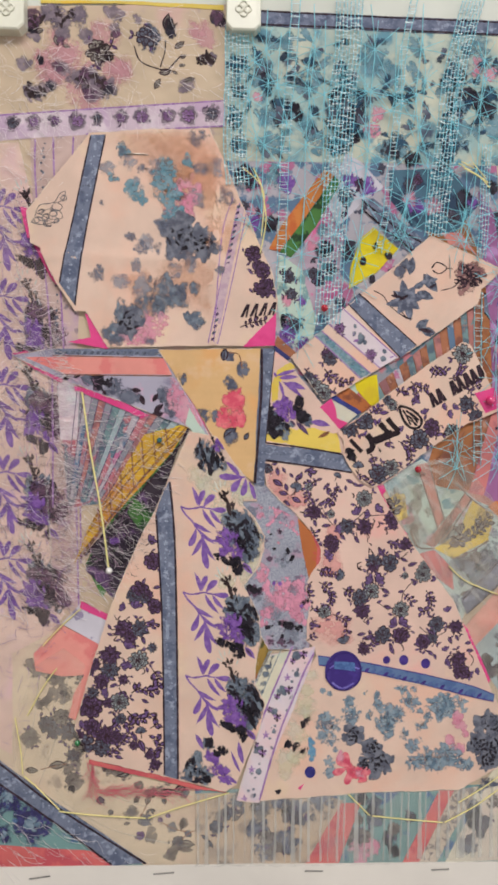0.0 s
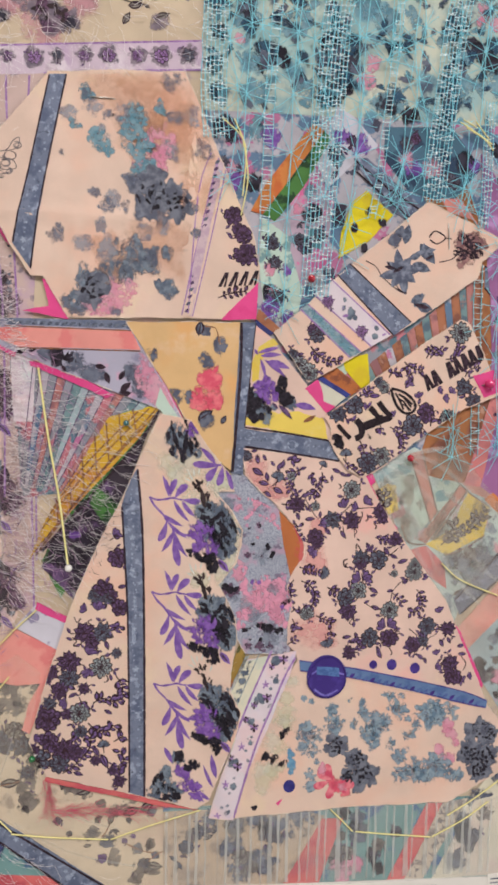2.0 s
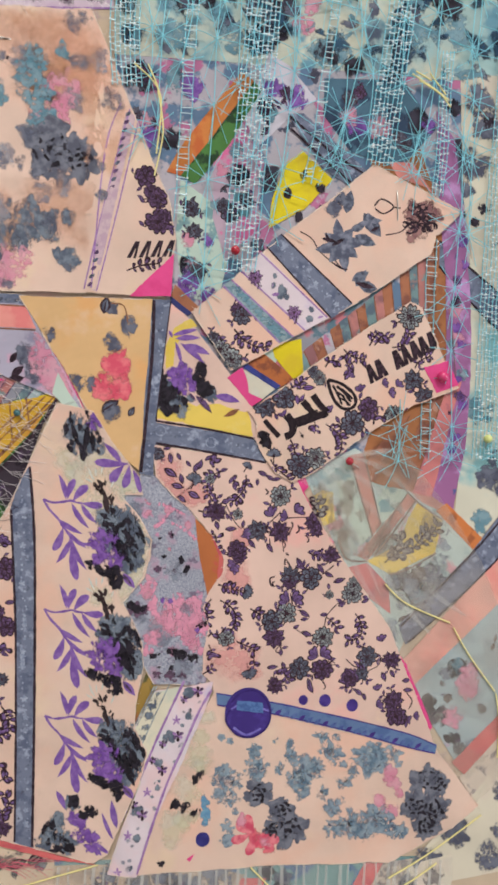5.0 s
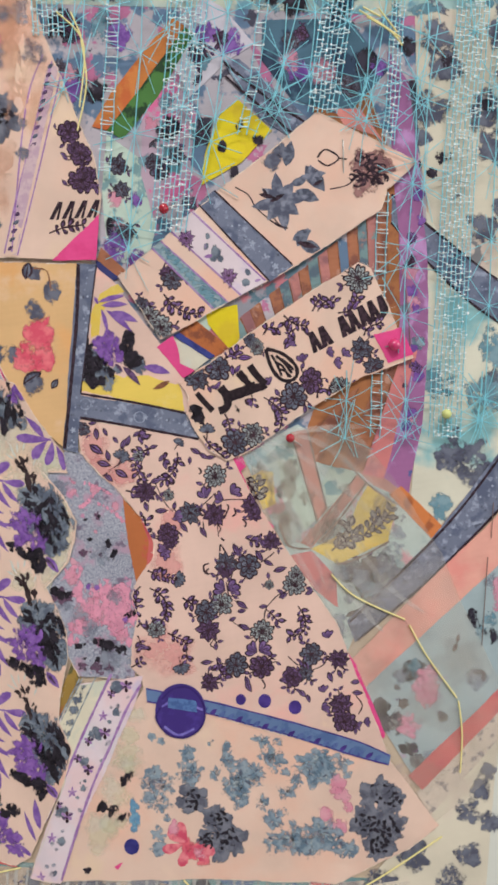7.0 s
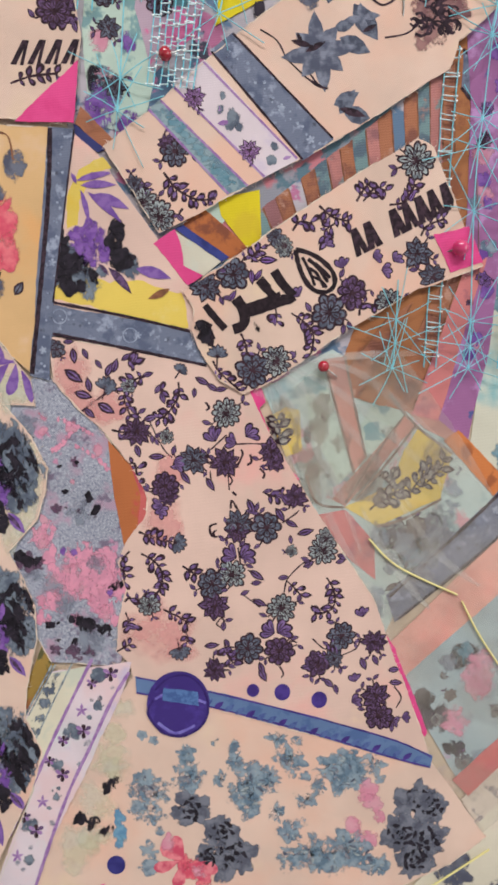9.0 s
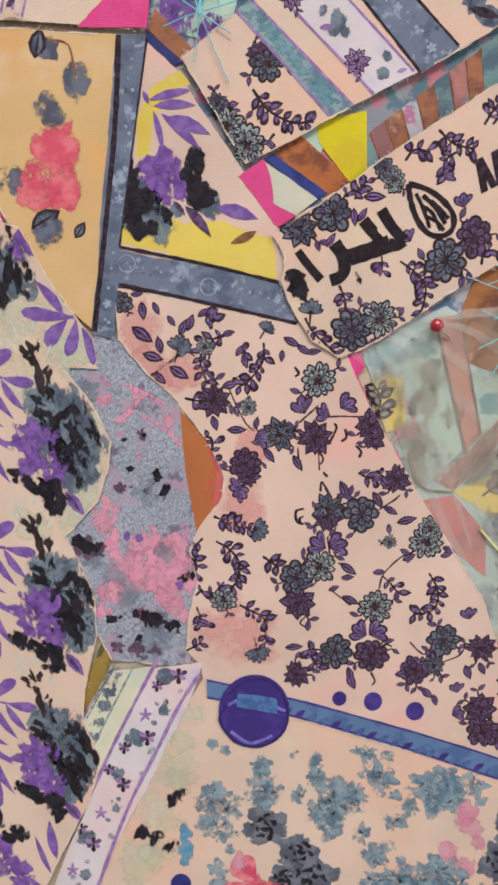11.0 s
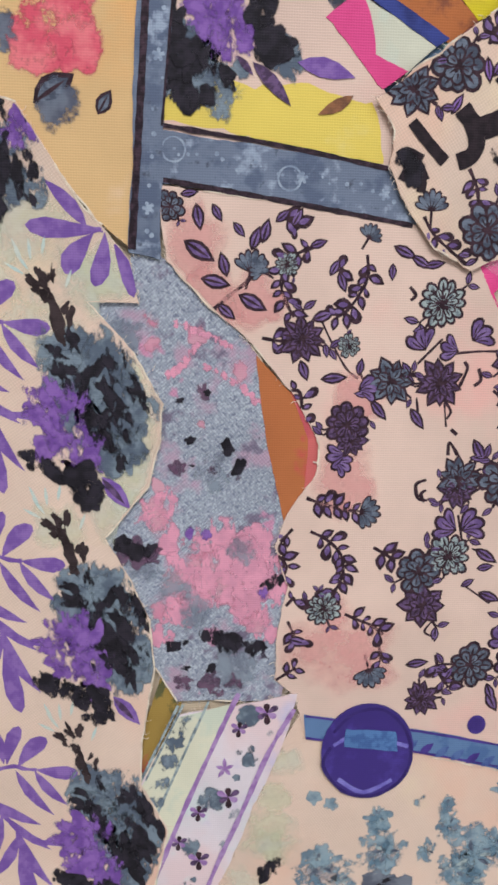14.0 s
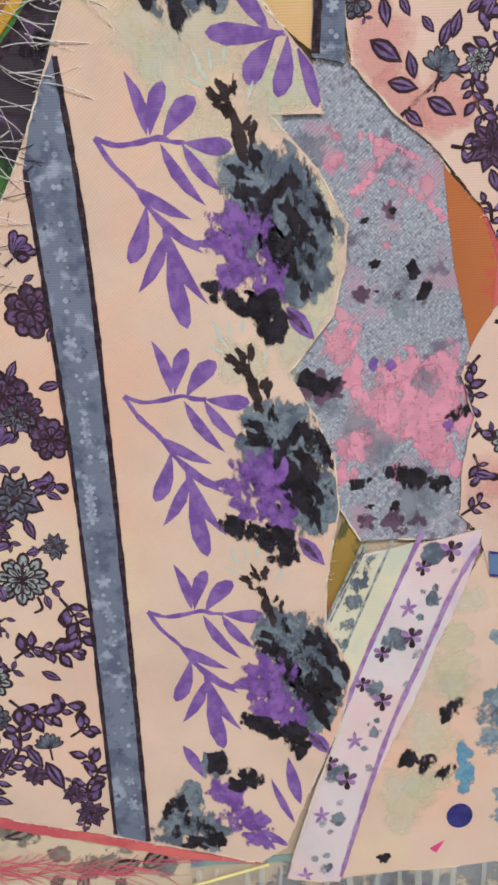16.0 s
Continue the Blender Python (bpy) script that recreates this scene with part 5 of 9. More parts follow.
for k in range(60):
    (cu, cv), reach = (((-89.3, 201.5), 9), ((-102.4, 235.7), 9), ((-120.3, 233.0), 6), ((-120.8, 194.8), 7), ((-81.7, 217.9), 6), ((-24.2, 215.8), 6))[k % 6]
    a, q = rnd.random() * 6.3, reach * rnd.random() ** 0.6
    blot("brush_dab", cu + q * math.cos(a), cv + 0.7 * q * math.sin(a), rnd.uniform(0.5, 1.2), D0, 5 + k % 3, FROND_DAB, quilt, 3, rnd.uniform(1.2, 2.6), rnd.uniform(0, 180), k, 0.4)
blots(quilt, D0, BLACK_BLOT, [(-85.4, 217.8, 2.3), (-79.4, 215.6, 2.5), (-116.4, 213.3, 1.6)], 5, "dark_blot")
patch([(-115.7, 244.8), (-75.5, 245.4), (-14.4, 244.7), (-14.4, 242.0), (-75.5, 244.0), (-115.7, 243.0)], layer(0.7), PALE_YELLOW, "narrow yellow strip along the top edge")
m = Motif()
for u, v, s, a in [(-47.6, 230.3, 12.0, 75), (-42.1, 220.6, 8.6, 35), (-29.7, 215.6, 14.0, 0), (-53.4, 198.1, 8.6, 60), (-37.7, 202.0, 9.6, 20), (-38.8, 215.3, 5.0, 30), (-39.9, 211.2, 5.0, 10), (-51.1, 207.0, 10.0, 10), (-43.3, 208.4, 4.4, -30), (-21.8, 235.8, 9.0, 60), (-106.3, 220.2, 8.0, 110), (-77.6, 225.8, 6.6, 50), (-119.2, 227.2, 7.0, 20), (-99.7, 219.4, 6.0, 160)]:
    big_leaf(m, u, v, 0.72 * s, a, GREY_LEAF, 0.5)
for p in ([(-64.4, 221.3), (-61.1, 213.3), (-51.1, 209.3), (-43.3, 208.4)], [(-47.0, 224.8), (-47.5, 218.2), (-50.0, 210.4)], [(-84.4, 209.1), (-77.7, 220.3), (-75.4, 226.9)], [(-37.6, 217.5), (-42.1, 212.9), (-45.5, 208.8)]):
    for q in stroke(curve_path(p), 0.7):
        m.add(q, 3, BLACK_INK)
lay_each(m, "leaf_print", quilt, D0)
BORD = layer(0.9)
for u, v, r in [(-131.7, 177.6, 4.6), (-120.0, 178.4, 4.6), (-108.5, 179.3, 4.0), (-96.1, 179.3, 5.3), (-85.2, 181.1, 4.1), (-72.1, 181.7, 4.7), (-60.2, 182.6, 5.3), (-46.1, 183.5, 5.0), (-34.5, 183.8, 5.4), (-21.2, 185.6, 5.4)]:
    blot("faded_flower", u, v, r * 0.9, BORD, 0, FADED_BLOT, quilt, 5)
    vine_flower(u, v, 0.6 * r, (LILAC_INK, SLATE_INK)[int(u) % 2], quilt, BORD)
lines(quilt, BORD, [[(-171.6, 178.5), (-137.8, 181.7), (-75.8, 187.4), (-14.5, 192.6)], [(-91.5, 172.3), (-57.1, 175.5), (-14.5, 178.6)]], 0.9, LILAC_INK)
lines(quilt, layer(0.8), [[(-119.5, 168.9), (-119.3, 139.7), (-112.2, 58.4), (-112.2, -37.8)], [(-109.6, 170.1), (-109.0, 142.9), (-105.3, 58.4), (-103.5, -5.5)], [(-98.4, 170.9), (-99.5, 152.4)], [(-99.6, 1.0), (-98.8, -37.8), (-98.1, -95.1)], [(-96.7, -21.6), (-96.6, -70.5)]], 0.9, LILAC_INK)
for path in ([(-114.9, 167.5), (-116.1, 142.8), (-110.5, 96.2), (-108.5, 58.4)], [(-106.8, -11.9), (-105.1, 26.6)]):
    stars_along(quilt, layer(0.8), path, SLATE_INK, 3.0, 2.2)
patch([(-171.9, 162.6), (-128.8, 167.2), (-117.1, 114.8), (-112.4, 45.7), (-109.5, -31.3), (-106.5, -100.0), (-123.6, -126.2), (-137.3, -182.7), (-178.5, -158.5)], layer(0.4), fabric("pink_lilac_cloth", rgb(230, 200, 186), [(rgb(226, 190, 190), 30, 0.5, 0.66), (rgb(214, 186, 196), 70, 0.58, 0.68)]), "pale pink cotton strip")
D_L = layer(0.5)
for u, v in [(-115.6, 114.9), (-115.6, 65.2), (-115.6, 15.5), (-115.6, -34.2), (-115.6, -83.9)]:
    sprig(quilt, D_L, u - 34.8, v + 17.5, PURPLE_INK)
    painted_flower(quilt, D_L, u, v)
    blots(quilt, D_L, PLUM_BLOT, [(u + 3, v + 2, 8.5), (u - 4, v + 7, 6.0), (u + 6, v - 6, 6.0)], 5, "plum_wash")
LOW = layer(0.6)
patch([(-136.3, -122.7), (-106.6, -106.6), (-94.6, -130.0), (-98.2, -163.3), (-88.6, -183.7), (-55.9, -199.7), (-30.2, -205.4), (-30.3, -252.1), (-62.8, -251.2), (-110.2, -217.1), (-178.6, -165.1), (-178.4, -155.8), (-137.3, -182.7)], LOW, fabric("cream_leaf_cloth", rgb(226, 206, 180), [(rgb(214, 188, 168), 24, 0.5, 0.66), (rgb(178, 160, 144), 70, 0.6, 0.7)]), "cream cotton with grey leaves")
for i, (u, v, r, long, g) in enumerate([(-117.2, -131.3, 6.4, 1.9, -5), (-111.7, -138.1, 4.0, 1.6, 20), (-99.9, -132.2, 6.4, 1.2, 60), (-94.5, -135.2, 7.0, 1.2, 30), (-109.2, -145.7, 5.6, 1.3, 0), (-126.3, -172.6, 5.0, 1.3, 20), (-101.6, -188.6, 5.4, 1.4, 80), (-101.9, -199.8, 4.6, 1.6, 80), (-81.6, -191.5, 3.2, 1.3, 80), (-73.0, -194.3, 4.6, 1.2, 10), (-64.2, -202.4, 2.4, 1.2, 0), (-68.9, -218.6, 3.4, 1.4, 20), (-56.6, -232.7, 3.2, 1.6, 80), (-45.2, -242.7, 4.6, 1.4, 60), (-35.8, -239.6, 3.4, 1.3, 0), (-38.0, -226.3, 2.6, 1.5, 80), (-53.1, -204.9, 3.4, 2.0, 20), (-119.5, -152.4, 4.0, 1.1, 0)]):
    blot("grey_leaf_wash", u, v, r, LOW, 1 + i % 2, TAUPE_BLOT, quilt, 4, long, g, i, 0.25)
for i, (u, v, r) in enumerate([(-116.8, -165.0, 5.0), (-108.7, -160.7, 5.0), (-104.1, -169.4, 5.6), (-97.1, -177.4, 4.8), (-112.9, -169.4, 4.0), (-127.0, -172.6, 4.4), (-101.8, -183.8, 4.0), (-102.8, -198.2, 3.6), (-94.6, -132.9, 4.4)]):
    vine_flower(u, v, r, (SLATE_INK, GREY_LEAF)[i % 2], quilt, LOW)
blots(quilt, LOW, BLACK_BLOT, [(-95.6, -178.3, 4.6), (-99.9, -172.6, 3.0), (-106.9, -146.4, 2.0), (-106.1, -189.3, 1.6), (-103.3, -203.3, 2.0), (-65.6, -211.3, 2.2), (-119.0, -166.3, 2.0), (-99.2, -129.8, 2.0)], 4, "dark_blot")
m = Motif()
for u, v, s, a in [(-116.4, -189.8, 9.6, 6), (-122.5, -152.4, 7.6, 10), (-43.6, -208.2, 9.0, 40), (-52.9, -209.0, 9.0, 20), (-84.6, -194.2, 6.0, 80), (-77.5, -196.7, 9.0, 20), (-70.4, -220.2, 4.6, 30), (-38.7, -229.6, 6.6, 85), (-39.6, -242.8, 7.6, 120), (-40.7, -237.8, 8.6, -10), (-59.7, -214.6, 6.0, 75), (-130.1, -191.7, 7.0, -5), (-118.1, -148.9, 5.0, 20), (-73.3, -225.9, 4.0, 10)]:
    big_leaf(m, u, v, s, a, GREY_LEAF, 0.5)
for p in ([(-42.2, -239.5), (-33.0, -231.3), (-20.3, -230.7), (-4.4, -228.4)], [(-52.3, -224.5), (-42.6, -229.6), (-36.2, -231.3)], [(-59.0, -213.0), (-61.2, -217.9), (-63.4, -221.1)], [(-124.7, -129.4), (-117.3, -128.5), (-110.0, -124.4), (-107.4, -119.7)], [(-121.1, -191.7), (-113.7, -190.1), (-106.1, -188.5)]):
    for q in stroke(curve_path(p), 0.6):
        m.add(q, 3, BROWN_INK)
lay_each(m, "leaf_print", quilt, LOW)
for u, v, r in [(-63.2, -232.9, 2.6), (-51.5, -223.7, 1.8), (-46.9, -221.3, 1.4)]:
    vine_flower(u, v, r, PURPLE_INK, quilt, LOW)
TRI = layer(1.2)
for u, v, r in [(-140.9, -207.8, 9.7), (-126.5, -224.1, 11.0), (-152.6, -229.5, 9.0), (-142.8, -229.8, 5.2)]:
    blot("flower_ring", u, v, r, TRI, 0, NAVY_BLOT, quilt, 6, seed=3)
    blot("flower_eye", u, v, r * 0.45, TRI, 1, BLUE_BLOT, quilt, 5, seed=5)
BND = layer(2.2)
lines(quilt, BND, [[(-178.5, -160.5), (-143.8, -187.9), (-111.8, -214.3), (-60.2, -249.8)], [(-178.8, -173.8), (-118.3, -219.6), (-80.0, -250.0)]], 1.2, BLACK_INK)
stars_along(quilt, BND, [(-162.9, -178.1), (-131.1, -203.0), (-102.1, -224.1), (-72.7, -246.1)], STAR_INK, 5, 1.6)
CG = layer(1.2)
blots(quilt, CG, GREY_BLOT, [(174.5, 123.6, 7.6), (178.1, 108.2, 6.3), (157.0, 140.7, 6.6), (151.1, 122.4, 6.7), (181.7, 135.2, 5.3), (184.3, 82.2, 5.4), (175.6, 75.3, 5.9), (179.6, 155.3, 8.8), (152.1, 152.2, 6.6), (147.1, 111.4, 4.5)], 0)
blots(quilt, CG, BLACK_BLOT, [(156.9, 142.2, 3.1), (174.4, 125.3, 2.2), (157.5, 103.1, 2.7), (153.3, 96.5, 1.8)], 1, "dark_blot")
blots(quilt, layer(1.1), GREY_BLOT, [(168.5, -17.1, 6.9), (166.4, -21.8, 6.0), (175.6, -20.4, 6.9), (176.0, -28.4, 5.1), (183.3, 10.7, 5.0)], 0)
blots(quilt, layer(1.1), TEAL_BLOT, [(163.9, -42.7, 5.6), (178.9, 6.1, 7.8), (184.9, 24.4, 7.8), (160.4, 10.1, 5.9), (185.8, 6.3, 6.9)], 1)
blots(quilt, layer(1.5), GREY_BLOT, [(187.1, -164.3, 5.7), (182.8, -174.3, 5.3), (192.6, -179.0, 4.3), (183.7, -194.2, 4.8), (159.7, -194.7, 7.2), (145.9, -210.0, 7.2), (177.1, -206.8, 6.3), (190.3, -156.8, 3.8)], 0)
blots(quilt, layer(1.6), DARK_BLOT, [(142.9, -131.1, 4.7), (147.9, -137.0, 5.2), (156.4, -113.9, 4.7), (155.4, -147.8, 2.8), (181.3, -91.7, 2.8), (188.5, -96.3, 3.8), (179.9, -88.2, 2.3)], 0)
blots(quilt, layer(1.6), PINK_BLOT, [(161.4, -121.0, 8.0), (155.0, -138.1, 5.7), (192.4, -79.5, 5.6)], 1)
blots(quilt, layer(1.4), DARK_BLOT, [(61.3, -238.7, 4.8), (74.7, -221.7, 3.4), (85.1, -239.3, 4.1), (88.7, -246.4, 3.4), (67.8, -211.1, 4.8)], 0)
blots(quilt, layer(1.4), PINK_BLOT, [(68.2, -247.6, 8.9), (74.9, -242.5, 6.1)], 1)
blots(quilt, layer(1.8), DARK_BLOT, [(138.3, -230.2, 8.3), (134.7, -223.2, 5.5)], 0)
blots(quilt, layer(1.7), GREY_BLOT, [(3.8, -230.2, 6.0), (24.0, -237.7, 7.4), (10.6, -244.2, 6.1), (30.7, -220.6, 7.4), (20.6, -213.4, 7.4), (44.1, -212.3, 6.8), (-6.2, -212.8, 4.0)], 0)
for q, k, n in (([(-28, -209), (46, -210), (28, -250), (-28, -250)], 1.7, 18), ([(62, -212), (108, -211), (90, -250), (48, -252)], 1.4, 12), ([(136, -210), (156, -209), (157, -250), (122, -251)], 1.8, 7)):
    scatter_print(quilt, layer(k), q, n, n, (GREY_LEAF, SLATE_INK), (2.6, 5.2), (GREY_BLOT, TAUPE_BLOT))
blots(quilt, D1, TEAL_BLOT, [(21.8, 226.2, 5.1), (7.6, 207.3, 7.6), (34.7, 204.9, 6.6), (12.5, 170.2, 6.6), (38.1, 170.7, 6.7), (69.9, 218.2, 7.8), (79.7, 209.1, 6.7), (95.6, 225.1, 5.7), (83.4, 168.5, 8.8), (57.2, 199.2, 5.1), (129.7, 226.0, 5.8), (138.7, 182.3, 7.9), (122.4, 178.8, 6.3), (9.3, 185.7, 5.1)], 0)
blots(quilt, D1, DARK_BLOT, [(8.6, 208.9, 4.7), (25.2, 187.6, 5.1), (60.5, 186.8, 6.8), (55.8, 174.2, 4.8), (118.6, 210.1, 5.3), (125.3, 197.7, 6.1), (135.3, 191.7, 5.3), (15.7, 182.7, 3.2), (80.2, 166.9, 5.2), (93.2, 162.4, 4.8), (50.8, 196.0, 4.4), (158.0, 204.8, 6.1), (180.8, 214.9, 6.9)], 1)
blots(quilt, D1, DEEP_TEAL, [(54.6, 202.3, 5.5), (50.9, 189.7, 6.3), (57.4, 178.9, 6.4), (50.4, 169.4, 5.9), (52.3, 211.6, 4.2), (115.4, 206.9, 6.0), (118.8, 194.5, 5.6), (114.5, 181.8, 6.0), (116.0, 168.5, 6.5), (112.9, 159.6, 5.6), (-6.6, 213.1, 5.0), (-5.0, 197.7, 4.6), (-8.2, 182.2, 5.0), (-5.3, 168.2, 4.6), (63.7, 196.3, 5.1), (136.8, 199.6, 5.2), (9.2, 201.2, 4.6), (18.8, 192.1, 4.2), (85.0, 171.7, 5.1)], 1)
blots(quilt, D1, PINK_BLOT, [(131.5, 215.2, 5.4), (138.2, 210.6, 4.4), (73.5, 187.1, 3.9), (70.3, 177.7, 3.9), (4.5, 194.9, 2.8)], 2)
rnd = random.Random(21)
for i in range(170):
    u, v = rnd.uniform(-10, 196), rnd.uniform(162, 230)
    mat = (DEEP_TEAL, TEAL_BLOT, TEAL_BLOT, DEEP_TEAL, GREY_BLOT)[i % 5]
    blot("brush_leaf", u, v, rnd.uniform(1.1, 2.4), D1, 2 + i % 3, mat, quilt, 3, rnd.uniform(1.6, 3.2), rnd.uniform(0, 180), i, 0.35)
for depth, path_a, path_b, mid in ((layer(1.6), [(136.9, 87.2), (146.2, 79.9), (171.8, 60.9), (195.3, 45.6)], [(137.3, 75.6), (167.9, 46.7), (196.1, 29.2)], [(139.4, 79.6), (158.0, 65.9), (193.4, 37.0)]),
                                   (layer(2.0), [(197.9, -4.8), (176.4, -37.7), (158.8, -59.7), (127.5, -93.6)], [(199.2, -30.6), (162.8, -71.6), (131.2, -101.3)], [(197.4, -17.4), (167.9, -54.3), (141.1, -83.2)]),
                                   (layer(2), [(0.3, 234.8), (50.5, 234.4), (147.5, 232.8)], [(0.3, 242.2), (147.4, 239.6)], [(1.2, 238.5), (147.5, 235.9)]),
                                   (layer(2), [(64.9, 138.5), (84.0, 124.2), (105.1, 112.3)], [(65.9, 132.8), (84.0, 118.4), (99.9, 106.5)], [(67.5, 136.0), (98.9, 111.6)])):
    lines(quilt, depth, [path_a, path_b], 1.0, BLACK_INK)
    stars_along(quilt, depth, mid, STAR_INK, 5, 1.6)
for u, v in [(148.1, 87.6), (149.7, 76.7), (147.5, 47.9), (151.7, 12.1), (147.5, -8.6), (148.5, 23.3)]:
    blot("printed_spot", u, v, 2.2, layer(1.8), 1, PURPLE_BLOT, quilt, 4)

# ---- prints on the head patch ----
blots(head, HD, TAN_BLOT, [(-44.6, 165.3, 18.9), (-28.8, 156.9, 17.1), (-60.3, 168.6, 12.6), (-19.3, 141.4, 14.0), (-44.7, 144.1, 12.6), (-16.1, 116.3, 10.9), (-35.3, 90.8, 16.0), (-57.6, 84.2, 12.7)])
blots(head, HD, PINK_BLOT, [(-33.6, 139.6, 10.8), (-38.4, 130.1, 8.2), (-54.6, 65.2, 8.3), (-64.2, 58.7, 6.4)], 1)
for u, v, r in [(-65.2, 141.2, 7.6), (-49.4, 145.6, 10.1), (-44.7, 133.1, 8.9), (-47.2, 155.9, 6.3), (-71.3, 164.7, 4.4), (-76.8, 149.1, 3.8), (-35.2, 158.3, 4.4)]:
    blots(head, HD, TEAL_BLOT, [(u, v, 0.8 * r), (u + 0.6 * r, v - 0.5 * r, 0.5 * r)], 2, "flower_wash")
    scatter_ink(head, HD, SLATE_INK, u, v, r * 0.7, 4, 1.1, 6)
blots(head, HD, HEAD_BLOT, [(-51.2, 109.5, 3.2), (-44.8, 104.9, 2.7), (-60.4, 153.1, 2.6), (-66.9, 115.6, 2.4), (-82.5, 134.1, 1.9), (-17.7, 110.0, 2.7), (-16.1, 97.3, 2.5), (-38.5, 84.4, 4.3), (-49.5, 122.1, 3.7), (-75.3, 58.6, 4.3), (-81.6, 61.8, 3.2), (-27.2, 153.8, 4.3), (-13.0, 138.4, 4.8), (-86.0, 93.3, 3.2), (-83.5, 97.1, 2.7), (-60.7, 109.4, 3.7), (-56.2, 57.2, 2.7), (-28.8, 170.9, 4.8), (-30.6, 65.4, 2.2), (-69.8, 162.3, 3.2)], 3)
for u, v, r in [(-37.8, 116.0, 12.7), (-26.4, 112.4, 8.3), (-67.9, 68.2, 8.3)]:
    rose(head, HD, u, v, r)
blots(head, HD, WASH_GREY, [(-67.9, 67.6, 10.8), (-75.3, 61.8, 6.3), (-58.3, 75.3, 7.0), (-45.6, 84.3, 9.6), (-37.9, 80.6, 5.1), (-49.7, 77.9, 5.7), (-31.2, 69.2, 4.5), (-30.6, 87.0, 3.8)], 0)
blots(head, HD, SOFT_GREY, [(-60.8, 87.3, 7.0), (-63.6, 143.7, 4.4), (-68.2, 157.6, 5.0), (-44.8, 122.2, 6.3), (-57.5, 112.6, 5.1), (-52.5, 153.3, 5.7), (-79.2, 152.8, 3.8), (-63.9, 99.9, 3.8), (-41.7, 97.0, 4.5), (-33.7, 100.3, 3.8), (-71.9, 90.3, 4.4), (-28.9, 138.1, 5.1), (-20.9, 153.9, 5.7), (-16.1, 163.3, 5.1)], 1)
sheet("blue_band", [(-88.4, 171.1), (-80.0, 171.6), (-90.5, 121.5), (-97.6, 76.5), (-106.2, 89.0), (-97.9, 127.6)], HB, BAND_BLUE, head, "grey-blue band with dark edges", rag=0.05, thick=0.05)
lines(head, HB, [[(-80.3, 171.3), (-90.8, 121.5), (-97.9, 77.1)], [(-88.4, 170.8), (-97.9, 127.6), (-105.9, 89.3)]], 0.8, BLACK_INK)
stars_along(head, HB, [(-84.7, 169.7), (-93.6, 124.5), (-101.9, 85.3)], STAR_INK, 4.5, 1.7)
lines(head, HD, [[(-4.7, 133.5), (-12.3, 97.4), (-20.7, 56.5)]], 4.6, dye("faded_lilac_band", rgb(206, 180, 186), rgb(190, 160, 176), 300), "lilac_band", 0)
lines(head, HD, [[(-5.3, 135.4), (-14.5, 97.4), (-23.2, 56.5)], [(-9.1, 137.8), (-15.5, 116.3), (-20.0, 57.2)], [(-1.4, 130.7), (-9.7, 91.1), (-17.8, 55.9)]], 0.6, LILAC_INK)
m = Motif()
for i in range(22):
    u, v = between(*[(-5.3, 134.7), (-20.7, 56.5)], (i + 0.5) / 22)
    m.add(leaf(u - 1.4, v - 0.6, 3.2, 1.6, 40), 2, (SLATE_INK, PLUM_INK)[i % 2])
m.lay("rope_print", head, HD)
for u, v, r in [(2.1, 107.1, 4.5), (7.3, 98.3, 4.5), (8.3, 87.5, 5.2), (4.7, 100.8, 2.9), (12.1, 89.7, 2.9)]:
    vine_flower(u, v, r, PLUM_INK, head, HD)
m = Motif()
for p in ([(-0.1, 110.2), (3.1, 103.9), (9.6, 92.9), (12.2, 84.9)], [(-4.9, 65.6), (1.6, 68.2), (9.6, 69.6)]):
    vine(m, p, PLUM_INK, 2.6)
# plain slanted bars where lettering cannot be told
m.lay("vine_print", head, HD)
for i in range(4):
    m = Motif()
    u, v = between(*[(-2.6, 74.6), (12.8, 76.0)], i / 3)
    m.add([(u - 2.4, v - 3.4), (u - 0.6, v - 3.4), (u + 2.8, v + 4), (u + 1.2, v + 4)], 3, BLACK_INK)
    m.add([(u + 0.5, v - 3.4), (u + 1.6, v - 3.4), (u + 3.2, v + 4), (u + 2.2, v + 4)], 3, BLACK_INK)
    m.lay("lettering_bar", head, HD)
rnd = random.Random(9)
rose_lines = []
for u, v, r in [(-118.3, 123.5, 3.7), (-113.9, 125.5, 4.4), (-109.5, 127.4, 4.4), (-106.3, 131.2, 3.7), (-103.8, 136.2, 3.1), (-112.1, 121.8, 3.1), (-116.3, 128.5, 3.1), (-107.7, 123.7, 2.8)]:
    for k in range(3):
        a, q = rnd.random() * 6.3, r * rnd.uniform(0.4, 0.9)
        rose_lines.append([(u + 0.4 * q * math.cos(a) + q * math.cos(a + j * 0.8), v + 0.7 * q * math.sin(a + j * 0.8)) for j in range(6)])
rose_lines += [[(-119.5, 125.7), (-116.9, 131.9), (-109.1, 133.6), (-105.9, 138.3), (-102.8, 139.9), (-103.8, 135.3), (-109.1, 133.0)], [(-117.0, 127.3), (-112.3, 129.8), (-106.0, 129.0), (-104.5, 125.0), (-110.8, 124.3), (-117.0, 127.3)], [(-121.7, 122.5), (-115.5, 121.1), (-107.7, 122.8)]]
lines(head, HD, rose_lines, 0.42, SKETCH_INK, "drawn_rose", 3)
felt_corner = sheet("felt_corner", [(-3.3, 54.4), (15.8, 74.1), (14.9, 55.2)], layer(7.6), FELT, head, "hot pink felt triangle")
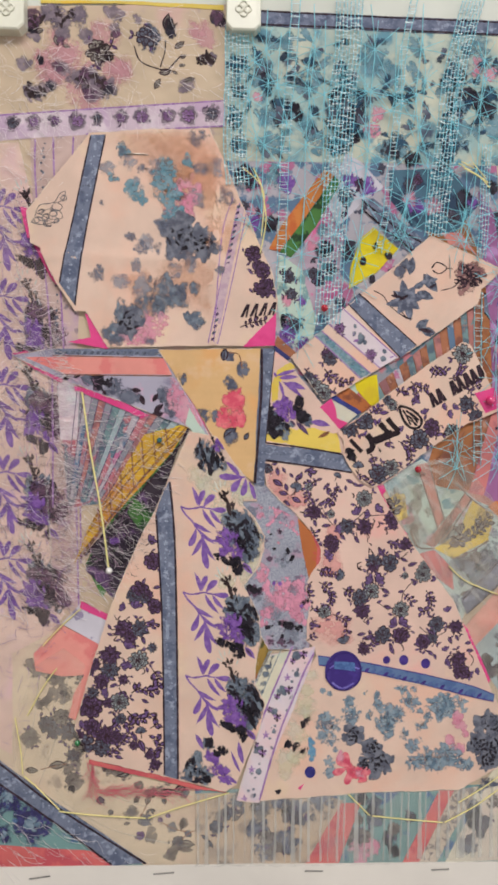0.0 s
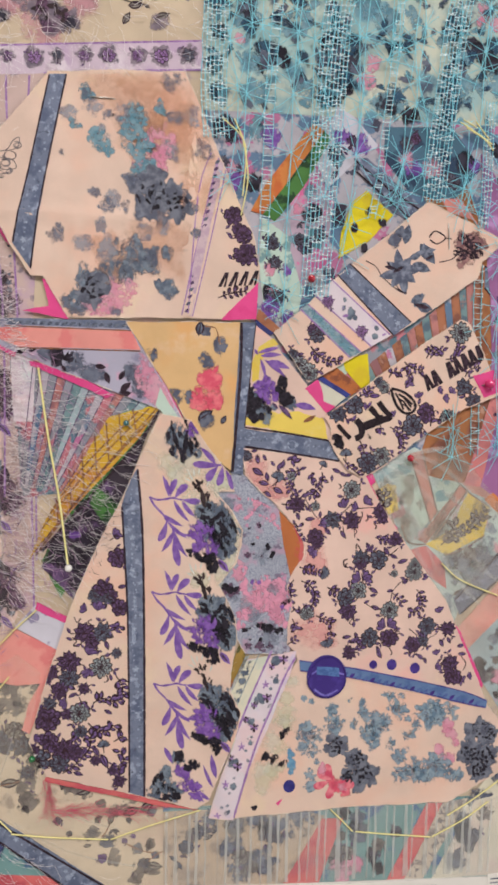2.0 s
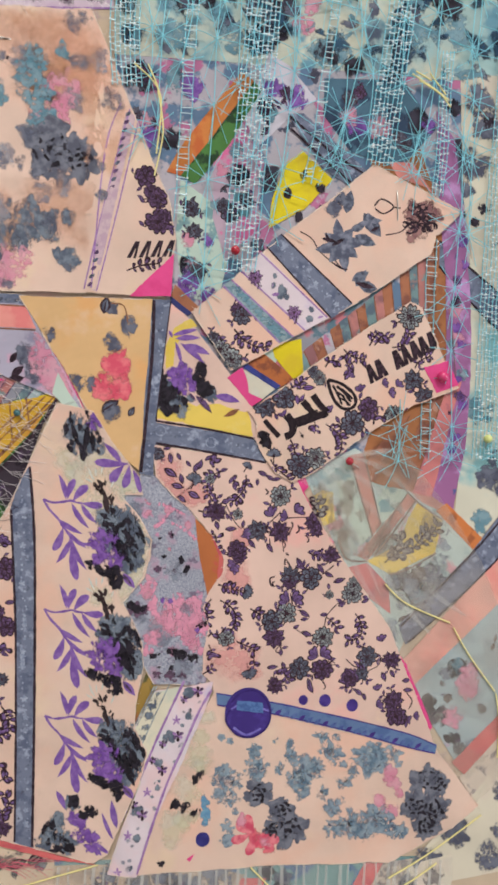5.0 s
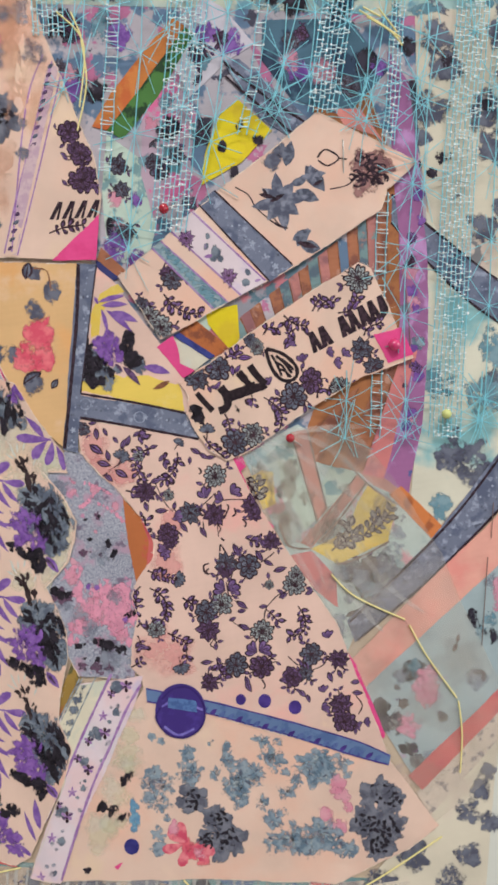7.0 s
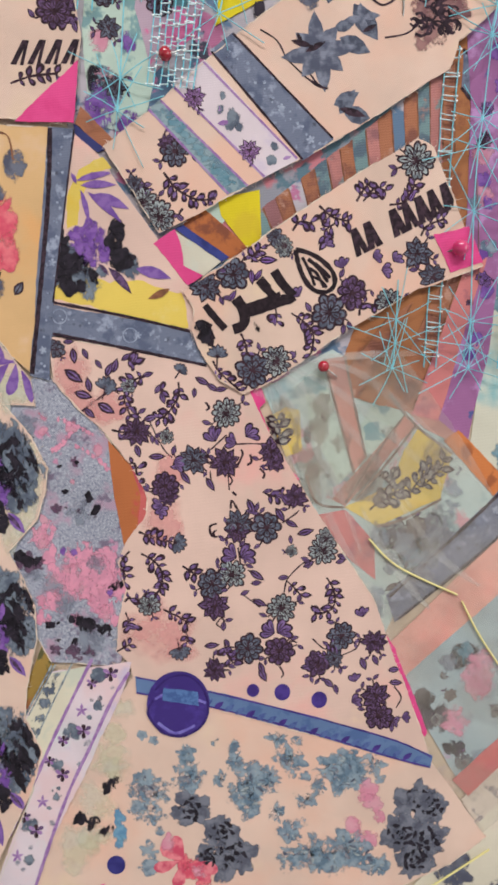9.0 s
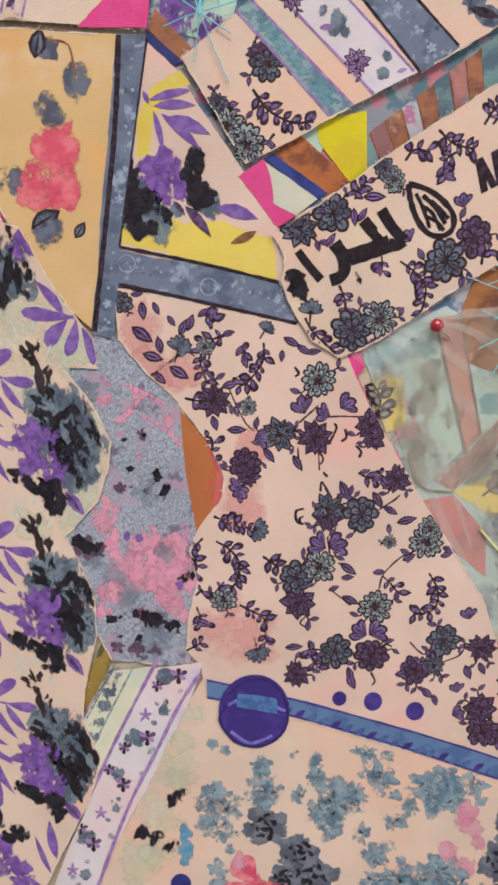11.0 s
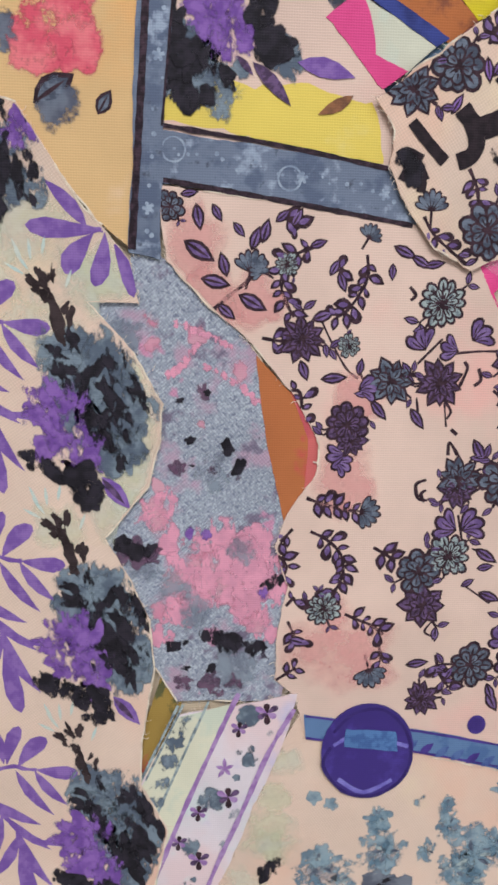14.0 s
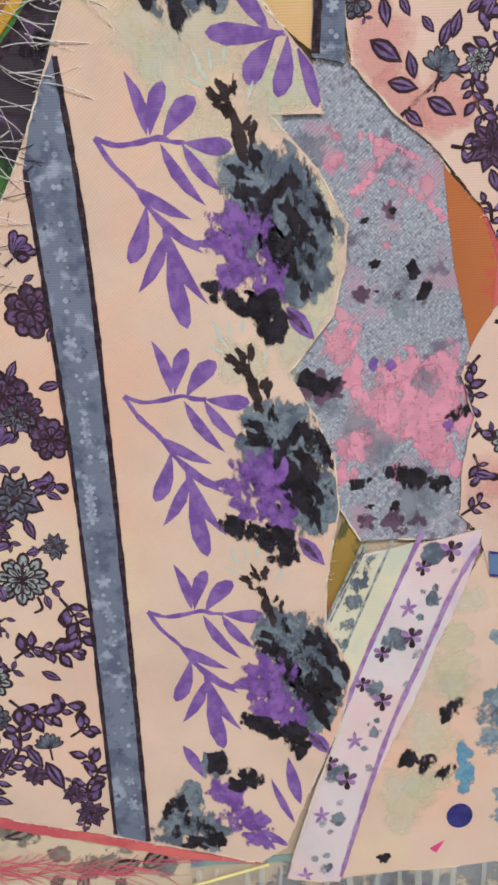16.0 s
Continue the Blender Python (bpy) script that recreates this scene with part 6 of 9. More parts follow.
felts = [[(-128.0, 131.4), (-123.5, 130.0), (-120.9, 113.7), (-124.2, 114.5)], [(-120.8, 110.9), (-116.4, 110.6), (-105.7, 86.8), (-110.3, 90.4)], [(-125.0, 130.9), (-122.5, 129.7), (-120.3, 111.0), (-106.8, 89.9), (-108.7, 88.3), (-118.5, 108.6), (-124.2, 121.0)], [(-102.2, 56.5), (-89.5, 59.2), (-92.6, 72.4), (-87.8, 72.5), (-78.2, 54.8), (-80.1, 52.9)]]
for f in felts:
    sheet("felt_edge", f, layer(6.2), FELT, head, "hot pink felt showing at the edge")

# ---- left skirt panel ----
SL = layer(6)
blots(skirt_left, SL, PALE_BLOT, [(5.1, -50.2, 5.7), (3.0, -72.0, 7.0), (-5.0, -29.6, 6.5), (-15.4, -19.8, 7.4), (-29.1, -19.4, 6.3), (4.3, -63.1, 8.1), (0.6, -77.7, 5.9), (-24.3, -26.2, 7.5), (-2.8, -28.7, 7.6), (-12.6, -80.7, 4.7), (-14.1, -38.3, 6.6)])
sheet("blue_band", [(-45.5, -22.3), (-42.9, -52.9), (-42.0, -92.6), (-41.4, -137.0), (-41.1, -183.5), (-40.7, -198.4), (-49.1, -195.8), (-49.3, -175.1), (-49.6, -135.2), (-50.3, -98.4), (-51.8, -67.8), (-53.4, -42.2), (-50.5, -31.3)], layer(6.25), BAND_BLUE, skirt_left, "grey-blue band with dark edges", rag=0.05, thick=0.05)
lines(skirt_left, layer(6.25), [[(-45.2, -22.8), (-42.7, -52.9), (-41.7, -92.6), (-41.2, -137.0), (-41.0, -183.5), (-40.9, -198.0)]], 1.2, BLACK_INK)
lines(skirt_left, layer(6.25), [[(-53.1, -42.2), (-51.6, -67.8), (-50.1, -98.4), (-49.4, -135.2), (-49.0, -175.1), (-48.9, -195.5)]], 1.0, BLACK_INK)
stars_along(skirt_left, layer(6.25), [(-49.0, -32.4), (-47.8, -44.6), (-47.8, -73.0), (-46.3, -94.3), (-46.8, -115.8), (-44.6, -143.9), (-44.1, -186.6)], STAR_INK, 4.0, 1.7)
for u, v in [(-39.1, -37.1), (-37.7, -87.0), (-36.5, -136.3)]:
    sprig(skirt_left, SL, u, v, PURPLE_INK)
m = Motif()
for (u0, v0), (u1, v1), w, k in ([(-0.6, -19.9), (-10.2, -8.5)] + [3.3, -0.15], [(-4.9, -19.9), (-13.2, -11.0)] + [2.9, -0.15], [(-2.0, -20.5), (-17.0, -19.7)] + [4.0, 0.05], [(-3.7, -20.9), (-9.5, -28.8)] + [4.4, -0.25], [(-1.5, -20.5), (-3.7, -31.2)] + [3.8, 0.2], [(-0.4, -20.3), (4.0, -33.2)] + [2.8, 0.1]):
    m.add((leaf if k == -0.15 else petal)(u0, v0, math.hypot(u1 - u0, v1 - v0), w, math.degrees(math.atan2(v1 - v0, u1 - u0)), k), 1, PURPLE_INK)
for q in stroke(curve_path([(-7.3, -19.4), (-4.2, -20.1), (-1.7, -20.3), (0.6, -21.7)]), 1.0):
    m.add(q, 1, PURPLE_INK)
m.lay("leaf_sprig_print", skirt_left, SL)
blots(skirt_left, SL, PURPLE_BLOT, [(-17.7, -0.5, 2.6), (-15.2, -1.4, 2.9), (-13.3, -4.2, 2.3), (-18.4, -3.8, 2.0)], 2, "petal_blot")
for u, v in [(-4.3, -54.6), (-2.9, -104.5), (-1.7, -153.8)]:
    painted_flower(skirt_left, SL, u, v)
dab_flower(skirt_left, SL, -21.7, -6.8, 9.5, 11, 15)
blots(skirt_left, SL, WASH_GREY, [(-30.7, -190.8, 6.4), (-25.9, -196.0, 5.6), (-34.7, -195.9, 4.6), (-23.9, -177.8, 3.0), (-29.5, -184.9, 3.6)], 1, "flower_wash")
for k, (u, v, r, long, g) in enumerate([(-32.5, -187.8, 2.0, 1.6, 60), (-27.7, -193.4, 2.2, 1.6, -40), (-33.6, -195.2, 1.9, 1.6, 30), (-24.6, -198.2, 1.9, 1.6, -30), (-29.1, -199.3, 2.0, 1.7, 10), (-35.6, -190.0, 1.5, 1.5, 80), (-22.8, -176.3, 2.2, 1.4, 60), (-14.7, -181.4, 2.4, 1.5, -35), (-17.9, -183.1, 1.5, 1.5, -30), (-30.6, -192.2, 1.6, 1.8, 80)]):
    blot("brush_dab", u, v, r, SL, 3 + k % 3, BLACK_DAB, skirt_left, 4, long, g, k, 0.4)
blots(skirt_left, SL, PURPLE_BLOT, [(-19.1, -187.9, 4.6), (-14.8, -193.5, 4.0), (-22.4, -184.6, 3.0), (-12.8, -198.5, 2.8), (-20.6, -192.3, 3.2)], 4, "petal_blot", 0.5)
m = Motif()
for (u0, v0), (u1, v1), w in (((-30.7, -171.4), (-26.3, -180.5), 2.8), ((-2.7, -189.7), (-5.5, -176.0), 3.2), ((-4.3, -195.0), (-9.9, -181.7), 1.9), ((-5.7, -202.0), (-12.5, -196.0), 2.0), ((-9.3, -202.7), (-13.2, -196.8), 1.6)):
    m.add(leaf(u0, v0, math.hypot(u1 - u0, v1 - v0), w, math.degrees(math.atan2(v1 - v0, u1 - u0)), 0.1), 6, PURPLE_INK)
lay_each(m, "leaf_print", skirt_left, SL)
for u, v, r, fill in [(-60.6, -89.7, 3.4, SLATE_INK), (-68.6, -114.1, 3.4, PLUM_INK), (-84.8, -138.7, 3.4, PLUM_INK), (-72.4, -138.5, 2.8, PLUM_INK), (-90.0, -145.9, 3.2, SLATE_INK), (-76.5, -173.2, 2.8, PLUM_INK), (-57.9, -183.4, 2.4, PLUM_INK), (-55.8, -119.6, 2.4, SLATE_INK), (-74.2, -161.6, 2.6, SLATE_INK), (-66.6, -177.5, 2.6, PLUM_INK), (-89.3, -128.7, 3.6, PLUM_INK), (-90.6, -166.0, 4.0, PLUM_INK)]:
    vine_flower(u, v, 1.2 * r, fill, skirt_left, SL)
for u, v, r, fill in [(-55.2, -68.9, 3.8, PLUM_INK), (-62.8, -85.8, 4.0, PLUM_INK), (-53.8, -95.5, 3.6, PLUM_INK), (-72.2, -108.5, 4.4, PLUM_INK), (-63.1, -108.3, 4.4, SLATE_INK), (-79.9, -123.6, 4.8, PLUM_INK), (-63.7, -126.9, 4.4, PALE_INK), (-80.1, -132.6, 4.4, SLATE_INK), (-74.9, -151.5, 4.2, PALE_INK), (-90.4, -154.8, 5.0, PLUM_INK), (-82.7, -171.5, 5.4, PLUM_INK), (-85.3, -178.3, 4.2, SLATE_INK), (-81.5, -151.9, 2.6, PLUM_INK), (-66.8, -89.1, 3.0, SLATE_INK), (-58.5, -88.9, 2.6, PLUM_INK), (-54.2, -188.9, 3.0, PLUM_INK)]:
    vine_flower(u, v, 1.22 * r, fill, skirt_left, SL)
for u, v, r, fill in [(-95.6, -176.4, 4.6, SLATE_INK), (-93.4, -154.2, 4.4, PLUM_INK), (-98.0, -171.6, 3.4, PLUM_INK), (-91.2, -132.1, 2.4, PLUM_INK)]:
    vine_flower(u, v, 1.22 * r, fill, skirt_left, SL)
lobe(-98.3, -165.3, 4.0, 20, skirt_left, SL)
for u, v, r, a in [(-65.5, -96.9, 4.6, 70), (-70.7, -96.3, 3.6, 150), (-70.1, -120.6, 4.6, 60), (-69.8, -127.0, 4.6, 250), (-81.1, -145.1, 4.0, 200), (-57.2, -57.0, 3.4, 40)]:
    lobe(u, v, 1.2 * r, a, skirt_left, SL)
fan_flower(-62.4, -170.6, 4.6, 95, SLATE_INK, skirt_left, SL)
for p in ([(-67.9, -146.4), (-63.1, -143.8), (-57.5, -145.6), (-52.3, -144.1)], [(-70.5, -157.0), (-65.9, -161.0), (-60.3, -161.5), (-57.3, -158.6)], [(-56.0, -131.8), (-52.9, -136.9), (-52.4, -142.6)], [(-57.2, -167.6), (-52.4, -164.7)], [(-53.8, -187.8), (-54.5, -181.2), (-51.8, -177.8), (-53.5, -173.2)], [(-83.7, -184.1), (-76.3, -178.7), (-69.7, -170.6), (-69.2, -164.2)], [(-78.8, -158.0), (-75.8, -163.4), (-77.5, -166.7)], [(-59.1, -59.9), (-55.1, -56.6)], [(-60.7, -102.5), (-59.2, -106.8), (-54.3, -105.2)], [(-89.6, -138.7), (-84.8, -138.7), (-80.8, -136.0)], [(-75.0, -142.9), (-73.5, -146.5), (-72.0, -148.6)]):
    m = Motif()
    vine(m, p, LEAF_PURPLE, 3.0, 2.0)
    m.lay("vine_print", skirt_left, SL)
m = Motif()
for u, v, s, a in [(-63.9, -173.9, 7.0, -65), (-68.0, -169.6, 5.4, -60), (-62.2, -150.0, 4.0, -30), (-84.5, -147.3, 4.6, 60), (-80.5, -142.9, 4.0, 30), (-56.6, -70.4, 3.6, -50), (-61.6, -82.6, 3.6, 60), (-55.3, -84.6, 4.0, 10), (-73.7, -174.6, 4.4, 60), (-61.7, -112.5, 4.4, -70), (-77.1, -90.1, 3.8, 110), (-89.3, -166.0, 4.6, 100), (-78.2, -183.4, 4.4, -20)]:
    big_leaf(m, u, v, 1.15 * s, a, LEAF_PURPLE, 0.45)
lay_each(m, "leaf_print", skirt_left, SL)
for p in ([(-78.4, -110.7), (-76.2, -112.8), (-77.8, -115.0), (-74.7, -115.6)], [(-77.4, -100.0), (-75.9, -102.8), (-74.0, -100.7)], [(-68.4, -101.3), (-70.4, -102.7), (-67.6, -104.8)], [(-60.9, -131.2), (-60.1, -134.1), (-62.1, -135.2)]):
    lines(skirt_left, SL, [p], 0.6, VINE_INK, "tendril_print")

# ---- bodice, strips and waist ----
BD = layer(5)
blots(bodice, BD, RED_BLOT, [(-8.4, 24.4, 7.7), (-13.6, 14.0, 6.0), (-6.5, 13.4, 4.9)])
blots(bodice, BD, GREY_BLOT, [(-3.2, 41.5, 4.5), (-10.4, 33.4, 4.2), (-38.1, 35.9, 3.2), (-26.5, 15.6, 3.9), (-20.1, 15.6, 3.2), (-11.3, 48.9, 2.9), (-9.7, 2.7, 3.9)], 1)
m = Motif()
for u, v, s, a in [(-14.6, 2.7, 8.4, 35), (-14.6, 46.3, 7.1, 80), (-2.5, 1.1, 4.6, 60)]:
    big_leaf(m, u, v, s, a, SLATE_INK, 0.6)
for q in stroke(curve_path([(-11.3, 51.1), (-5.8, 50.2), (-3.9, 43.1)]), 0.6):
    m.add(q, 2, BROWN_INK)
lay_each(m, "leaf_print", bodice, BD)
FS, WS = layer(5.6), layer(5.2)
lines(strip, FS, [[(7.4, 53.5), (7.2, 27.1), (3.7, -23.8)]], 1.5, BLACK_INK)
lines(strip, FS, [[(14.9, 53.6), (12.4, 27.1), (9.8, -0.5)]], 0.5, BLACK_INK)
stars_along(strip, FS, [(11.3, 52.3), (9.8, 20.6), (6.6, -21.8)], STAR_INK, 4, 1.4)
lines(waist, WS, [[(9.3, -0.3), (32.1, -3.2), (54.8, -7.0)], [(8.3, -10.2), (33.8, -13.7), (60.3, -17.7)]], 1.0, BLACK_INK)
stars_along(waist, WS, [(10.0, -5.0), (32.2, -8.4), (57.8, -12.5)], STAR_INK, 3, 1.3)
rings = [[(u + 2.3 * math.cos(a * 0.63), v + 2.3 * math.sin(a * 0.63)) for a in range(11)] for u, v in [(35.0, -9.4), (12.0, -4.7)]]
lines(waist, WS, rings, 0.35, STAR_INK, "ring_print", 2)

# ---- leaf patch ----
YELLOW_WASH = fabric("yellow_wash", rgb(236, 206, 100), [(rgb(226, 190, 74), 40, 0.5, 0.66), (rgb(236, 214, 140), 60, 0.55, 0.7)])
for q in ([(10.1, 0.6), (10.3, 5.9), (18.4, 8.1), (27.8, 6.8), (38.4, 8.3), (43.8, 6.5), (50.9, 5.3), (53.7, -6.0), (38.9, -3.9), (25.3, -1.8)], [(16.6, 41.5), (24.1, 46.0), (27.0, 42.7), (21.1, 40.3), (18.0, 33.6), (16.9, 24.5), (13.6, 23.1), (13.6, 34.5)]):
    sheet("yellow_wash", q, layer(4.65), YELLOW_WASH, sleeve, "yellow part of the print", rag=0.5, thick=0.02)
LQ = layer(4.75)
blots(sleeve, LQ, PURPLE_BLOT, [(18.9, 19.5, 5.4), (23.9, 20.4, 4.8), (25.6, 17.5, 4.2), (17.0, 16.0, 3.6), (22.0, 16.1, 4.0), (20.7, 22.5, 3.0)], 1, "petal_blot", 0.4)
blots(sleeve, LQ, WASH_GREY, [(12.9, 12.4, 6.0), (18.6, 7.3, 5.6), (15.5, 9.8, 5.0), (33.3, 12.9, 3.4), (24.6, 10.1, 2.4), (12.1, 16.7, 3.0)], 2, "flower_wash", 0.35)
for i, (u, v, r, long, g) in enumerate([(11.7, 18.8, 2.2, 1.6, 80), (12.0, 15.0, 2.4, 1.4, -40), (14.7, 13.3, 2.2, 1.8, 20), (12.8, 8.9, 2.6, 1.6, -60), (16.5, 11.2, 2.4, 1.5, 30), (19.6, 11.3, 2.2, 1.8, -50), (14.5, 5.4, 2.4, 1.8, -30), (17.7, 5.1, 1.8, 1.8, 10), (21.9, 9.1, 1.6, 2.0, -60), (28.6, 21.9, 2.6, 1.9, 75), (29.3, 24.4, 2.0, 1.4, 60), (31.1, 14.6, 3.0, 1.3, -20), (29.3, 17.6, 1.8, 1.6, 80), (33.3, 14.6, 1.8, 1.4, 0)]):
    blot("brush_dab", u, v, r, LQ, 4 + i % 3, BLACK_DAB, sleeve, 4, long, g, i, 0.4)
m = Motif()
for (u0, v0), (u1, v1), w in (((16.1, 38.1), (27.9, 41.4), 2.2), ((17.4, 36.7), (28.7, 37.6), 2.6), ((21.2, 34.2), (33.1, 30.4), 3.6), ((19.6, 34.9), (30.8, 26.1), 2.6), ((17.4, 35.5), (20.5, 25.0), 1.8), ((35.9, 11.9), (47.4, 9.5), 3.8), ((14.4, 40.3), (16.1, 37.1), 1.4)):
    m.add(leaf(u0, v0, math.hypot(u1 - u0, v1 - v0), w, math.degrees(math.atan2(v1 - v0, u1 - u0)), 0.12), 7, PURPLE_INK)
for (u0, v0), (u1, v1), w, mat in (((27.2, 11.7), (34.9, 3.9), 2.8, PLUM_INK), ((47.2, 6.3), (40.2, 2.6), 2.4, BROWN_INK), ((24.2, 12.7), (27.4, 9.2), 1.4, PLUM_INK)):
    m.add(leaf(u0, v0, math.hypot(u1 - u0, v1 - v0), w, math.degrees(math.atan2(v1 - v0, u1 - u0)), 0.1), 7, mat)
lay_each(m, "leaf_print", sleeve, LQ)

# ---- right skirt panel ----
SR = layer(5)
blots(skirt_right, SR, dye("rose_blot", rgb(240, 164, 164), rgb(240, 174, 170), 60, soft=True, grain=160, cover=0.55, ragged=0.8, edge=(-0.15, 1.2)), [(16.2, -21.0, 6.8), (19.1, -33.1, 6.9), (47.3, -69.6, 7.3), (47.7, -110.5, 9.1), (49.4, -53.2, 5.8), (28.8, -32.7, 5.6)])
for u, v, r in [(57.6, -49.3, 4.7), (83.4, -71.0, 5.0), (65.8, -91.4, 4.9), (79.3, -113.9, 4.8), (111.6, -107.9, 4.6), (73.5, -70.2, 4.6)]:
    vine_flower(u, v, r, SLATE_INK, skirt_right, SR)
for u, v, r in [(68.1, -49.3, 5.0), (83.4, -44.8, 4.4), (48.5, -58.5, 4.4), (73.2, -72.5, 4.0), (67.2, -99.4, 4.9), (90.5, -114.2, 4.9), (103.8, -118.2, 4.2), (68.4, -122.1, 4.0), (92.5, -59.9, 4.0), (38.4, -40.7, 4.5), (84.7, -48.7, 3.2), (49.6, -62.1, 3.2)]:
    vine_flower(u, v, r, PLUM_INK, skirt_right, SR)
for u, v, r in [(67.6, -33.0, 4.9), (72.6, -87.7, 4.6), (90.2, -98.7, 4.7), (103.2, -77.9, 4.6), (44.9, -99.9, 3.6), (103.8, -73.8, 3.4), (34.9, -25.9, 2.4), (48.3, -42.0, 2.3), (92.3, -78.6, 2.0)]:
    vine_flower(u, v, r, PALE_INK, skirt_right, SR)
vine_flower(11.3, -15.3, 2.8, SLATE_INK, skirt_right, SR)
fan_flower(27.4, -27.7, 5.0, 75, SLATE_INK, skirt_right, SR)
for u, v, r, a in [(52.0, -77.5, 5.0, -10), (55.7, -114.4, 5.2, -75), (51.3, -20.5, 3.4, 60), (30.1, -27.5, 3.4, 150)]:
    fan_flower(u, v, r, a, SLATE_INK, skirt_right, SR)
for u, v, r, a in [(64.6, -42.7, 5.2, 110), (71.7, -42.7, 4.4, 160), (74.4, -40.5, 5.2, 30), (73.9, -81.8, 5.8, 150), (74.7, -81.8, 6.0, 20), (88.5, -107.9, 5.6, 150), (89.1, -107.9, 6.0, 25), (48.5, -64.9, 4.6, 190), (46.3, -66.6, 4.0, 330), (50.6, -51.0, 4.6, 0)]:
    lobe(u, v, r, a, skirt_right, SR)
for u, v, r, k in [(123.2, -109.6, 4.2, 1), (125.4, -129.0, 5.0, 1), (126.8, -136.6, 4.8, 1), (95.1, -51.4, 0.6, 0), (109.6, -116.3, 3.4, 0), (104.6, -118.8, 3.2, 1)]:
    vine_flower(u, v, r, (SLATE_INK, PLUM_INK)[k], skirt_right, SR)
for u, v, r, a in [(117.8, -124.4, 3.6, 100), (116.9, -132.0, 4.2, 20), (135.0, -136.7, 3.4, 0), (118.7, -100.8, 4.0, 100)]:
    lobe(u, v, r, a, skirt_right, SR)
m = Motif()
for p in ([(41.2, -22.1), (37.0, -23.7), (34.4, -26.4), (33.8, -29.0), (34.3, -32.2), (36.5, -36.4)], [(32.8, -16.6), (35.1, -17.3), (37.0, -19.1)], [(51.3, -23.6), (51.6, -27.8), (50.3, -31.0), (47.7, -34.7), (45.5, -36.0)], [(43.9, -26.3), (45.3, -26.9), (46.5, -26.3)], [(40.3, -74.6), (43.6, -75.8), (47.0, -76.7), (50.9, -77.5)], [(41.4, -82.1), (45.0, -83.9), (48.2, -87.1), (49.0, -91.0), (48.0, -94.5), (46.0, -97.2)], [(30.0, -40.7), (33.2, -41.2), (35.1, -41.2)], [(37.5, -81.5), (34.9, -84.4)], [(33.4, -86.7), (36.4, -89.9), (34.9, -93.4)]):
    vine(m, p, LEAF_PURPLE, 2.5, 2.0)
for p in ([(55.5, -85.7), (58.6, -87.5), (60.6, -89.0)], [(49.7, -101.2), (52.7, -102.6), (55.8, -103.9), (58.7, -106.2)], [(57.8, -108.2), (58.5, -112.3)], [(36.4, -99.2), (38.3, -97.1)], [(36.9, -102.8), (39.2, -107.9)], [(34.6, -116.8), (39.0, -114.0)], [(105.0, -87.4), (107.5, -91.1), (108.5, -95.3), (107.4, -98.5), (104.2, -100.1), (101.6, -100.3)], [(91.1, -89.1), (93.5, -90.9), (96.6, -94.2)], [(81.2, -58.8), (84.8, -60.1), (88.5, -59.0)], [(102.8, -120.7), (105.9, -116.3), (109.7, -111.4)], [(71.0, -111.3), (72.6, -116.3), (74.8, -119.5)], [(38.1, -70.0), (38.6, -53.2), (35.9, -51.6)]):
    vine(m, p, LEAF_PURPLE, 2.4, 2.1, 3)
for p in ([(42.3, -36.9), (44.5, -41.2), (47.8, -46.6), (50.5, -48.8)], [(63.0, -45.5), (65.7, -42.7), (68.1, -40.2)], [(74.5, -76.5), (77.2, -73.1), (81.1, -71.3)], [(74.0, -78.3), (75.4, -84.8)], [(77.7, -86.0), (82.4, -88.4)], [(76.9, -94.9), (82.8, -98.9)], [(90.7, -93.3), (91.6, -88.5), (96.0, -83.2), (98.8, -81.8)], [(88.4, -69.1), (92.3, -66.2), (93.9, -64.5)], [(82.2, -42.6), (76.1, -42.7), (71.2, -43.2)], [(69.6, -103.3), (68.2, -105.7), (71.2, -107.2)], [(50.5, -47.1), (52.9, -51.5), (54.7, -56.3)], [(63.2, -52.6), (63.8, -56.5)], [(69.3, -53.7), (70.0, -58.8)]):
    for q in stroke(curve_path(p), 0.5):
        m.add(q, 0, VINE_INK)
for p in ([(66.4, -70.4), (64.2, -71.5), (64.8, -74.5), (66.9, -75.0)], [(66.5, -72.7), (65.4, -73.6), (66.2, -75.4)], [(76.3, -46.3), (76.9, -48.7), (75.5, -50.0)], [(79.8, -50.9), (81.5, -52.6), (81.0, -54.3)], [(72.0, -50.9), (73.8, -46.5), (73.1, -44.9)], [(70.8, -65.0), (71.0, -62.2), (73.0, -65.0)], [(90.8, -119.8), (92.3, -122.4), (91.6, -123.9)], [(91.6, -112.3), (94.5, -110.5), (96.3, -111.1)], [(69.3, -53.2), (70.8, -55.4), (70.0, -57.1)], [(71.1, -59.3), (72.5, -60.5)], [(60.5, -29.8), (61.8, -31.4), (60.8, -32.5)]):
    for q in stroke(curve_path(p), 0.7):
        m.add(q, 1, VINE_INK)
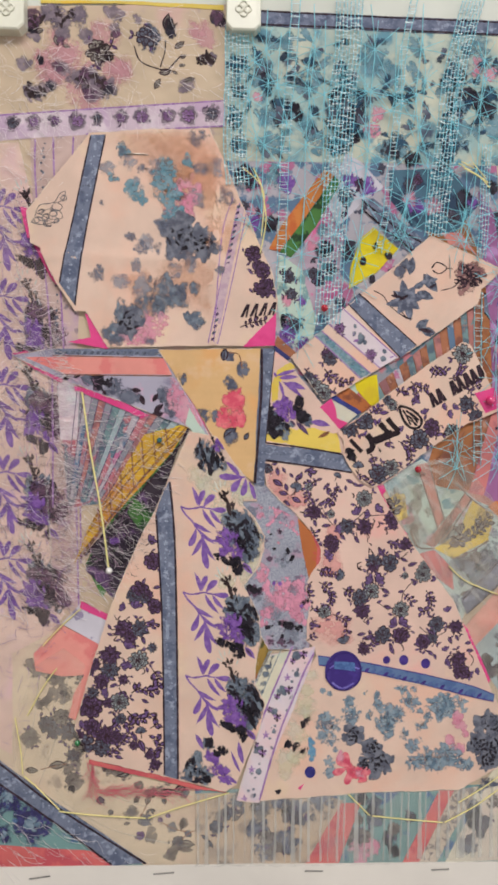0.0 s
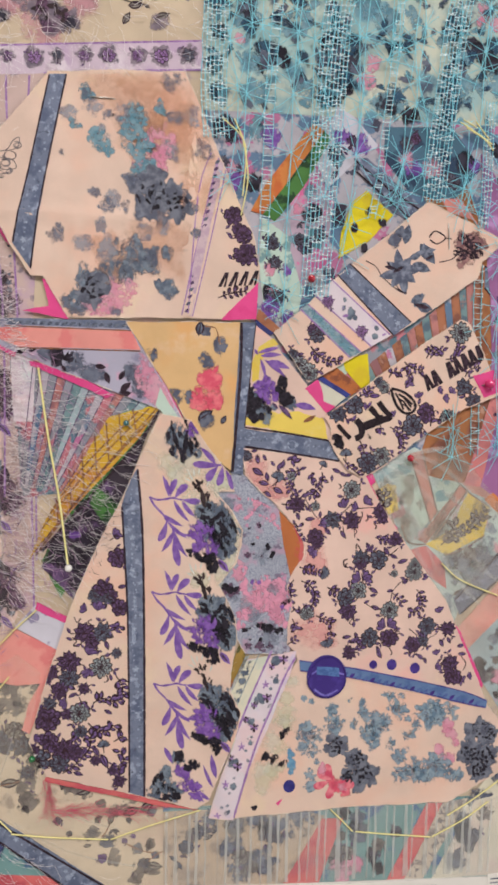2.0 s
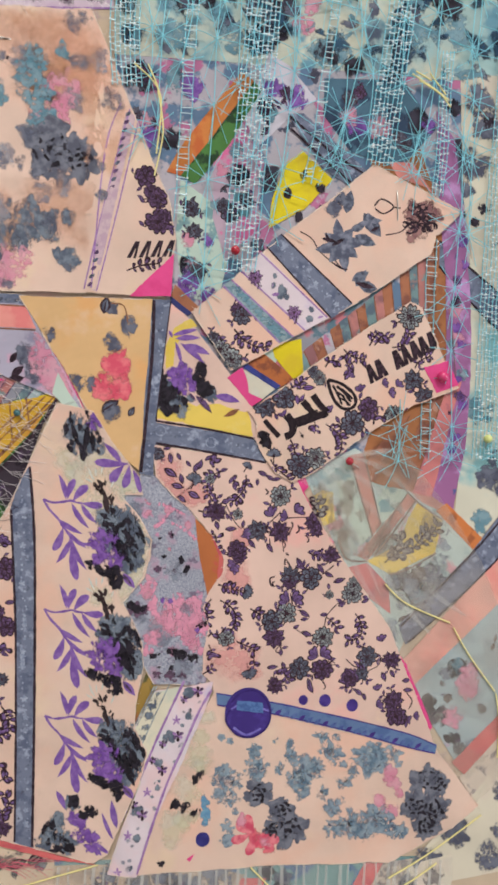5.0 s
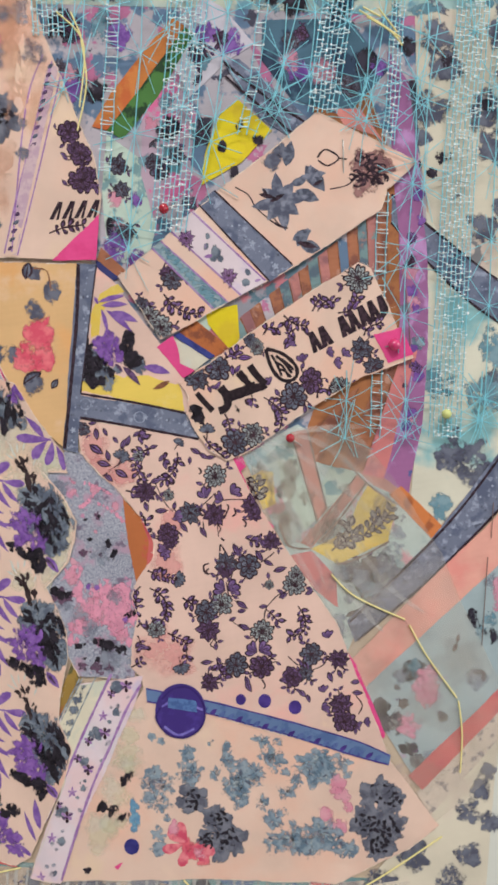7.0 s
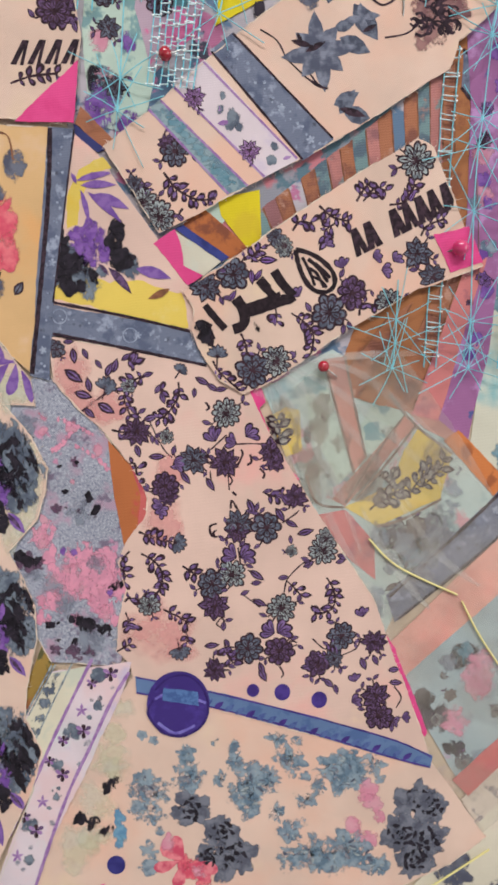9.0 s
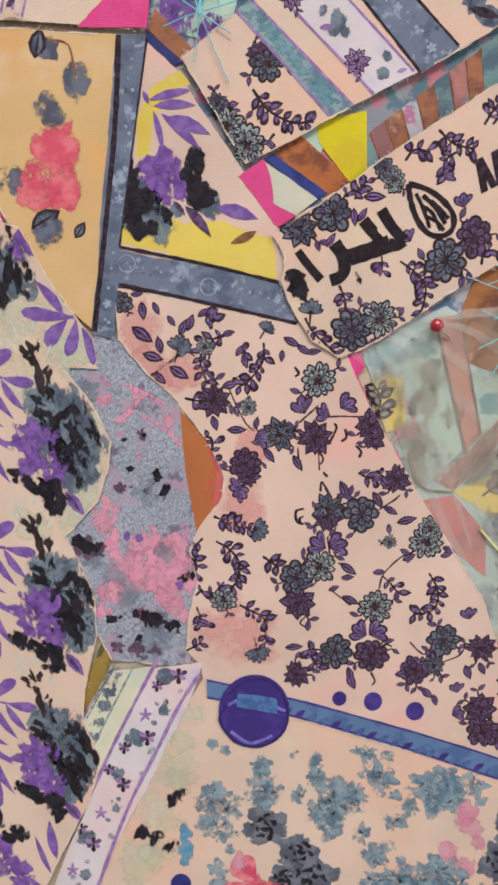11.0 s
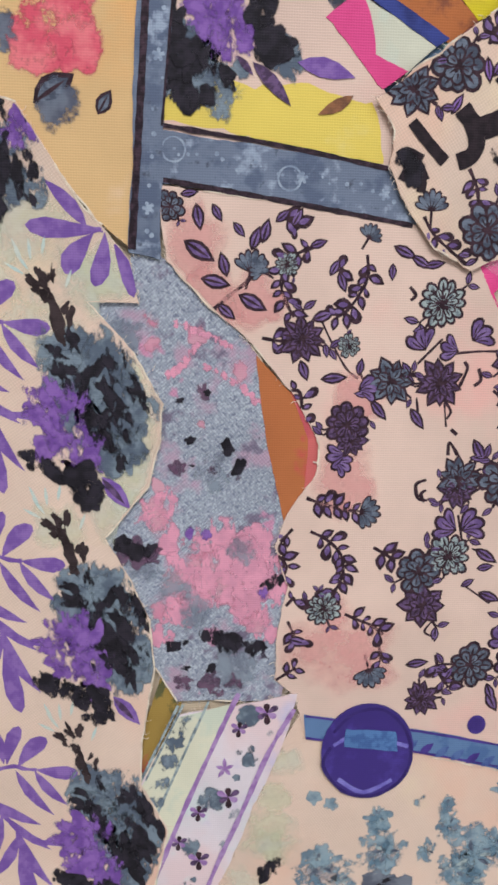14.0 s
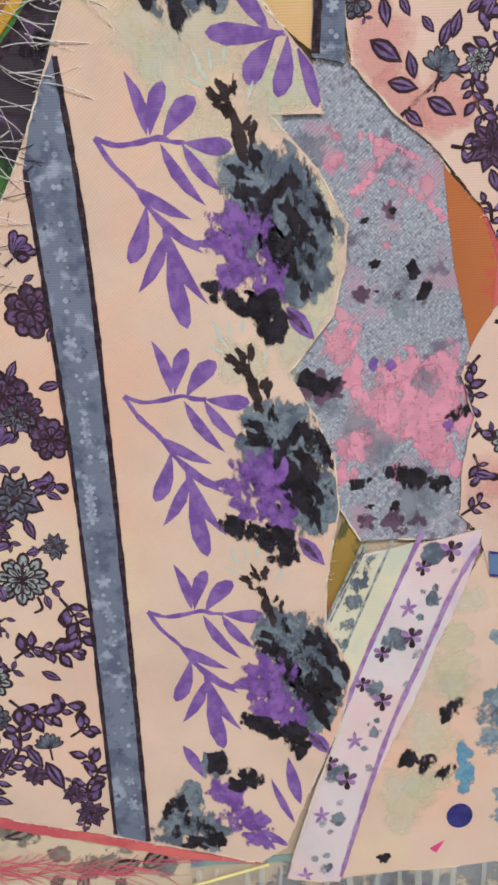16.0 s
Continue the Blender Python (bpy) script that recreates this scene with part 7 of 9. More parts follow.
for u, v, s, a in [(61.9, -54.8, 5.0, -55), (76.2, -61.3, 5.6, -62), (85.9, -63.9, 5.4, -55), (93.7, -72.8, 5.6, 18), (78.3, -86.0, 5.6, -32), (79.8, -96.2, 5.2, -22), (64.1, -113.7, 5.0, 8), (83.6, -118.4, 5.0, -68), (89.3, -68.1, 4.6, -25), (53.3, -53.2, 5.0, -50), (42.4, -49.0, 5.2, 5), (56.6, -21.7, 5.0, -25), (60.4, -23.5, 4.6, -30), (63.1, -25.6, 4.2, 10), (81.2, -59.0, 3.4, 20), (87.4, -59.3, 4.6, -50), (85.2, -61.0, 3.6, 30)]:
    big_leaf(m, u, v, s, a, LEAF_PURPLE)
for u, v, s, a in [(75.7, -94.9, 3.2, 30), (79.0, -90.7, 3.6, 10), (88.2, -88.4, 3.6, 10), (96.6, -84.1, 4.0, 30), (107.9, -79.1, 4.0, -20), (107.6, -82.1, 3.4, 20), (108.2, -110.7, 5.2, -60), (105.4, -114.4, 5.0, 200), (98.0, -120.0, 4.6, 10), (36.9, -107.0, 4.6, -15), (50.5, -48.2, 3.4, 80), (32.7, -43.9, 3.4, 40), (38.1, -45.0, 4.2, -70), (40.2, -36.9, 4.6, 20), (56.7, -25.1, 3.2, -90), (91.5, -73.1, 3.0, -80), (73.5, -117.6, 3.6, 60)]:
    big_leaf(m, u, v, s, a, LEAF_PURPLE, 0.5)
for u, v, s, a in [(108.2, -109.9, 5.0, -60), (118.9, -115.2, 4.6, -65), (128.7, -119.6, 4.2, 10), (129.5, -123.9, 4.4, 0), (123.0, -114.1, 4.0, -60), (83.8, -120.8, 5.0, -60), (110.9, -108.9, 3.6, 120), (106.5, -123.6, 4.4, -40), (110.4, -125.4, 3.6, -70)]:
    big_leaf(m, u, v, s, a, LEAF_PURPLE, 0.5)
for p in ([(101.6, -109.3), (106.6, -112.9), (110.9, -108.9)], [(110.5, -115.6), (116.8, -112.4), (118.4, -108.5)], [(131.5, -125.4), (134.3, -129.2), (132.8, -133.2)]):
    for q in stroke(curve_path(p), 0.5):
        m.add(q, 0, VINE_INK)
for u, v, s, a in [(13.9, -21.7, 6.6, -32), (17.3, -29.0, 5.6, -12), (25.0, -32.0, 6.0, -28), (22.7, -28.7, 4.6, 105), (20.7, -33.9, 4.4, -40), (27.5, -23.4, 4.6, 70), (29.7, -22.0, 4.6, 75), (16.4, -14.5, 4.8, -80), (19.6, -14.5, 3.6, -60), (23.8, -17.9, 3.4, -50), (13.2, -13.0, 3.4, 10), (32.3, -17.8, 3.6, 40), (35.6, -18.7, 4.0, 60), (39.3, -22.4, 3.6, 20), (43.7, -28.0, 3.6, 60), (45.6, -27.0, 4.0, -70)]:
    big_leaf(m, u, v, s, a, LEAF_PURPLE, 0.48)
for q in stroke(curve_path([(19.7, -35.4), (23.6, -32.0), (27.4, -28.6), (26.2, -25.2)]), 0.8):
    m.add(q, 0, VINE_INK)
m.lay("vine_print", skirt_right, SR)
for f in ([(73.8, -26.3), (78.2, -22.6), (80.5, -28.5), (78.5, -30.7), (82.4, -38.7), (79.6, -39.8), (76.0, -31.1)], [(120.1, -99.0), (131.0, -111.7), (144.8, -142.5), (143.5, -144.7), (136.4, -128.1)], [(87.5, -50.3), (89.3, -49.8), (93.4, -53.8), (92.4, -55.4)]):
    sheet("felt_edge", f, layer(4.3), FELT, skirt_right, "hot pink felt showing at the edge", grid=3)

# ---- hem ----
HM, BAR = layer(4.4), layer(5.6)
sheet("blue_bar", [(41.2, -125.4), (68.8, -130.0), (105.0, -137.7), (133.8, -145.0), (147.5, -150.5), (146.9, -155.2), (132.3, -151.9), (103.4, -144.1), (69.1, -136.0), (41.8, -131.5)], BAR, fabric("drawn_blue", rgb(104, 130, 172), [(rgb(80, 104, 150), 160, 0.5, 0.6)]), hem, "hand-drawn blue line", rag=0.12, thick=0.05)
m = Motif()
for i in range(26):
    u, v = between(*[(45.6, -128.7), (143.6, -152.1)], (i + 0.5) / 26)
    m.add(leaf(u - 1.2, v - 1.6, 4.2, 2.0, 40), 2, (NAVY_INK, DEEP_BLUE, DEEP_BLUE)[i % 3])
m.lay("rope_print", hem, BAR, clip=False)
lines(hem, BAR, [[(41.6, -125.8), (68.8, -130.4), (105.0, -138.1), (133.8, -145.4), (146.9, -150.9)], [(41.8, -131.3), (69.1, -135.8), (103.4, -143.6), (132.3, -151.5), (146.5, -154.8)]], 0.6, NAVY_INK)
BTN = layer(6.2)
disc = [(u + 10.9 * math.cos(2 * math.pi * i / 36), v + 12.0 * math.sin(2 * math.pi * i / 36)) for (u, v) in [(56.4, -135.0)] for i in range(36)]
sheet("violet_disc", disc, BTN, fabric("violet_disc_paint", rgb(68, 50, 126), [(rgb(80, 62, 146), 120, 0.5, 0.66)], strength=0.12, rough=0.3), hem, "glossy violet painted disc", rag=0.08, grid=3)
# The disc's gloss highlights, painted on as pale lilac arcs.
lines(hem, BTN, [[(48.3, -133.3), (53.1, -131.1), (62.0, -132.8), (66.0, -134.0)], [(49.7, -141.9), (55.7, -145.5), (62.5, -142.5)]], 1.0, dye("lilac_scrape", rgb(134, 124, 198), rgb(108, 96, 178), 200), "scraped_line")
lines(hem, BTN, [[(47.7, -133.7), (46.0, -138.4), (50.8, -145.0), (57.7, -146.6), (63.9, -143.5), (66.8, -137.5), (65.2, -129.9), (59.7, -124.6), (52.9, -125.3), (48.2, -130.0)]], 0.8, dye("deep_violet", rgb(50, 34, 96), rgb(60, 44, 110), 200), "brush_ring")
sheet("blue_patch", [(51.1, -129.1), (62.9, -130.2), (63.5, -135.2), (50.9, -133.6)], layer(6.45), fabric("mid_blue", rgb(92, 126, 180), [(rgb(70, 96, 150), 200, 0.5, 0.6)]), hem, "small blue brush mark", rag=0.2, grid=3, thick=0.03)
for u, v, r in [(82.1, -129.0, 2.2), (92.4, -129.2, 2.8), (105.5, -131.4, 2.8)]:
    prints("violet_dot", [[(u + r * math.cos(i * 0.35), v + 1.1 * r * math.sin(i * 0.35)) for i in range(18)]], SR, 5, NAVY_INK, skirt_right)
prints("navy_dot", [[(u + 3.3 * math.cos(i * 0.3142), v + 3.6 * math.sin(i * 0.3142)) for i in range(20)] for u, v in [(37.1, -196.0)]], HM, 3, dye("navy_dot_ink", rgb(46, 44, 112), rgb(60, 58, 128), 200), hem)
blots(hem, HM, PALE_BLOT, [(23.9, -190.7, 8.5), (34.1, -156.8, 6.8), (29.1, -171.8, 6.9)])
for u, v, r in [(62.2, -161.9, 5.0), (46.2, -165.2, 5.4), (47.9, -175.3, 4.8), (51.2, -169.4, 3.6), (83.9, -164.2, 7.0), (79.3, -167.6, 5.0), (89.2, -162.0, 4.6), (83.2, -171.9, 5.2), (93.0, -173.5, 3.4), (96.4, -153.4, 5.0), (91.8, -147.0, 3.2), (117.6, -153.8, 5.2), (110.6, -156.6, 4.8), (121.1, -159.4, 5.0), (115.9, -162.2, 4.2), (126.7, -154.0, 4.0)]:
    wash_flower(hem, HM, u, v, r, BLUE_BLOT)
for u, v, r in [(103.6, -168.5, 3.8), (106.9, -163.8, 3.4), (98.5, -181.7, 4.6), (107.0, -189.2, 6.2), (118.4, -186.2, 6.6), (125.5, -190.5, 6.0), (99.1, -191.1, 5.0), (114.6, -192.9, 5.2), (130.8, -193.6, 4.2), (77.4, -155.5, 3.6), (76.4, -149.9, 2.4), (72.4, -162.1, 2.6), (59.9, -152.5, 2.8)]:
    wash_flower(hem, HM, u, v, r, BLUE_BLOT)
blots(hem, HM, BLUE_BLOT, [(69.8, -148.5, 1.9), (48.4, -148.7, 1.5), (44.2, -146.9, 1.5), (103.0, -160.8, 2.0), (99.0, -147.6, 2.4), (129.7, -160.3, 1.8), (59.5, -155.7, 1.8), (53.4, -165.5, 2.2), (42.2, -168.5, 2.0), (52.4, -182.9, 2.0), (48.9, -196.8, 3.0), (49.2, -190.2, 3.4)], 1, "petal_wash")
blots(hem, HM, SOFT_GREY, [(83.4, -165.5, 4.4), (118.4, -155.6, 4.0), (118.5, -187.5, 4.6), (62.2, -163.2, 3.4), (112.5, -157.8, 3.4), (46.3, -167.1, 3.4), (106.4, -189.9, 4.0), (95.3, -154.7, 3.0)], 0, "petal_wash")
blots(hem, HM, PINK_BLOT, [(125.2, -164.3, 4.0), (127.4, -169.4, 3.4), (126.5, -183.2, 3.6), (121.4, -178.2, 3.0), (130.4, -175.2, 2.6)], 2)
for u, v, r in [(62.2, -174.1, 6.6), (74.2, -182.7, 6.8), (78.4, -191.7, 8.2), (69.9, -192.0, 5.0), (142.6, -167.5, 7.0), (149.0, -170.5, 6.0), (138.3, -180.8, 7.0), (147.1, -182.4, 7.6), (144.7, -190.4, 6.6)]:
    rose(hem, HM, u, v, r)
m = Motif()
for u, v, s, a in [(61.7, -193.3, 10.5, 150), (61.3, -192.8, 9.5, 115), (62.2, -194.3, 10.9, -40), (63.2, -195.2, 10.5, -12), (60.4, -194.8, 9.5, -100), (59.4, -193.8, 9.5, 200)]:
    m.add(petal(u, v, s, s * 0.5, a, 0.2), 6, CRIMSON_INK)
lay_each(m, "lily_petal", hem, HM)
blots(hem, HM, RED_BLOT, [(56.5, -189.9, 3.8), (64.2, -196.7, 3.8), (68.6, -201.6, 2.9), (60.6, -193.8, 2.9)], 5)
blots(hem, HM, PINK_BLOT, [(55.0, -187.0, 3.3), (66.6, -197.7, 2.9)], 8)
for k, (u, v, r, long, g) in enumerate([(34.5, -165.3, 1.9, 1.7, 40), (23.7, -178.5, 1.8, 1.6, 55), (27.8, -180.6, 2.0, 1.5, 55), (33.3, -183.0, 1.9, 1.7, 35), (32.8, -168.2, 1.0, 1.6, 50), (18.1, -207.4, 1.3, 1.3, 0), (15.5, -212.3, 1.5, 1.4, 20)]):
    blot("dark_leaf", u, v, r, HM, 4, BLACK_DAB, hem, 3, long, g, k, 0.3)
for k, (u, v, r) in enumerate([(37.6, -177.6, 1.9), (38.0, -183.3, 2.0), (38.0, -187.5, 1.4)]):
    blot("blue_leaf", u, v, r, HM, 3, SKY_BLOT, hem, 3, 1.7, 88, k, 0.3)
blots(hem, HM, PALE_BLOT, [(27.0, -186.3, 5.6), (32.4, -185.0, 4.0), (34.8, -146.5, 3.6), (37.0, -137.4, 3.4), (34.3, -158.9, 4.0)], 1)
sheet("felt_edge", [(29.9, -205.4), (33.5, -203.1), (31.4, -206.7)], layer(4.9), FELT, hem, "hot pink notch", grid=2)

# ---- ribbon ----
RB = layer(5.4)
cream_edge = sheet("cream_edge", [(12.7, -125.4), (25.9, -122.0), (11.1, -155.6), (-1.8, -197.5), (-6.1, -210.9), (-0.5, -192.5), (7.4, -169.0), (10.3, -155.1), (4.3, -142.4)], layer(5.65), fabric("cream_edge_cloth", rgb(226, 218, 194), [(rgb(206, 208, 190), 60, 0.5, 0.6)]), ribbon, "cream edge strip", rag=0.1, thick=0.05)
lines(ribbon, layer(5.65), [[(26.2, -119.8), (22.4, -128.4), (14.2, -148.0), (7.7, -165.0), (-0.6, -185.8)], [(39.0, -124.0), (33.4, -134.4), (27.0, -150.6), (20.4, -166.7), (14.3, -185.7), (7.0, -212.2)]], 1.1, LILAC_INK)
lines(ribbon, layer(5.65), [[(12.6, -122.5), (8.5, -131.3), (3.9, -141.4)], [(19.4, -121.7), (13.3, -136.0), (7.3, -150.5)], [(13.7, -122.3), (9.6, -131.3), (5.1, -141.0)]], 0.6, PALE_INK)
for k, (u, v, r) in enumerate([(15.1, -123.0, 1.2), (14.5, -125.6, 1.4), (13.1, -128.4, 1.5), (11.6, -131.9, 1.6), (10.0, -136.7, 1.9), (8.1, -142.1, 1.6), (6.3, -146.8, 1.8)]):
    blot("grey_dash", u, v, r, layer(5.65), 2, WASH_GREY, ribbon, 3, 1.6, 24, k, 0.25)
for k, (u, v, r) in enumerate([(28.4, -125.4, 2.4), (20.1, -146.5, 2.8), (14.4, -159.0, 2.6), (6.0, -181.2, 2.8), (28.8, -136.4, 1.9), (15.5, -170.6, 1.7), (6.2, -194.7, 1.9), (2.9, -209.3, 1.9), (26.5, -134.5, 0.9), (29.2, -133.8, 1.0), (26.0, -140.9, 0.8), (13.1, -174.8, 0.8), (16.0, -167.6, 0.8), (13.6, -168.5, 1.0)]):
    blot("round_flower", u, v, r, RB, 1, WASH_GREY, ribbon, 5, 1.05, 30 * k, k, 0.2)
for k, (u, v, r) in enumerate([(4.7, -198.5, 0.8), (7.0, -190.0, 0.8), (2.6, -195.8, 1.0), (0.4, -206.4, 0.9), (3.4, -205.5, 0.8), (25.8, -150.5, 1.2), (23.3, -158.1, 1.0), (33.7, -129.9, 0.9), (14.2, -180.5, 0.9)]):
    blot("grey_spot", u, v, r, RB, 1, SOFT_GREY, ribbon, 4, 1.2, 40 * k, k, 0.2)
for u, v, r in [(32.7, -124.8, 1.9), (26.4, -128.6, 1.4), (24.1, -145.8, 1.9), (17.2, -149.7, 1.5), (17.3, -162.2, 1.8), (12.6, -157.4, 1.4), (8.7, -183.5, 1.9), (4.6, -178.5, 1.5)]:
    m = Motif()
    for k in range(6):
        m.add(petal(u, v, 1.4 * r * (1.1 - 0.2 * (k % 2)), r * 0.8, 60 * k + 17 * r), 3 + k % 3, (PLUM_INK, VINE_INK, LILAC_INK)[k % 3])
    m.lay("petal_cluster_print", ribbon, RB)
for u, v in [(23.2, -138.5), (10.7, -172.7), (2.4, -193.4), (-2.0, -211.3)]:
    m = Motif()
    for k in range(5):
        m.add(leaf(u, v, 2.2 + 0.6 * (k % 2), 1.0, 72 * k + 20), 3, LILAC_INK)
    m.lay("lilac_star_print", ribbon, RB)

# ---- denim scrap ----
DN = layer(3.6)
blots(denim, DN, DENIM_PINK, [(19.8, -86.7, 7.2), (24.6, -91.7, 7.2), (29.4, -86.8, 4.8), (31.9, -94.4, 4.9), (15.0, -90.3, 4.1), (11.5, -84.1, 3.5), (6.9, -78.0, 3.5), (10.5, -75.6, 2.8), (29.6, -99.5, 4.4), (12.5, -100.4, 3.6), (8.8, -106.8, 2.9), (32.1, -104.7, 3.2), (17.4, -96.7, 4.1)], 0)
for q in ([(13.3, -38.3), (18.8, -40.4), (23.3, -42.6)], [(18.8, -47.0), (24.4, -49.7), (29.0, -53.7)], [(16.6, -42.6), (13.2, -47.0), (10.9, -48.6)]):
    for k, (u, v) in enumerate(curve_path(q, 3)):
        blot("pink_streak", u, v, 0.75, DN, 1 + k % 2, DENIM_PINK, denim, 3, 1.7, math.degrees(math.atan2(q[-1][1] - q[0][1], q[-1][0] - q[0][0])), k, 0.4)
blots(denim, DN, PINK_BLOT, [(18.6, -90.4, 5.2), (24.7, -94.3, 4.8), (12.6, -94.0, 3.4), (7.5, -76.8, 2.0), (8.2, -72.0, 1.5), (29.6, -103.3, 2.6), (8.9, -100.3, 2.2), (25.6, -47.5, 1.9), (7.2, -37.2, 1.7), (16.6, -40.4, 1.8), (7.7, -42.6, 1.5), (17.6, -58.7, 1.1), (8.1, -80.4, 2.0)])
blots(denim, DN, SOFT_GREY, [(16.2, -100.5, 4.2), (11.4, -94.0, 3.5), (24.7, -113.8, 4.2), (4.3, -90.2, 3.4), (19.9, -68.6, 4.0), (2.2, -40.5, 3.3), (27.0, -86.8, 2.9)], 1)
blots(denim, DN, PURPLE_BLOT, [(15.1, -82.3, 1.4), (18.7, -83.0, 1.4), (32.0, -96.3, 1.7)], 1)
for i, (u, v, r, long, g) in enumerate([(24.0, -107.9, 3.6, 2.0, -14), (28.6, -109.1, 3.2, 1.6, -10), (20.0, -106.2, 2.6, 1.5, -30), (12.3, -108.3, 2.0, 1.8, 10), (14.2, -113.8, 1.0, 1.4, 0), (3.4, -86.7, 2.6, 1.8, -20), (0.5, -84.6, 2.2, 1.4, 0), (6.4, -86.2, 1.6, 1.5, 30), (33.8, -93.4, 2.0, 1.8, 25), (23.1, -63.6, 1.7, 1.6, -70), (25.7, -68.0, 1.6, 1.9, 65), (13.1, -53.9, 0.9, 1.4, 20), (18.9, -52.1, 0.9, 1.3, 0), (15.3, -62.1, 1.0, 1.4, 10), (15.5, -67.7, 0.8, 1.3, 0), (19.9, -113.9, 1.2, 1.5, 60)]):
    blot("dark_blot", u, v, 0.66 * r, DN, 4 + i % 3, BLACK_DAB, denim, 4, long, g, i, 0.35)
blots(denim, DN, PLUM_BLOT, [(20.6, -69.2, 1.9), (2.4, -86.7, 2.9), (7.3, -87.8, 2.1), (12.7, -68.2, 1.4), (19.8, -117.2, 2.9), (25.0, -116.8, 2.1), (13.7, -117.1, 1.9), (17.9, -52.1, 1.6), (24.5, -69.7, 1.6)], 2, "plum_smudge", 0.4)

# ---- sleeve strip ----
AR = layer(4.2)
sheet("coral_stripe", [(-126.8, 47.8), (-108.6, 48.2), (-48.6, 48.0), (-43.8, 38.4), (-104.9, 38.7)], layer(4.45), CORAL_CLOTH, arm, "coral stripe", rag=0.08, thick=0.05)
sheet("blue_stripe", [(-111.1, 52.7), (-50.5, 53.1), (-48.3, 49.0), (-110.1, 49.5)], layer(4.5), BAND_BLUE, arm, "blue roped stripe", rag=0.08, thick=0.05)
lines(arm, layer(4.5), [[(-111.1, 48.9), (-48.9, 48.0)], [(-105.6, 38.1), (-44.1, 37.8)]], 0.6, BROWN_INK)
m = Motif()
for i in range(16):
    u, v = between(*[(-109.2, 50.8), (-50.8, 50.5)], (i + 0.5) / 16)
    m.add(leaf(u - 1.4, v - 0.8, 3.6, 1.7, 25), 2, SLATE_INK)
m.lay("rope_print", arm, layer(4.5))
blots(arm, AR, GREY_BLOT, [(-77.1, 29.9, 7.0), (-48.4, 26.8, 5.1), (-67.6, 25.2, 5.7), (-89.7, 36.3, 4.4), (-45.2, 20.4, 5.1)], 0)
blots(arm, AR, PINK_BLOT, [(-41.9, 30.1, 6.4), (-37.1, 18.8, 7.1), (-32.3, 10.8, 5.2)], 1)
blots(arm, AR, BLACK_BLOT, [(-85.0, 33.1, 5.1), (-88.2, 35.6, 2.5), (-80.2, 33.7, 2.9)], 2, "dark_blot", 0.4)
m = Motif()
for u, v, s, a in [(-105.6, 35.5, 5.1, 20), (-99.9, 36.8, 4.4, 10), (-66.9, 30.0, 5.7, -10), (-61.8, 26.8, 6.4, -70), (-54.8, 22.9, 5.8, 60), (-56.4, 14.6, 8.3, 15), (-54.2, 17.2, 7.1, 40), (-83.5, 29.9, 4.5, -60)]:
    m.add(leaf(u, v, s, s * 0.5, a), 3, BLACK_INK)
lay_each(m, "leaf_print", arm, AR)
for f in ([(-133.7, 50.0), (-125.8, 51.9), (-104.9, 36.8), (-106.2, 33.6), (-121.3, 40.9)], [(-99.3, 31.7), (-80.3, 27.3), (-57.4, 15.2), (-61.2, 13.3), (-83.5, 23.5), (-98.7, 29.2)], [(-41.3, 37.1), (-35.5, 30.1), (-22.0, 3.6), (-19.4, -2.2), (-23.9, 1.7), (-32.3, 17.2)]):
    sheet("felt_edge", f, layer(3.8), FELT, arm, "hot pink felt showing at the edge", grid=4)
sheet("mint_sliver", [(-33.9, 19.8), (-29.1, 10.8), (-22.0, 0.4), (-28.5, 1.7), (-36.2, 10.1)], layer(4.7), MINT, arm, "mint sliver", grid=3)

# ---- sleeve scrap ----
SC = layer(7)
sheet("blue_band", [(56.5, 79.8), (63.3, 85.6), (97.1, 56.0), (87.6, 48.7)], layer(7.25), BAND_BLUE, scrap, "grey-blue band with dark edges", rag=0.05, thick=0.05)
sheet("lilac_stripe", [(44.8, 68.8), (54.9, 77.0), (86.3, 49.1), (75.4, 42.6)], layer(7.25), LILAC_CLOTH, scrap, "lilac stripe with dark flowers", rag=0.05, thick=0.05)
sheet("teal_stripe", [(37.9, 60.9), (41.8, 64.2), (70.8, 39.8), (64.1, 36.6)], layer(7.25), fabric("teal_stripe_cloth", rgb(150, 170, 176), [(rgb(104, 130, 146), 200, 0.5, 0.58)]), scrap, "narrow teal stripe", rag=0.05, thick=0.05)
S7 = layer(7.25)
lines(scrap, S7, [[(56.9, 79.5), (87.5, 49.1)], [(63.3, 85.3), (96.7, 56.3)]], 0.7, BLACK_INK)
lines(scrap, S7, [[(45.3, 68.5), (75.7, 43.0)], [(54.5, 76.3), (85.7, 49.3)], [(38.2, 60.9), (64.5, 37.0)], [(41.7, 63.9), (70.5, 39.8)]], 0.7, LILAC_INK)
stars_along(scrap, S7, [(60.4, 82.1), (76.4, 67.3), (91.8, 53.5)], STAR_INK, 4, 1.5)
for u, v, r in [(52.2, 65.5, 4.4), (70.5, 50.7, 4.4)]:
    vine_flower(u, v, 0.72 * r, LILAC_INK, scrap, S7)
blots(scrap, S7, WASH_GREY, [(64.6, 60.1, 2.6), (63.6, 57.6, 1.4), (66.9, 57.8, 1.4), (60.6, 62.2, 1.4), (60.9, 66.9, 1.2), (77.5, 48.3, 1.4), (78.3, 52.5, 1.2)], 2, "grey_spot", 0.2)
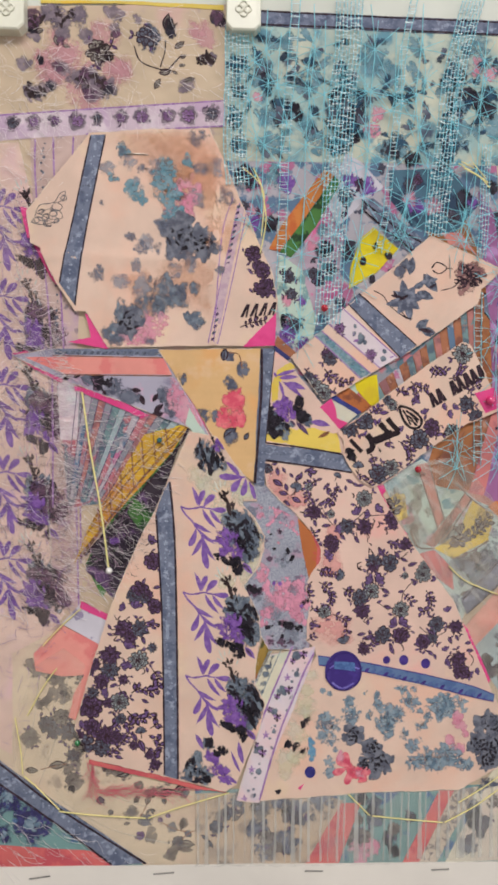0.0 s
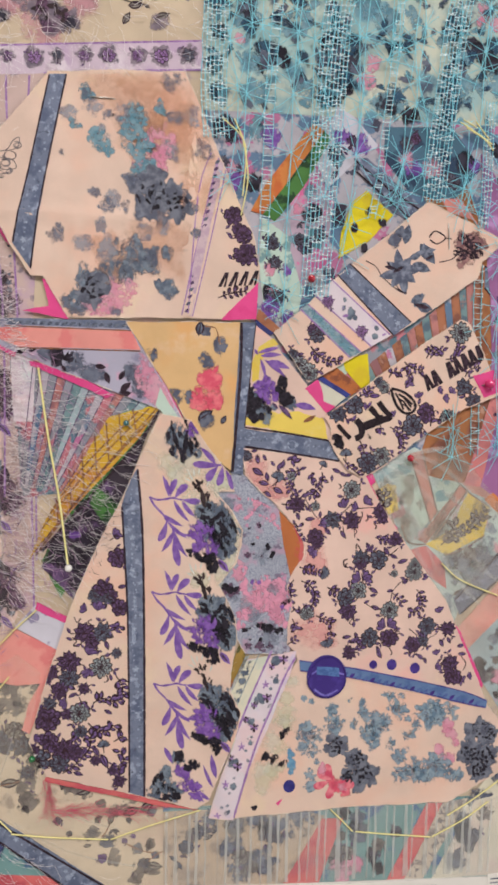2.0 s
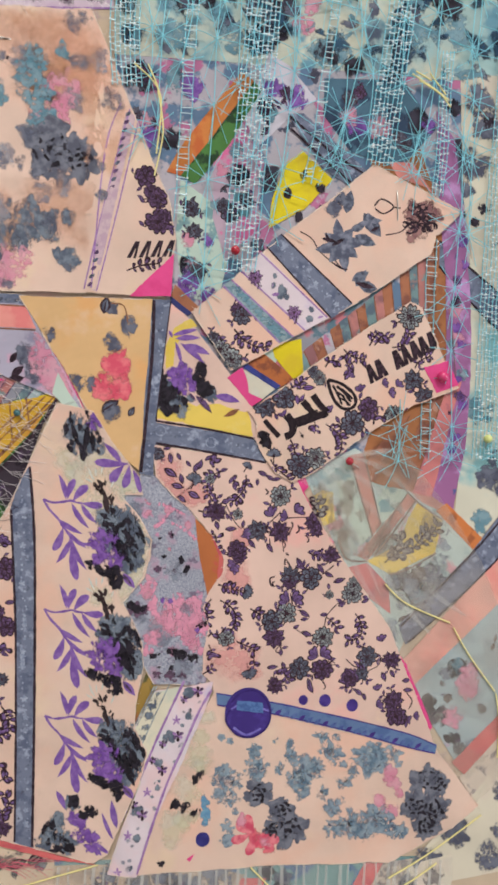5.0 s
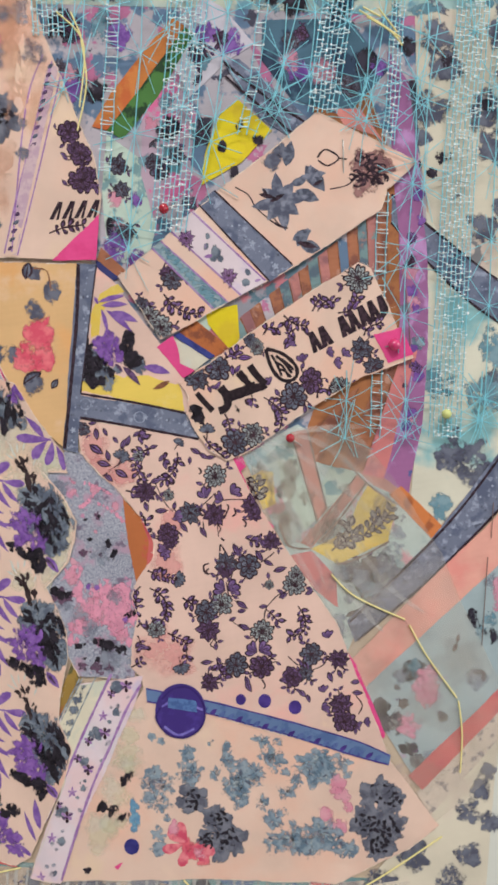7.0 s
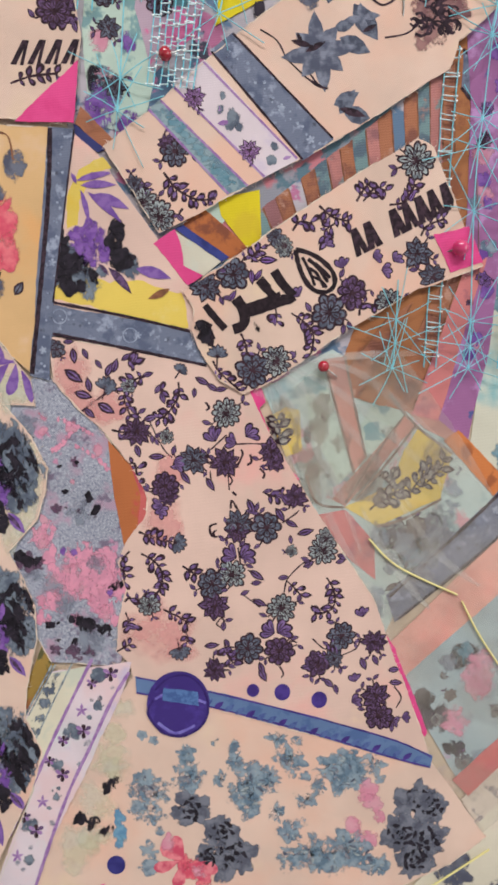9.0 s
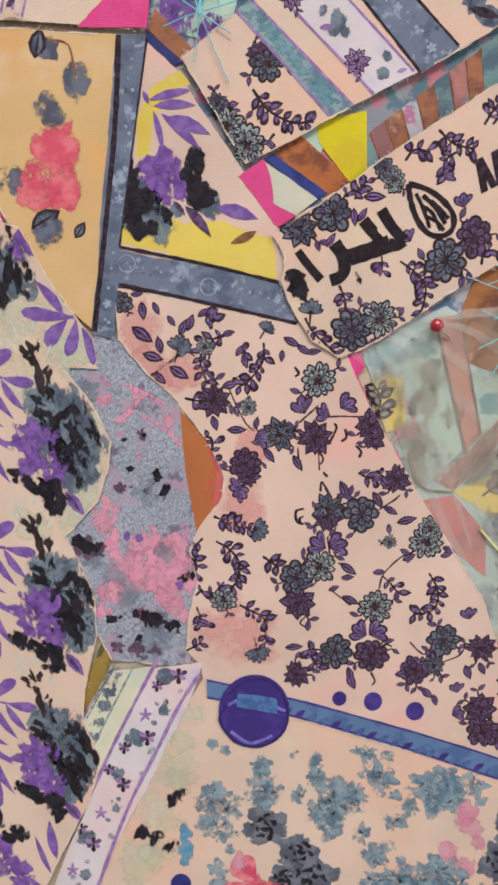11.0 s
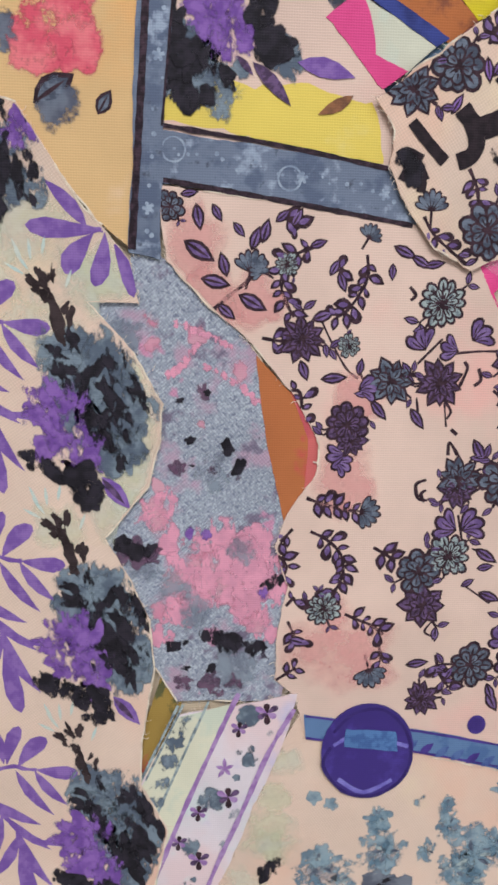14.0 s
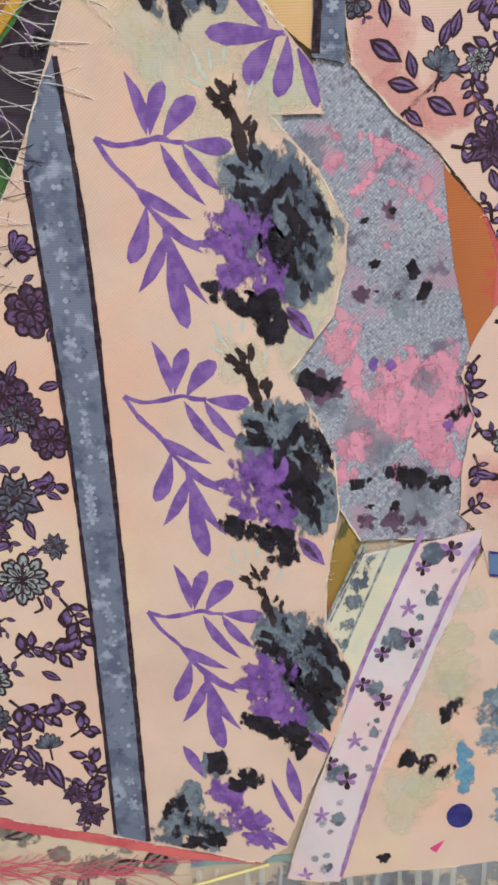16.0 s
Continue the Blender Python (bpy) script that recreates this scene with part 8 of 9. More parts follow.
for k in range(13):
    u, v = between((42.0, 61.9), (65.3, 39.4), (k + 0.5) / 13)
    blot("teal_dash", u, v, 1.1, S7, 2, TEAL_BLOT, scrap, 3, 1.9, -8 + 22 * (k % 2), k, 0.3)
m = Motif()
for u, v, s, a in [(59.9, 58.1, 4.3, 10), (60.7, 61.0, 2.5, 100), (81.2, 48.8, 2.9, 20)]:
    m.add(leaf(u, v, s, s * 0.4, a), 2, LILAC_INK)
lay_each(m, "leaf_print", scrap, S7)
for u, v, r, fill in [(47.1, 48.8, 4.6, SLATE_INK), (42.9, 28.3, 4.8, PALE_INK), (44.2, 51.2, 2.6, PLUM_INK), (37.4, 32.7, 4.2, PALE_INK), (34.4, 37.9, 3.0, SLATE_INK)]:
    vine_flower(u, v, r, fill, scrap, SC)
for p in ([(43.6, 42.2), (47.1, 38.2), (49.9, 36.3), (55.0, 34.5), (60.5, 35.2)], [(50.2, 31.5), (49.2, 29.3), (52.1, 27.3)], [(35.9, 40.1), (38.3, 37.1), (39.5, 34.0)]):
    m = Motif()
    vine(m, p, LEAF_PURPLE, 2.5, 1.9)
    m.lay("vine_print", scrap, SC)
for u, v, r, n in [(90.7, 81.9, 11.1, 7), (103.4, 93.0, 5.3, 3)]:
    one = Motif()
    for k in range(n + 1):
        one.add(leaf(u, v, r * (1.1 - 0.25 * (k % 2)), r * 0.46, 360 / (n + 1) * k + 12, 0.1), 1 + k % 3, ROSE_GREY)
    one.lay("slate_flower", scrap, SC)
m = Motif()
for u, v, s, a in [(100.4, 96.9, 13.3, -50), (94.7, 89.0, 7.1, 20), (92.4, 96.3, 10.6, 80), (98.3, 63.8, 9.0, 60), (99.1, 65.6, 10.8, -20), (96.3, 66.3, 9.0, 30), (96.7, 86.6, 10.7, -20)]:
    m.add(leaf(u, v, s, s * 0.5, a), 1, SLATE_INK)
for u, v, s, a in [(81.6, 84.6, 7.1, -10), (86.3, 81.6, 7.1, 30), (83.2, 87.2, 4.6, -60), (98.2, 65.5, 9.0, -12), (103.7, 88.8, 5.4, 30)]:
    m.add(leaf(u, v, s, s * 0.28, a), 3, BLACK_INK)
lay_each(m, "leaf_print", scrap, SC)
blots(scrap, SC, GREY_BLOT, [(86.3, 99.0, 5.3), (89.5, 103.0, 3.1)], 0)
lines(scrap, SC, [[(81.1, 78.7), (84.9, 75.6), (90.5, 71.8), (94.2, 71.2)], [(87.6, 75.8), (90.5, 72.6), (93.3, 71.1), (86.8, 74.0)], [(111.0, 87.7), (118.0, 89.6), (122.2, 93.6)], [(71.7, 87.1), (77.2, 84.2), (80.2, 79.4)]], 0.5, BLACK_INK, "stem_line")
rnd = random.Random(4)
ru, rv = [(126.5, 95.6)][0]
loops = []
for k in range(24):
    a, q = rnd.random() * 6.3, 7.4 * rnd.random() ** 0.5
    cu, cv, r = ru + q * math.cos(a), rv + q * math.sin(a), rnd.uniform(1.3, 2.6)
    loops.append([(cu + r * math.cos(a + j * 0.9), cv + 0.8 * r * math.sin(a + j * 0.9)) for j in range(7)])
lines(scrap, SC, loops, 0.75, BLACK_INK, "drawn_rose", 3)
blots(scrap, SC, dye("rose_brown_blot", rgb(160, 120, 116), rgb(120, 84, 88), 200, soft=True), [(ru, rv, 9), (ru + 4, rv + 2, 6)], 1)
lines(scrap, SC, [[(105.2, 100.3), (108.4, 103.7), (114.1, 100.6), (109.7, 97.2), (105.6, 99.2)], [(114.1, 100.4), (117.4, 100.1)]], 0.7, BLACK_INK, "drawn_leaf", 3)

# ---- label patch ----
LB = layer(8)
for u, v, r, fill in [(58.8, 7.6, 5.0, SLATE_INK), (67.5, 12.0, 4.7, SLATE_INK), (99.5, 1.9, 5.4, SLATE_INK), (106.4, 8.5, 4.8, PLUM_INK), (126.9, 22.5, 4.8, SLATE_INK), (132.7, 15.2, 4.6, SLATE_INK), (118.6, 6.5, 4.2, PALE_INK), (124.1, 51.2, 5.2, PALE_INK), (83.2, 21.8, 3.2, PALE_INK), (80.4, 24.5, 2.6, SLATE_INK)]:
    vine_flower(u, v, r, fill, label_patch, LB)
for u, v, r, a in [(112.2, 20.2, 3.6, 10), (119.2, 19.2, 3.8, 40), (115.4, 16.2, 4.0, 0), (102.9, 16.0, 4.0, 100), (89.4, 6.2, 3.6, 120), (96.7, 22.7, 3.2, 40)]:
    lobe(u, v, r, a, label_patch, LB)
fan_flower(63.7, -15.1, 4.6, 90, SLATE_INK, label_patch, LB)
vine_flower(75.5, -18.4, 5.2, SLATE_INK, label_patch, LB)
vine_flower(83.1, -15.0, 4.6, PALE_INK, label_patch, LB)
for p in ([(70.9, -6.7), (72.6, -9.9), (73.4, -13.4)], [(87.0, 0.8), (91.4, -1.8), (94.8, -5.9), (94.2, -12.6)], [(62.3, -16.1), (64.8, -19.8), (71.5, -25.1)], [(81.6, 2.5), (82.2, -0.2), (81.9, -3.3)], [(73.1, 16.1), (74.4, 18.8), (76.2, 19.9)]):
    m = Motif()
    vine(m, p, LEAF_PURPLE, 2.3, 1.9)
    m.lay("vine_print", label_patch, LB)
for p in ([(93.8, 35.2), (98.2, 32.0), (104.0, 31.0)], [(85.7, 26.8), (87.9, 29.7), (92.2, 29.4)], [(105.7, 37.3), (108.1, 41.8), (110.2, 43.9)], [(107.9, 37.5), (111.5, 42.0), (114.9, 41.2)], [(116.4, 37.0), (121.4, 38.4), (124.3, 44.0)], [(100.0, 30.5), (96.3, 27.5), (97.2, 23.8)], [(70.6, 16.6), (74.9, 19.6), (75.7, 21.2)], [(127.5, 28.0), (129.4, 31.4), (134.9, 33.9)], [(109.3, 1.4), (110.7, 5.4), (120.6, 3.2)]):
    m = Motif()
    vine(m, p, LEAF_PURPLE, 2.3, 1.9)
    m.lay("vine_print", label_patch, LB)
m = Motif()
for u, v, s, a in [(75.1, 16.9, 6.4, 4), (73.0, 14.0, 5.0, -80), (66.4, 3.1, 4.6, 60), (74.4, 10.2, 4.6, 60), (81.3, 0.2, 4.0, -80), (106.6, -1.6, 5.0, -5), (112.8, 52.2, 4.6, 10), (103.7, 13.3, 4.0, -60), (122.5, 38.5, 4.4, 60)]:
    big_leaf(m, u, v, 0.9 * s, a, PURPLE_INK)
lay_each(m, "leaf_print", label_patch, LB)
# maker's mark as plain bars and strokes
(bu0, bv0), (bu1, bv1) = [(106.2, 24.2), (134.0, 40.2)]
dx, dy = (bu1 - bu0), (bv1 - bv0)
d = math.hypot(dx, dy)
ex, ey = dx / d, dy / d
for i in range(8):
    if i == 2:
        continue
    m = Motif()
    w = 2.3 if i % 2 else 2.0
    cu, cv = bu0 + dx * i / 7, bv0 + dy * i / 7
    px, py = -ey, ex
    for s0, s1 in ((-1.5, 0.3), (1.4, 0.5)):
        m.add([(cu + ex * s0 - px * 4.2, cv + ey * s0 - py * 4.2), (cu + ex * (s0 + w) - px * 4.2, cv + ey * (s0 + w) - py * 4.2),
               (cu + ex * (s1 + w) + px * 4.4, cv + ey * (s1 + w) + py * 4.4), (cu + ex * s1 + px * 4.4, cv + ey * s1 + py * 4.4)], 5, BLACK_INK)
    m.lay("lettering_bar", label_patch, LB)
for p, w in (([(87.5, 6.3), (85.8, 5.1), (83.4, 5.0)], 3.0), ([(77.6, 9.2), (80.2, 6.4), (82.8, 4.8)], 2.6), ([(80.5, 13.9), (83.7, 9.8), (87.5, 6.3)], 2.9), ([(75.9, 10.9), (78.9, 7.9)], 3.2), ([(83.7, 5.3), (78.3, 2.9), (72.9, 0.8)], 4.6), ([(74.1, 0.9), (71.0, 1.9), (68.6, 4.4)], 3.4), ([(70.6, 1.9), (72.0, -1.9), (71.0, -4.4), (68.4, -5.6)], 3.3), ([(58.8, 1.6), (62.2, -2.1), (65.8, -5.6)], 2.4), ([(59.7, -8.3), (61.4, -9.2), (61.2, -11.5)], 1.8), ([(56.4, -5.2), (58.2, -4.5), (61.1, -5.7)], 2.6), ([(57.3, -7.4), (59.7, -8.3), (62.1, -7.3)], 3.6)):
    lines(label_patch, LB, [p], w, LETTER_INK, "brush_stroke", 6)
blots(label_patch, LB, BLACK_DAB, [(59.5, -7.6, 2.9), (75.8, -4.4, 1.7), (58.2, -5.6, 2.2)], 7, "brush_dot", 0.05)
drop = [(87.1, 21.0), (88.3, 16.5), (90.7, 11.7), (94.2, 8.5), (98.0, 8.3), (100.4, 10.6), (99.7, 14.6), (95.5, 18.4), (91.2, 20.3), (87.1, 21.0)]
lines(label_patch, LB, [drop], 1.5, LETTER_INK, "drop_mark", 6)
lines(label_patch, LB, [[(89.4, 18.7), (91.9, 14.8), (94.1, 10.0)], [(91.3, 18.3), (94.7, 15.8), (98.3, 11.4)], [(91.0, 15.7), (94.4, 14.0), (97.0, 9.6)], [(93.7, 17.1), (96.7, 14.9), (98.9, 12.8)], [(92.5, 13.1), (95.9, 11.8), (98.0, 9.6)]], 1.0, LETTER_INK, "drop_mark", 6)
sheet("felt_corner", [(131.6, 28.8), (143.1, 32.0), (148.7, 21.0), (138.3, 17.0)], layer(8.7), FELT, label_patch, "hot pink felt square", grid=3)
tagged(sheet("felt_scrap", [(41.2, 20.1), (47.9, 25.1), (50.2, 19.8), (51.2, 13.9), (57.7, 11.1), (52.9, 7.7), (47.4, 13.6)], layer(5.0), FELT, grid=4), "hot pink felt scrap tucked under the label", "felt scrap")
tagged(sheet("felt_edge_strip", [(-92.5, -185.6), (-62.5, -193.0), (-34.5, -200.8), (-12.2, -207.1), (-34.5, -203.5), (-93.2, -188.0)], layer(5.0), RED_CLOTH, grid=4), "thin red cloth edge under the skirt", "felt strip")

# ---- sheer overlays ----
veil = sheet("organza_veil", [(82.7, -28.3), (92.8, -20.4), (100.6, -11.7), (125.7, -10.6), (143.8, -31.7), (164.7, -61.4), (178.9, -91.8), (194.9, -120.2), (193.9, -156.7), (167.5, -180.8), (146.0, -150.5), (123.2, -105.1), (101.0, -65.4)], layer(3.2), ORGANZA_GREY)
blots(veil, layer(3.2), SMUDGE, [(95.5, -33.0, 9.2), (100.7, -56.1, 10.2), (120.4, -23.1, 9.2), (135.1, -45.8, 10.2), (122.3, -79.0, 10.7), (140.6, -69.1, 9.3), (153.2, -92.4, 10.8), (161.6, -125.8, 10.9), (142.3, -114.2, 9.4), (132.3, -97.7, 8.4), (175.0, -108.6, 8.5), (178.7, -137.5, 9.5), (163.0, -159.9, 7.1)], 0, "smudge")
tagged(veil, "sheer greyish organza pinned beside the skirt", "organza")
def fray(sheet_edge, depth, mat, parent, seed, n=260):
    """Loose thread ends along a cut edge."""
    rnd = random.Random(seed)
    edge, verts, faces = rim(sheet_edge, 1.0, 0.2), [], []
    mu, mv = sum(p[0] for p in edge) / len(edge), sum(p[1] for p in edge) / len(edge)
    for _ in range(n):
        u, v = rnd.choice(edge)
        a = math.atan2(v - mv, u - mu) + rnd.uniform(-1.3, 1.3)
        r = rnd.uniform(0.5, 1.9) * (2.0 if rnd.random() < 0.06 else 1)
        d = depth(u, v) - 0.1
        x, y = u - 0.5 * math.cos(a), v - 0.5 * math.sin(a)
        tube(verts, faces, [(x, y, d), (x + 0.6 * r * math.cos(a), y + 0.6 * r * math.sin(a), d + 0.1), (x + r * math.cos(a + 0.3), y + r * math.sin(a + 0.3), d + 0.05)], rnd.uniform(0.035, 0.07), 3)
    tagged(mesh_object("frayed_edge", verts, faces, mat, parent, "fine loose thread ends"), kind="stuff")


EDGE_INK = dye("cut_edge_dye", rgb(238, 220, 200), rgb(214, 188, 170), 260)


def pale_edge(corners, depth, parent):
    """The undyed rim that a cut leaves along a scrap."""
    edge = rim(corners, 1.6, 0.25, len(parent.name.split(".")[0]) + corners[0][0])
    runs, run = [], []
    for u, v in edge + edge[:1]:
        if noise.noise((u / 9, v / 9, 5.5)) > -0.08:
            run.append((u, v))
            continue
        runs, run = runs + [run], []
    for run in runs + [run]:
        if len(run) > 2:
            m = Motif()
            for q in stroke(run, 0.34):
                m.add(q, 4, EDGE_INK)
            m.lay("cut_edge", parent, depth, clip=False)


veil_left = sheet("organza_veil", [(-171.9, 164.8), (-125.7, 168.8), (-109.0, 142.9), (-105.3, 58.4), (-100.0, -31.3), (-102.3, -100.0), (-123.6, -129.5), (-135.8, -189.4), (-178.9, -178.5)], layer(2.9), ORGANZA)
tagged(veil_left, "sheer pale pink organza over purple leaves", "organza")
for p in ([(-140, 150), (-128, 90), (-124, 20), (-128, -60)], [(-122, 60), (-116, -10), (-112, -80)], [(-150, 100), (-146, 20), (-150, -90)]):
    q = curve_path(p, 5)
    sheet("fold", q + [(u - 1.0, v - 0.6) for u, v in reversed(q)], layer(3.2), WHITE_NET, veil_left, "sheer crease", grid=4, rag=0.1, thick=0.05)
veil_low = sheet("organza_veil", [(-123.6, -130.2), (-106.8, -119.8), (-94.6, -130.0), (-100.8, -163.3), (-95.2, -187.6), (-62.6, -204.6), (-31.2, -206.7), (-31.3, -252.1), (-57.9, -249.2), (-110.1, -213.0), (-137.4, -192.1), (-136.4, -169.3)], layer(2.6), ORGANZA_CREAM)
tagged(veil_low, "sheer cream organza over grey leaf prints", "organza")
for p in ([(-120.5, -134.6), (-124.1, -162.8), (-130.9, -186.2)], [(-104.4, -136.5), (-109.6, -166.4), (-121.3, -199.9)], [(-95.2, -193.7), (-79.0, -207.6), (-46.1, -218.6)], [(-108.5, -210.3), (-79.2, -228.1), (-36.2, -239.5)]):
    q = curve_path(p, 5)
    sheet("fold", q + [(u - 0.9, v - 0.9) for u, v in reversed(q)], layer(2.9), WHITE_NET, veil_low, "sheer crease", grid=4, rag=0.1, thick=0.05)
pleated = lambda u, v: 0.35 * math.sin(u * 0.28) ** 8
net = sheet("net_strip", [(-31.2, -205.3), (34.0, -206.2), (122.4, -208.9), (158.6, -207.0), (159.6, -254.7), (20.7, -253.6), (-31.3, -252.4)], layer(3.0, pleated), WHITE_NET, grid=3)
tagged(net, "pleated white net along the lower edge", "net")
PLEAT_NET = fabric("doubled_white_net", rgb(240, 238, 230), sheer=0.62, size=0.0006)
rnd = random.Random(8)
for i in range(34):
    u, w = -29 + 5.5 * i + rnd.uniform(-1.6, 1.6), rnd.uniform(0.5, 1.8)
    sheet("pleat", [(u, -208.4), (u + w, -208.4), (u + w + rnd.uniform(-1, 1), -251.5), (u + rnd.uniform(-1, 0), -251.5)], layer(3.5 + 0.2 * (i % 2)), PLEAT_NET, net, grid=4, thick=0.05)
fold = sheet("fold", [(74.5, -24.5), (88.9, -14.4), (97.2, -11.7), (107.5, -10.5), (126.3, -8.8), (130.3, -10.4), (111.5, -12.6), (100.2, -14.1), (93.9, -18.2), (86.0, -27.2), (80.4, -28.3)], layer(6.5), WHITE_NET, veil, "gathered organza fold", grid=4)

# ---- threads ----
CYAN = plain("cyan_thread", rgb(124, 214, 232), 0.35, 0.05, 0.8, 300)
SPARKLE = plain("silver_glint", rgb(244, 250, 250), 0.2, 0.0, 0.95, 300)
PALE_CYAN = plain("pale_cyan_thread", rgb(222, 246, 250), 0.22, 0.1, 0.9, 300)
YELLOW_THREAD = plain("yellow_thread", rgb(240, 228, 156), 0.6, 0, 0.9, 200)
HAIR = plain("pale_fibre", rgb(248, 240, 240), 0.35, 0, 0.9, 100)
DARK_HAIR = plain("dark_fibre", rgb(60, 40, 66), 0.6, 0, 0.8, 100)
OVER = layer(10)


def on(depth, pts, extra=0.0):
    return [(u, v, depth(u, v) + extra) for u, v in pts]


def ladder(path, width, strands, mat, rung_mat, seed, over=OVER):
    """Crocheted thread ladder: long strands with short slanting rungs between them."""
    rnd = random.Random(seed)
    line = curve_path(path, 14)
    thing = tagged(new("thread_ladder", None), "glittery cyan thread ladder hanging in front of the quilt", "thread", "thread ladders")
    sides, strands = [], strands + (2 if strands > 4 else 1 if strands > 2 else 0)
    for s in range(strands):
        f = (s / (strands - 1) - 0.5) * width
        pts = [(u + f + 0.5 * noise.noise((v / 9, s * 3.7, seed)), v) for u, v in line]
        verts, faces = [], []
        tube(verts, faces, on(over, pts), 0.23)
        mesh_object("strand", verts, faces, mat, thing)
        sides.append(pts)
    verts, faces, gv, gf = [], [], [], []
    for a, b in zip(sides, sides[1:]):
        run = rnd.uniform(0, 2)
        for i in range(1, len(a)):
            run += abs(a[i][1] - a[i - 1][1])
            while run > 2.7:
                run -= 2.7
                f = rnd.random()
                p = between(a[i - 1], a[i], f)
                q = between(b[i - 1], b[i], f)
                k = rnd.uniform(-0.25, 0.3)
                p, q = (p[0] - 0.2, p[1] + k), (q[0] + 0.2, q[1] - k)
                tube(verts, faces, on(over, [p, between(p, q, 0.5), q], 0.2), rnd.uniform(0.16, 0.25), 3)
                # White bits at rung ends carry the thread's sparkle in their colour.
                if rnd.random() < 0.62:
                    x, y = rnd.choice((p, q))
                    w = rnd.uniform(0.15, 0.3)
                    tube(gv, gf, on(over, [(x - w, y), (x, y + 0.1), (x + w, y - 0.1)], 0.35), rnd.uniform(0.32, 0.48), 5)
    tagged(mesh_object("glint", gv, gf, SPARKLE, thing, "white knots standing in for the thread's sparkle"), kind="stuff")
    tagged(mesh_object("rung", verts, faces, rung_mat, thing, "pale glittering rungs"), kind="stuff")
    return thing


ladder([(-7.3, 229.1), (-7.3, 200.8), (-8.2, 169.7), (-6.6, 144.8)], 12.5, 5, CYAN, PALE_CYAN, 1)
ladder([(26.2, 250.9), (24.4, 223.2), (20.5, 173.5), (19.1, 129.5), (17.6, 88.2)], 4.6, 2, CYAN, PALE_CYAN, 2)
ladder([(56.1, 251.8), (55.4, 220.9), (53.3, 202.3), (50.2, 155.2), (47.6, 114.1), (44.7, 67.6)], 14.5, 6, CYAN, PALE_CYAN, 3)
ladder([(93.6, 252.9), (87.2, 221.8), (84.7, 193.7), (80.3, 155.8), (78.0, 130.4), (73.7, 108.0)], 3.6, 2, CYAN, PALE_CYAN, 4)
ladder([(127.6, 254.0), (120.9, 228.9), (116.0, 206.9), (112.0, 172.2), (109.2, 146.8), (106.3, 118.1)], 12.0, 5, CYAN, PALE_CYAN, 5)
ladder([(135.9, 170.6), (135.1, 145.3), (135.0, 126.1), (133.9, 106.2)], 5.0, 3, CYAN, PALE_CYAN, 6)
ladder([(133.3, 87.5), (133.3, 62.9), (133.8, 31.8), (134.6, -14.0)], 4.2, 2, CYAN, PALE_CYAN, 7, layer(5))
ladder([(166.2, 180.1), (165.6, 146.4), (164.0, 114.2), (163.6, 81.5), (163.3, 48.4), (163.0, 14.7), (163.3, -13.1)], 13.0, 6, CYAN, PALE_CYAN, 8)
ladder([(183.8, 180.7), (178.9, 146.8), (177.9, 121.1)], 8.0, 4, CYAN, PALE_CYAN, 9)


WEB = plain("web_thread", rgb(136, 218, 232), 0.4, 0.0, 0.85, 300)


def web(stars_at, seed, reach=19):
    """A hanging thread with spidery knots, rays reaching out to the neighbours."""
    rnd = random.Random(seed)
    thing = tagged(new("thread_web", None), "thin cyan thread with starry knots", "thread", "thread webs")
    line = curve_path(stars_at, 8)
    verts, faces = [], []
    tube(verts, faces, on(OVER, line, 0.3), 0.22)
    mesh_object("strand", verts, faces, WEB, thing)
    for u, v in stars_at[1:]:
        for k in range(8):
            verts, faces = [], []
            a = 0.5 + 2 * math.pi * k / 8 + rnd.uniform(-0.25, 0.25)
            r = rnd.uniform(0.42, 1.0) * reach
            tip = (u + r * math.cos(a), v + r * math.sin(a))
            mid = (u + 0.5 * r * math.cos(a) + rnd.uniform(-0.4, 0.4), v + 0.5 * r * math.sin(a) + rnd.uniform(-0.4, 0.4))
            tube(verts, faces, on(OVER, [(u, v), mid, tip], 0.25), 0.17, 3)
            mesh_object("ray", verts, faces, WEB, thing)
    return thing


